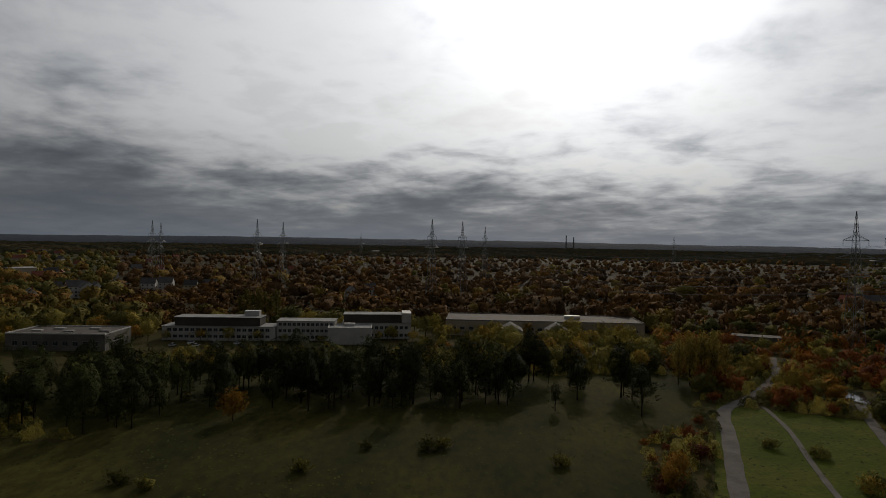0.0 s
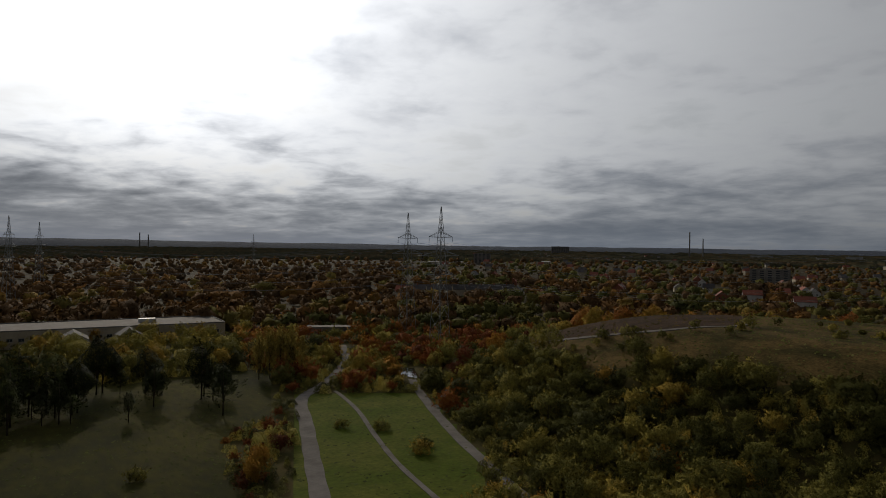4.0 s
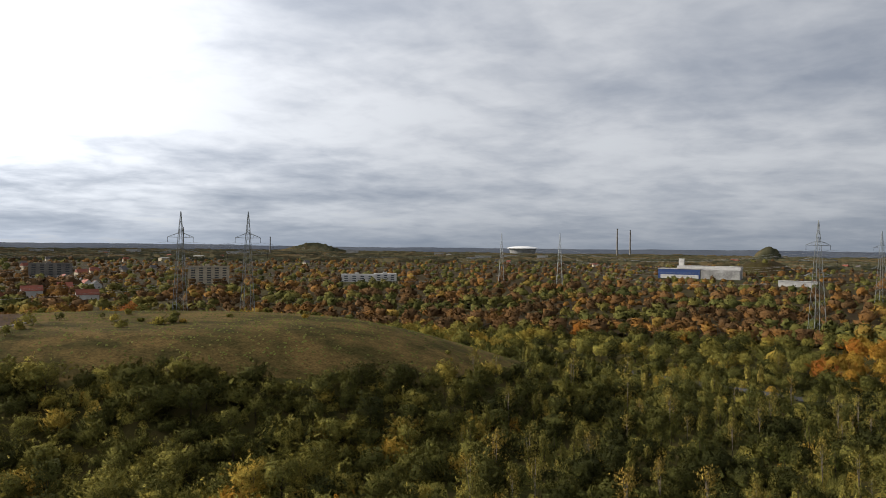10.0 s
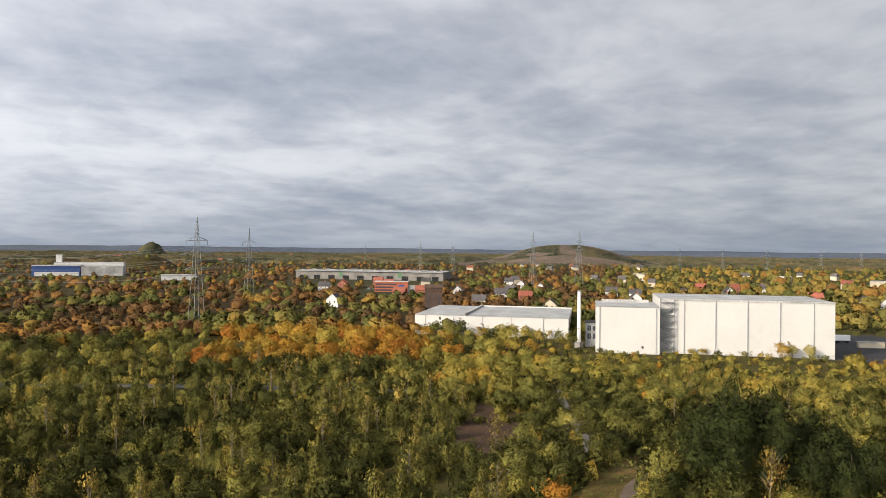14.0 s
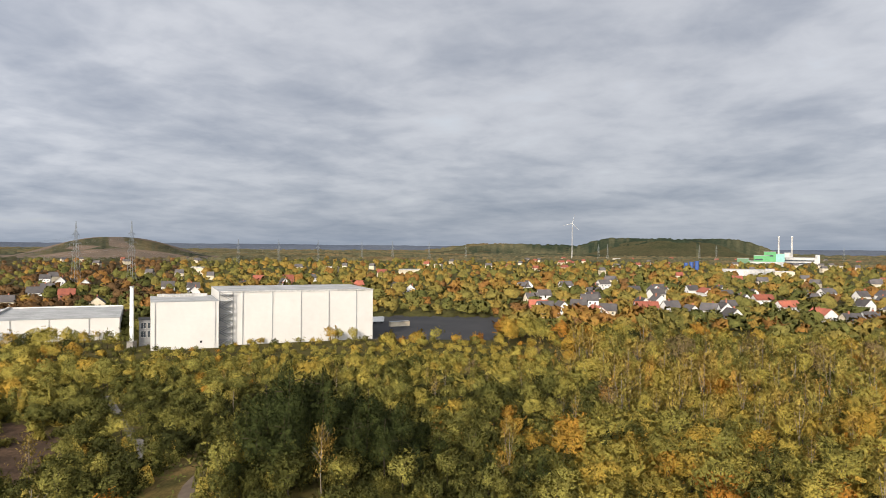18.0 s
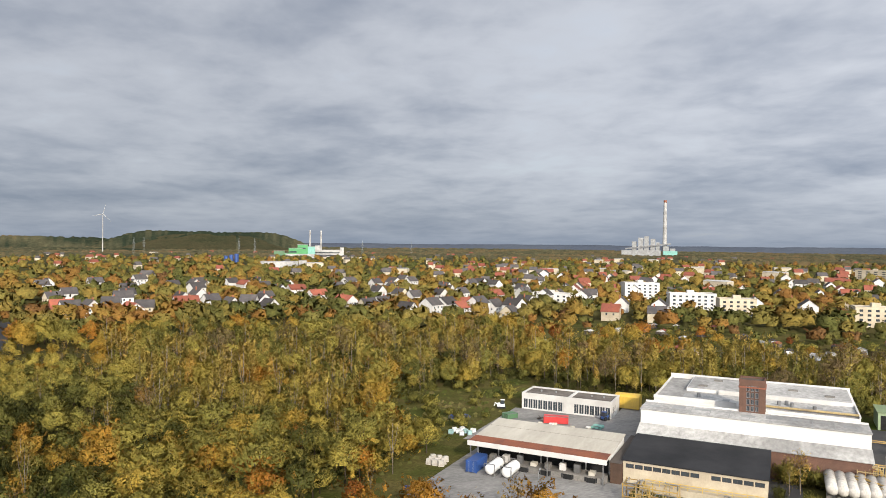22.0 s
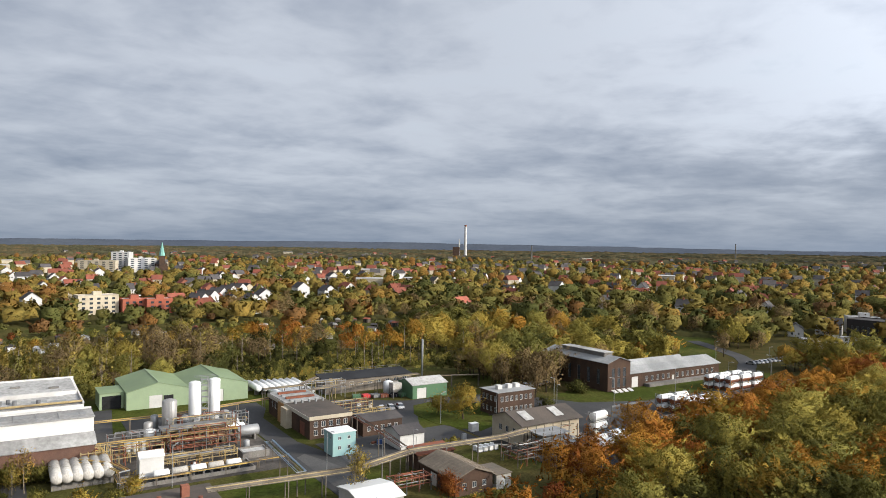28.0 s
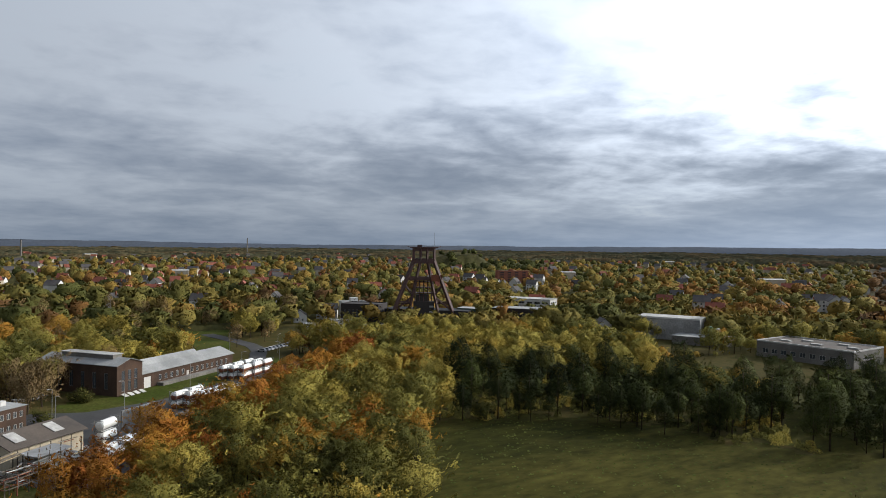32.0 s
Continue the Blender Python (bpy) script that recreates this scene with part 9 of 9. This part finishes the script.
def grow(name, label, ids, x, y, kind, tall, tint, count, size, limbs, core=None, fill=0.72, far_up=0.0, category="woods"):
    """Joined trees of one stretch of wood."""
    for ki in sorted(set(kind[ids])):
        k = KINDS[ki]
        use = ids[kind[ids] == ki]
        shapes = [leaf_cloud(100 + 17 * ki + j, k, count if k != "birch" or core is None else int(count * 1.5), size * (0.8 if k == "birch" else 1.0), None if k == "birch" and limbs > 0 else core, fill) for j in range(6)]
        stems = None
        if limbs >= 0:
            geo = Geo()
            tall0, _, _, _, _, r, reach = SHAPES[k]
            geo.rod((0, 0, -0.5), (0.1, 0, tall0 * reach * 0.9), r * 1.1, 4, r * 0.4)
            for i in range(limbs):
                geo.rod((0, 0, tall0 * (0.16 + 0.13 * i)), (1.3 * math.cos(i * 2.2), 1.3 * math.sin(i * 2.2), tall0 * (0.72 + 0.08 * i)), r * 0.7, 4, r * 0.25)
            stems = (np.array(geo.v), [f for f in geo.f if len(f) == 4])
        zz = ground(x[use], y[use])
        s = tall[use] / SHAPES[k][0]
        wide = s * (1.0 + 0.35 * rng.random(len(use))) * (1.3 if limbs < 0 else (1.0 if k in ("birch", "poplar", "pine") else 1.15))
        spin = rng.random(len(use)) * 6.28
        which = rng.integers(0, 6, len(use))
        vs, ts, ns = [], [], []
        for j in range(6):
            w = np.where(which == j)[0]
            if not len(w):
                continue
            q, nq = shapes[j]
            c, sn = np.cos(spin[w])[:, None], np.sin(spin[w])[:, None]
            px = (q[None, :, 0] * c - q[None, :, 1] * sn) * wide[w][:, None] + x[use[w]][:, None]
            py = (q[None, :, 0] * sn + q[None, :, 1] * c) * wide[w][:, None] + y[use[w]][:, None]
            pz = q[None, :, 2] * s[w][:, None] + zz[w][:, None]
            vs.append(np.stack([px, py, pz], -1).reshape(-1, 3))
            ts.append(np.repeat(tint[use[w]], len(q)))
            ns.append(np.stack([nq[None, :, 0] * c - nq[None, :, 1] * sn, nq[None, :, 0] * sn + nq[None, :, 1] * c, np.broadcast_to(nq[None, :, 2], (len(w), len(q)))], -1).reshape(-1, 3))
        vs = np.concatenate(vs)
        ns = np.concatenate(ns)
        if far_up:
            # one closed canopy, seen from far off
            ns[:, 2] += far_up
            ns /= np.linalg.norm(ns, axis=1)[:, None]
        me = tint_mesh(name, vs, quads(len(vs) // 4), np.concatenate(ts), leaves_of(k, name), ns)
        ob = tagged(new(f"{k}_{name}", me), label.format({"broad": "broadleaf", "thicket": "bushy", "bare": "half-bare"}.get(k, k)), category, kind="stuff")
        if stems:
            sv, sf = stems
            px = sv[None, :, 0] * s[:, None] + x[use][:, None]
            py = sv[None, :, 1] * s[:, None] + y[use][:, None]
            pz = sv[None, :, 2] * s[:, None] + zz[:, None]
            av = np.stack([px, py, pz], -1).reshape(-1, 3)
            af = (np.array(sf)[None] + (np.arange(len(use)) * len(sv))[:, None, None]).reshape(-1, 4)
            me = tint_mesh("trunks", av, af, np.zeros(len(av)), BIRCH_BARK if k == "birch" else BARK)
            tr = new("trunks", me)
            tr.parent = ob
            tagged(tr, kind="stuff")


def build_woods():
    x, y, kind, tall, tint = scatter()
    d = np.hypot(x, y)
    order = np.argsort(d)
    below = order[d[order] < 84.0]
    order = order[d[order] >= 84.0]
    near = order[:300]
    for i in near:
        plant(KINDS[kind[i]], float(x[i]), float(y[i]), float(tall[i]), float(tint[i]), float(rng.random() * 360), int(rng.integers(0, 2)))
    rest = order[300:]
    dr = d[rest]
    grow("wood_below", "{} wood on the ground below", below, x, y, kind, np.minimum(tall, 9.0), tint, 30, 1.3, 0, (3, 6), 0.7)
    grow("wood", "dense young {} wood in autumn colours", rest[dr < 210], x, y, kind, tall, tint, 200, 0.72, 2, (4, 6), 0.66, 0.1)
    grow("wood_beyond", "{} wood in autumn colours beyond the clearing", rest[(dr >= 210) & (dr < 380)], x, y, kind, tall, tint, 56, 1.1, 1, (3, 6), 0.74, 0.25)
    grow("wood_far_side", "far {} wood and garden trees in autumn colours", rest[(dr >= 380) & (dr < 560)], x, y, kind, tall, tint, 36, 1.45, -1, (3, 7), 0.78, 0.25)
    grow("distant_wood", "distant {} wood in autumn colours", rest[(dr >= 560) & (dr < 800)], x, y, kind, tall, tint, 20, 1.8, -1, (4, 7), 0.86, 0.25)
    grow("town_wood", "far {} wood and town trees in autumn colours", rest[(dr >= 800) & (dr < 2000)], x, y, kind, tall, tint, 4, 2.8, -1, (3, 6), 0.98, 0.35)


build_woods()


def build_skyline_wood():
    """Belts of wood reaching to the hills: each belt a steep leafy front and an uneven top."""
    g = np.random.default_rng(31)
    n = 3200
    ang = np.arange(n) * (2 * math.pi / n)
    vs, ts = [], []
    r = 1960.0
    while r < 4620.0:
        wide = r + 20.0 * np.sin(ang * 37 + r) + 12.0 * np.sin(ang * 113 + r * 0.7)
        tree = np.repeat(g.random(n // 2), 2)
        x, y = wide * np.sin(ang), wide * np.cos(ang)
        field = np.sin(x * 0.0063 + 2.0) * np.sin(y * 0.0071) + 0.5 * np.sin(x * 0.017 + y * 0.013)
        h = (5.0 + 6.0 * tree + g.random(n) * 2.0) * smooth_step(-0.9, -0.6, field)
        b = np.degrees(ang)
        for bb, dd, half, deep, _, _ in HEAPS[:1]:
            h = np.where((bearing_gap(b, bb) * r < half * 57.3) & (abs(r - dd) < deep * 1.3), -3.0, h)
        tint = np.clip(0.36 + 0.22 * field + 0.30 * (tree - 0.5) - 0.4 * np.exp(-(bearing_gap(b, 186.0) / 9.0) ** 2) * (r > 2950), 0, 1)
        for rr, z in ((wide, 0.0 * h), (wide + 5.0, h)):
            x, y = rr * np.sin(ang), rr * np.cos(ang)
            vs.append(np.stack([x, y, ground(x, y) + z], -1))
            ts.append(tint)
        r *= 1.036
    rows = len(vs)
    k = np.arange(n)
    faces = np.concatenate([np.stack([o * n + k, o * n + (k + 1) % n, (o + 1) * n + (k + 1) % n, (o + 1) * n + k], -1) for o in range(rows - 1)])
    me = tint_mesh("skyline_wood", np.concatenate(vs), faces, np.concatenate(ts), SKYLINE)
    tagged(new("skyline_wood", me), "woods in muted autumn colours reaching to the skyline", "woods", kind="stuff")


build_skyline_wood()


def build_understory():
    """The closed lower canopy of the distant woods, shade between the crowns painted in."""
    g = np.random.default_rng(12)
    n = 1500
    ang = np.arange(n) * (2 * math.pi / n)
    r = [390.0]
    while r[-1] < 1990.0:
        r.append(r[-1] * 1.032)
    rr = np.array(r)[:, None] * (1.0 + 0.012 * (g.random((len(r), n)) - 0.5))
    x, y = (rr * np.sin(ang)).ravel(), (rr * np.cos(ang)).ravel()
    z = zone(x, y)
    patch = np.sin(x * 0.033 + 2.0 * np.sin(y * 0.011)) * np.sin(y * 0.029 + 1.4)
    h = 0.6 + 1.9 * g.random(len(x))
    ok = np.isin(z, (0, 3))
    b = np.degrees(np.arctan2(x, y)) % 360.0
    for cx, cy, hx, hy, an in FOOT:
        near = np.where((np.abs(x - cx) < hx + hy + 14.0) & (np.abs(y - cy) < hx + hy + 14.0))[0]
        c, s = math.cos(an), math.sin(an)
        lx, ly = (x[near] - cx) * c + (y[near] - cy) * s, -(x[near] - cx) * s + (y[near] - cy) * c
        ok[near[(np.abs(lx) < hx + 4.0) & (np.abs(ly) < hy + 6.0)]] = False
    for pts, half in ROADS:
        for p in pts:
            ok &= np.hypot(x - p[0], y - p[1]) > half + 6.0
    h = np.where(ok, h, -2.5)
    # higher tint on the sunward side: browner, with deeper gap shade painted in
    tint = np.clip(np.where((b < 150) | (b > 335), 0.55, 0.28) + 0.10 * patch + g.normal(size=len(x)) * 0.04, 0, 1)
    k = np.arange(n)
    faces = np.concatenate([np.stack([o * n + k, o * n + (k + 1) % n, (o + 1) * n + (k + 1) % n, (o + 1) * n + k], -1) for o in range(len(r) - 1)])
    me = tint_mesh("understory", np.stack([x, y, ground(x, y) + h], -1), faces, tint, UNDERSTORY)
    tagged(new("understory", me), "lower canopy of the distant woods, shade between the crowns painted in", "woods", kind="stuff")


build_understory()


def carpet(name, label, count, pick, size, tall, material, tint, spread, d0, d1):
    """Tufts or low growth strewn over the kinds of land in pick."""
    g = np.random.default_rng(len(name))
    ang, rad = g.random(count * 6) * 2 * math.pi, np.sqrt(g.uniform(d0 * d0, d1 * d1, count * 6))
    x, y = rad * np.sin(ang), rad * np.cos(ang)
    z = zone(x, y)
    a, v = x * UX + y * UY, -x * UY + y * UX
    ok = np.isin(z, pick) & ~((a > -72) & (a < 262) & (v > 98) & (v < 224))
    for cx, cy, hx, hy, an in FOOT:
        c, s = math.cos(an), math.sin(an)
        lx, ly = (x - cx) * c + (y - cy) * s, -(x - cx) * s + (y - cy) * c
        ok &= ~((np.abs(lx) < hx) & (np.abs(ly) < hy))
    for pts, half in ROADS:
        for p in pts:
            ok &= np.hypot(x - p[0], y - p[1]) > half + 0.6
    x, y = x[ok][:count], y[ok][:count]
    patch = 0.5 + 0.25 * np.sin(x * 0.13 + 1.0) * np.sin(y * 0.17) + 0.25 * np.sin(x * 0.05 + y * 0.07)
    n = len(x)
    z = ground(x, y)
    w = size * (0.5 + g.random(n)) * 0.5
    h = tall * (0.4 + g.random(n)) * (0.6 + 0.8 * patch)
    t = g.random(n) * math.pi
    low, top = [], []
    for k in range(4):
        a = t + k * math.pi / 2 + g.normal(size=n) * 0.2
        r = w * (0.8 + 0.4 * g.random(n))
        low.append(np.stack([x + np.cos(a) * r, y + np.sin(a) * r, z - 0.1], -1))
        r = w * (0.3 + 0.35 * g.random(n))
        top.append(np.stack([x + np.cos(a) * r, y + np.sin(a) * r, z + h * (0.75 + 0.4 * g.random(n))], -1))
    verts = np.stack(low + top, 1).reshape(-1, 3)
    face = np.array([(0, 1, 5, 4), (1, 2, 6, 5), (2, 3, 7, 6), (3, 0, 4, 7), (4, 5, 6, 7)])
    faces = (face[None] + (np.arange(n) * 8)[:, None, None]).reshape(-1, 4)
    tints = np.clip(tint + (patch - 0.5) * 0.35 + g.normal(size=n) * spread, 0, 1)
    up = np.zeros((len(verts), 3))
    up[:, 2] = 1.0
    me = tint_mesh(name, verts, faces, np.repeat(tints, 8), material, up)
    tagged(new(name, me), label, "undergrowth", kind="stuff")


carpet("meadow_tufts", "uneven meadow grass in green and straw tufts", 6000, (1,), 0.7, 0.16, TUFTS, 0.06, 0.05, 110, 262)
carpet("heath_tufts", "dry straw-coloured grass tufts on the heap", 12000, (2,), 0.7, 0.22, TUFTS, 0.30, 0.10, 100, 330)
carpet("heather_tufts", "withered brown heather on the heap", 3500, (9,), 0.9, 0.3, HEATH, 0.3, 0.1, 200, 340)
carpet("slope_tufts", "short green grass tufts on the slope", 2500, (6,), 0.9, 0.14, TUFTS, 0.08, 0.06, 100, 230)
carpet("rough_grass_tufts", "rough green and straw grass round the works", 5000, (8,), 1.6, 0.5, TUFTS, 0.42, 0.16, 100, 330)
carpet("undergrowth", "tangled low undergrowth and saplings", 16000, (0,), 3.2, 2.0, AUTUMN_MID, 0.24, 0.10, 90, 300)

# single trees and bushes that stand apart
for kind, x, y, tall, tint in (("broad", -54.4, 182.6, 8.0, 0.58), ("shrub", -2.5, 160, 3.6, 0.14), ("shrub", 0.5, 161.5, 3.2, 0.3), ("shrub", -28.9, 143.4, 3.4, 0.3), ("shrub", 26.0, 149.6, 3.4, 0.3), ("shrub", -17, 160, 2.4, 0.14), ("broad", 47.5, 139, 6.5, 0.62), ("broad", 44.5, 134, 5.5, 0.62),
                              ("shrub", -62, 135, 3.2, 0.14), ("shrub", -56, 132, 3.0, 0.3), ("broad", 123.5, 220, 7.5, 0.66), ("broad", 118.5, 210, 6.0, 0.64), ("shrub", 84.5, 136, 4.0, 0.5), ("shrub", 88, 140, 3.0, 0.14), ("shrub", 86, 158, 3.4, 0.3), ("shrub", 97, 124, 4.6, 0.3), ("shrub", 94, 118, 4.0, 0.3),
                              ("shrub", 78, 165, 3.0, 0.3), ("shrub", -75, 205, 3.0, 0.3)):
    plant(kind, x, y, tall, tint, x * 37, int(y) % 2)
WORKS_TREES = [("broad", 107.0, 158.5, 9.5, 0.50), ("broad", 103.5, 166, 6.0, 0.5), ("bare", 142, 170, 13.0, 0.40), ("bare", 150, 174, 14.0, 0.40), ("bare", 145, 180, 15.0, 0.40), ("bare", 138, 182, 13.0, 0.40), ("bare", 153, 182, 13.0, 0.40), ("shrub", 160.5, 171, 5.0, 0.14), ("birch", 56.0, 118.8, 10.5, 0.40), ("birch", 57.6, 119.6, 9.0, 0.40), ("thicket", 1.0, 157.2, 5.0, 0.3), ("thicket", 4.2, 157.4, 4.6, 0.14), ("thicket", 6.6, 157.0, 4.0, 0.3), ("thicket", -0.2, 146.0, 3.2, 0.14), ("thicket", 5.4, 145.0, 3.0, 0.3), ("birch", 3.6, 152, 9.0, 0.50), ("birch", 1.6, 150, 8.0, 0.40)]
WORKS_TREES += [("shrub", 86.0, 139.5, 2.4, 0.4), ("shrub", 89.0, 139.0, 2.2, 0.3), ("shrub", 92.0, 140.2, 2.4, 0.4), ("shrub", 137, 158, 4.0, 0.14), ("shrub", 160, 168, 3.4, 0.14), ("broad", 70, 108, 6.0, 0.82), ("broad", 20.5, 139.5, 4.5, 0.5), ("shrub", 12, 140, 4.0, 0.5), ("shrub", 17, 138, 3.6, 0.3), ("shrub", 2, 136, 3.6, 0.3), ("shrub", 31.5, 215, 3.0, 0.5), ("poplar", 240, 205, 15, 0.3)]
for kind, a, b, tall, tint in WORKS_TREES:
    x, y, _ = site(a, b)
    plant(kind, x, y, tall, tint, a * 31, int(a) % 2)
for i, (b, d, tall) in enumerate(((155.0, 130, 18), (156.6, 122, 20), (158.3, 117, 21), (159.4, 127, 22), (161.0, 120, 21), (162.7, 125, 20), (157.2, 137, 19), (160, 141, 20), (163.5, 136, 19), (164.6, 121, 18), (165.5, 130, 17), (166.5, 140, 14), (167.4, 122, 14), (169.0, 131, 13), (158.0, 107, 15), (161.0, 108, 15), (163.5, 111, 15), (166, 112, 13), (155.8, 113, 15), (170.5, 120, 10), (174.5, 118, 11), (177.5, 116, 10), (179, 122, 9), (154, 108, 9), (168.5, 113, 9))):
    x, y, _ = polar(b, d)
    t = plant("pine", x, y, tall * (0.66 + 0.05 * (i * 7 % 5)), 0.4, i * 73, i % 2)
    t.scale = (t.scale[2] * 0.86, t.scale[2] * 0.86, t.scale[2])
for i in range(9):
    x, y, _ = polar(18.8 + (i % 5) * 0.85, 250 + 6.0 * (i // 5) + (i * 7 % 4))
    plant("poplar", x, y, 16.5 + (i * 5 % 4), 0.40, i * 50, i % 2)
for i in range(7):
    x, y, _ = polar(343.9 + i * 0.46, 402 + (i * 5 % 9))
    plant("poplar", x, y, 17.5 + (i * 3 % 5), 0.14, i * 50, i % 2)
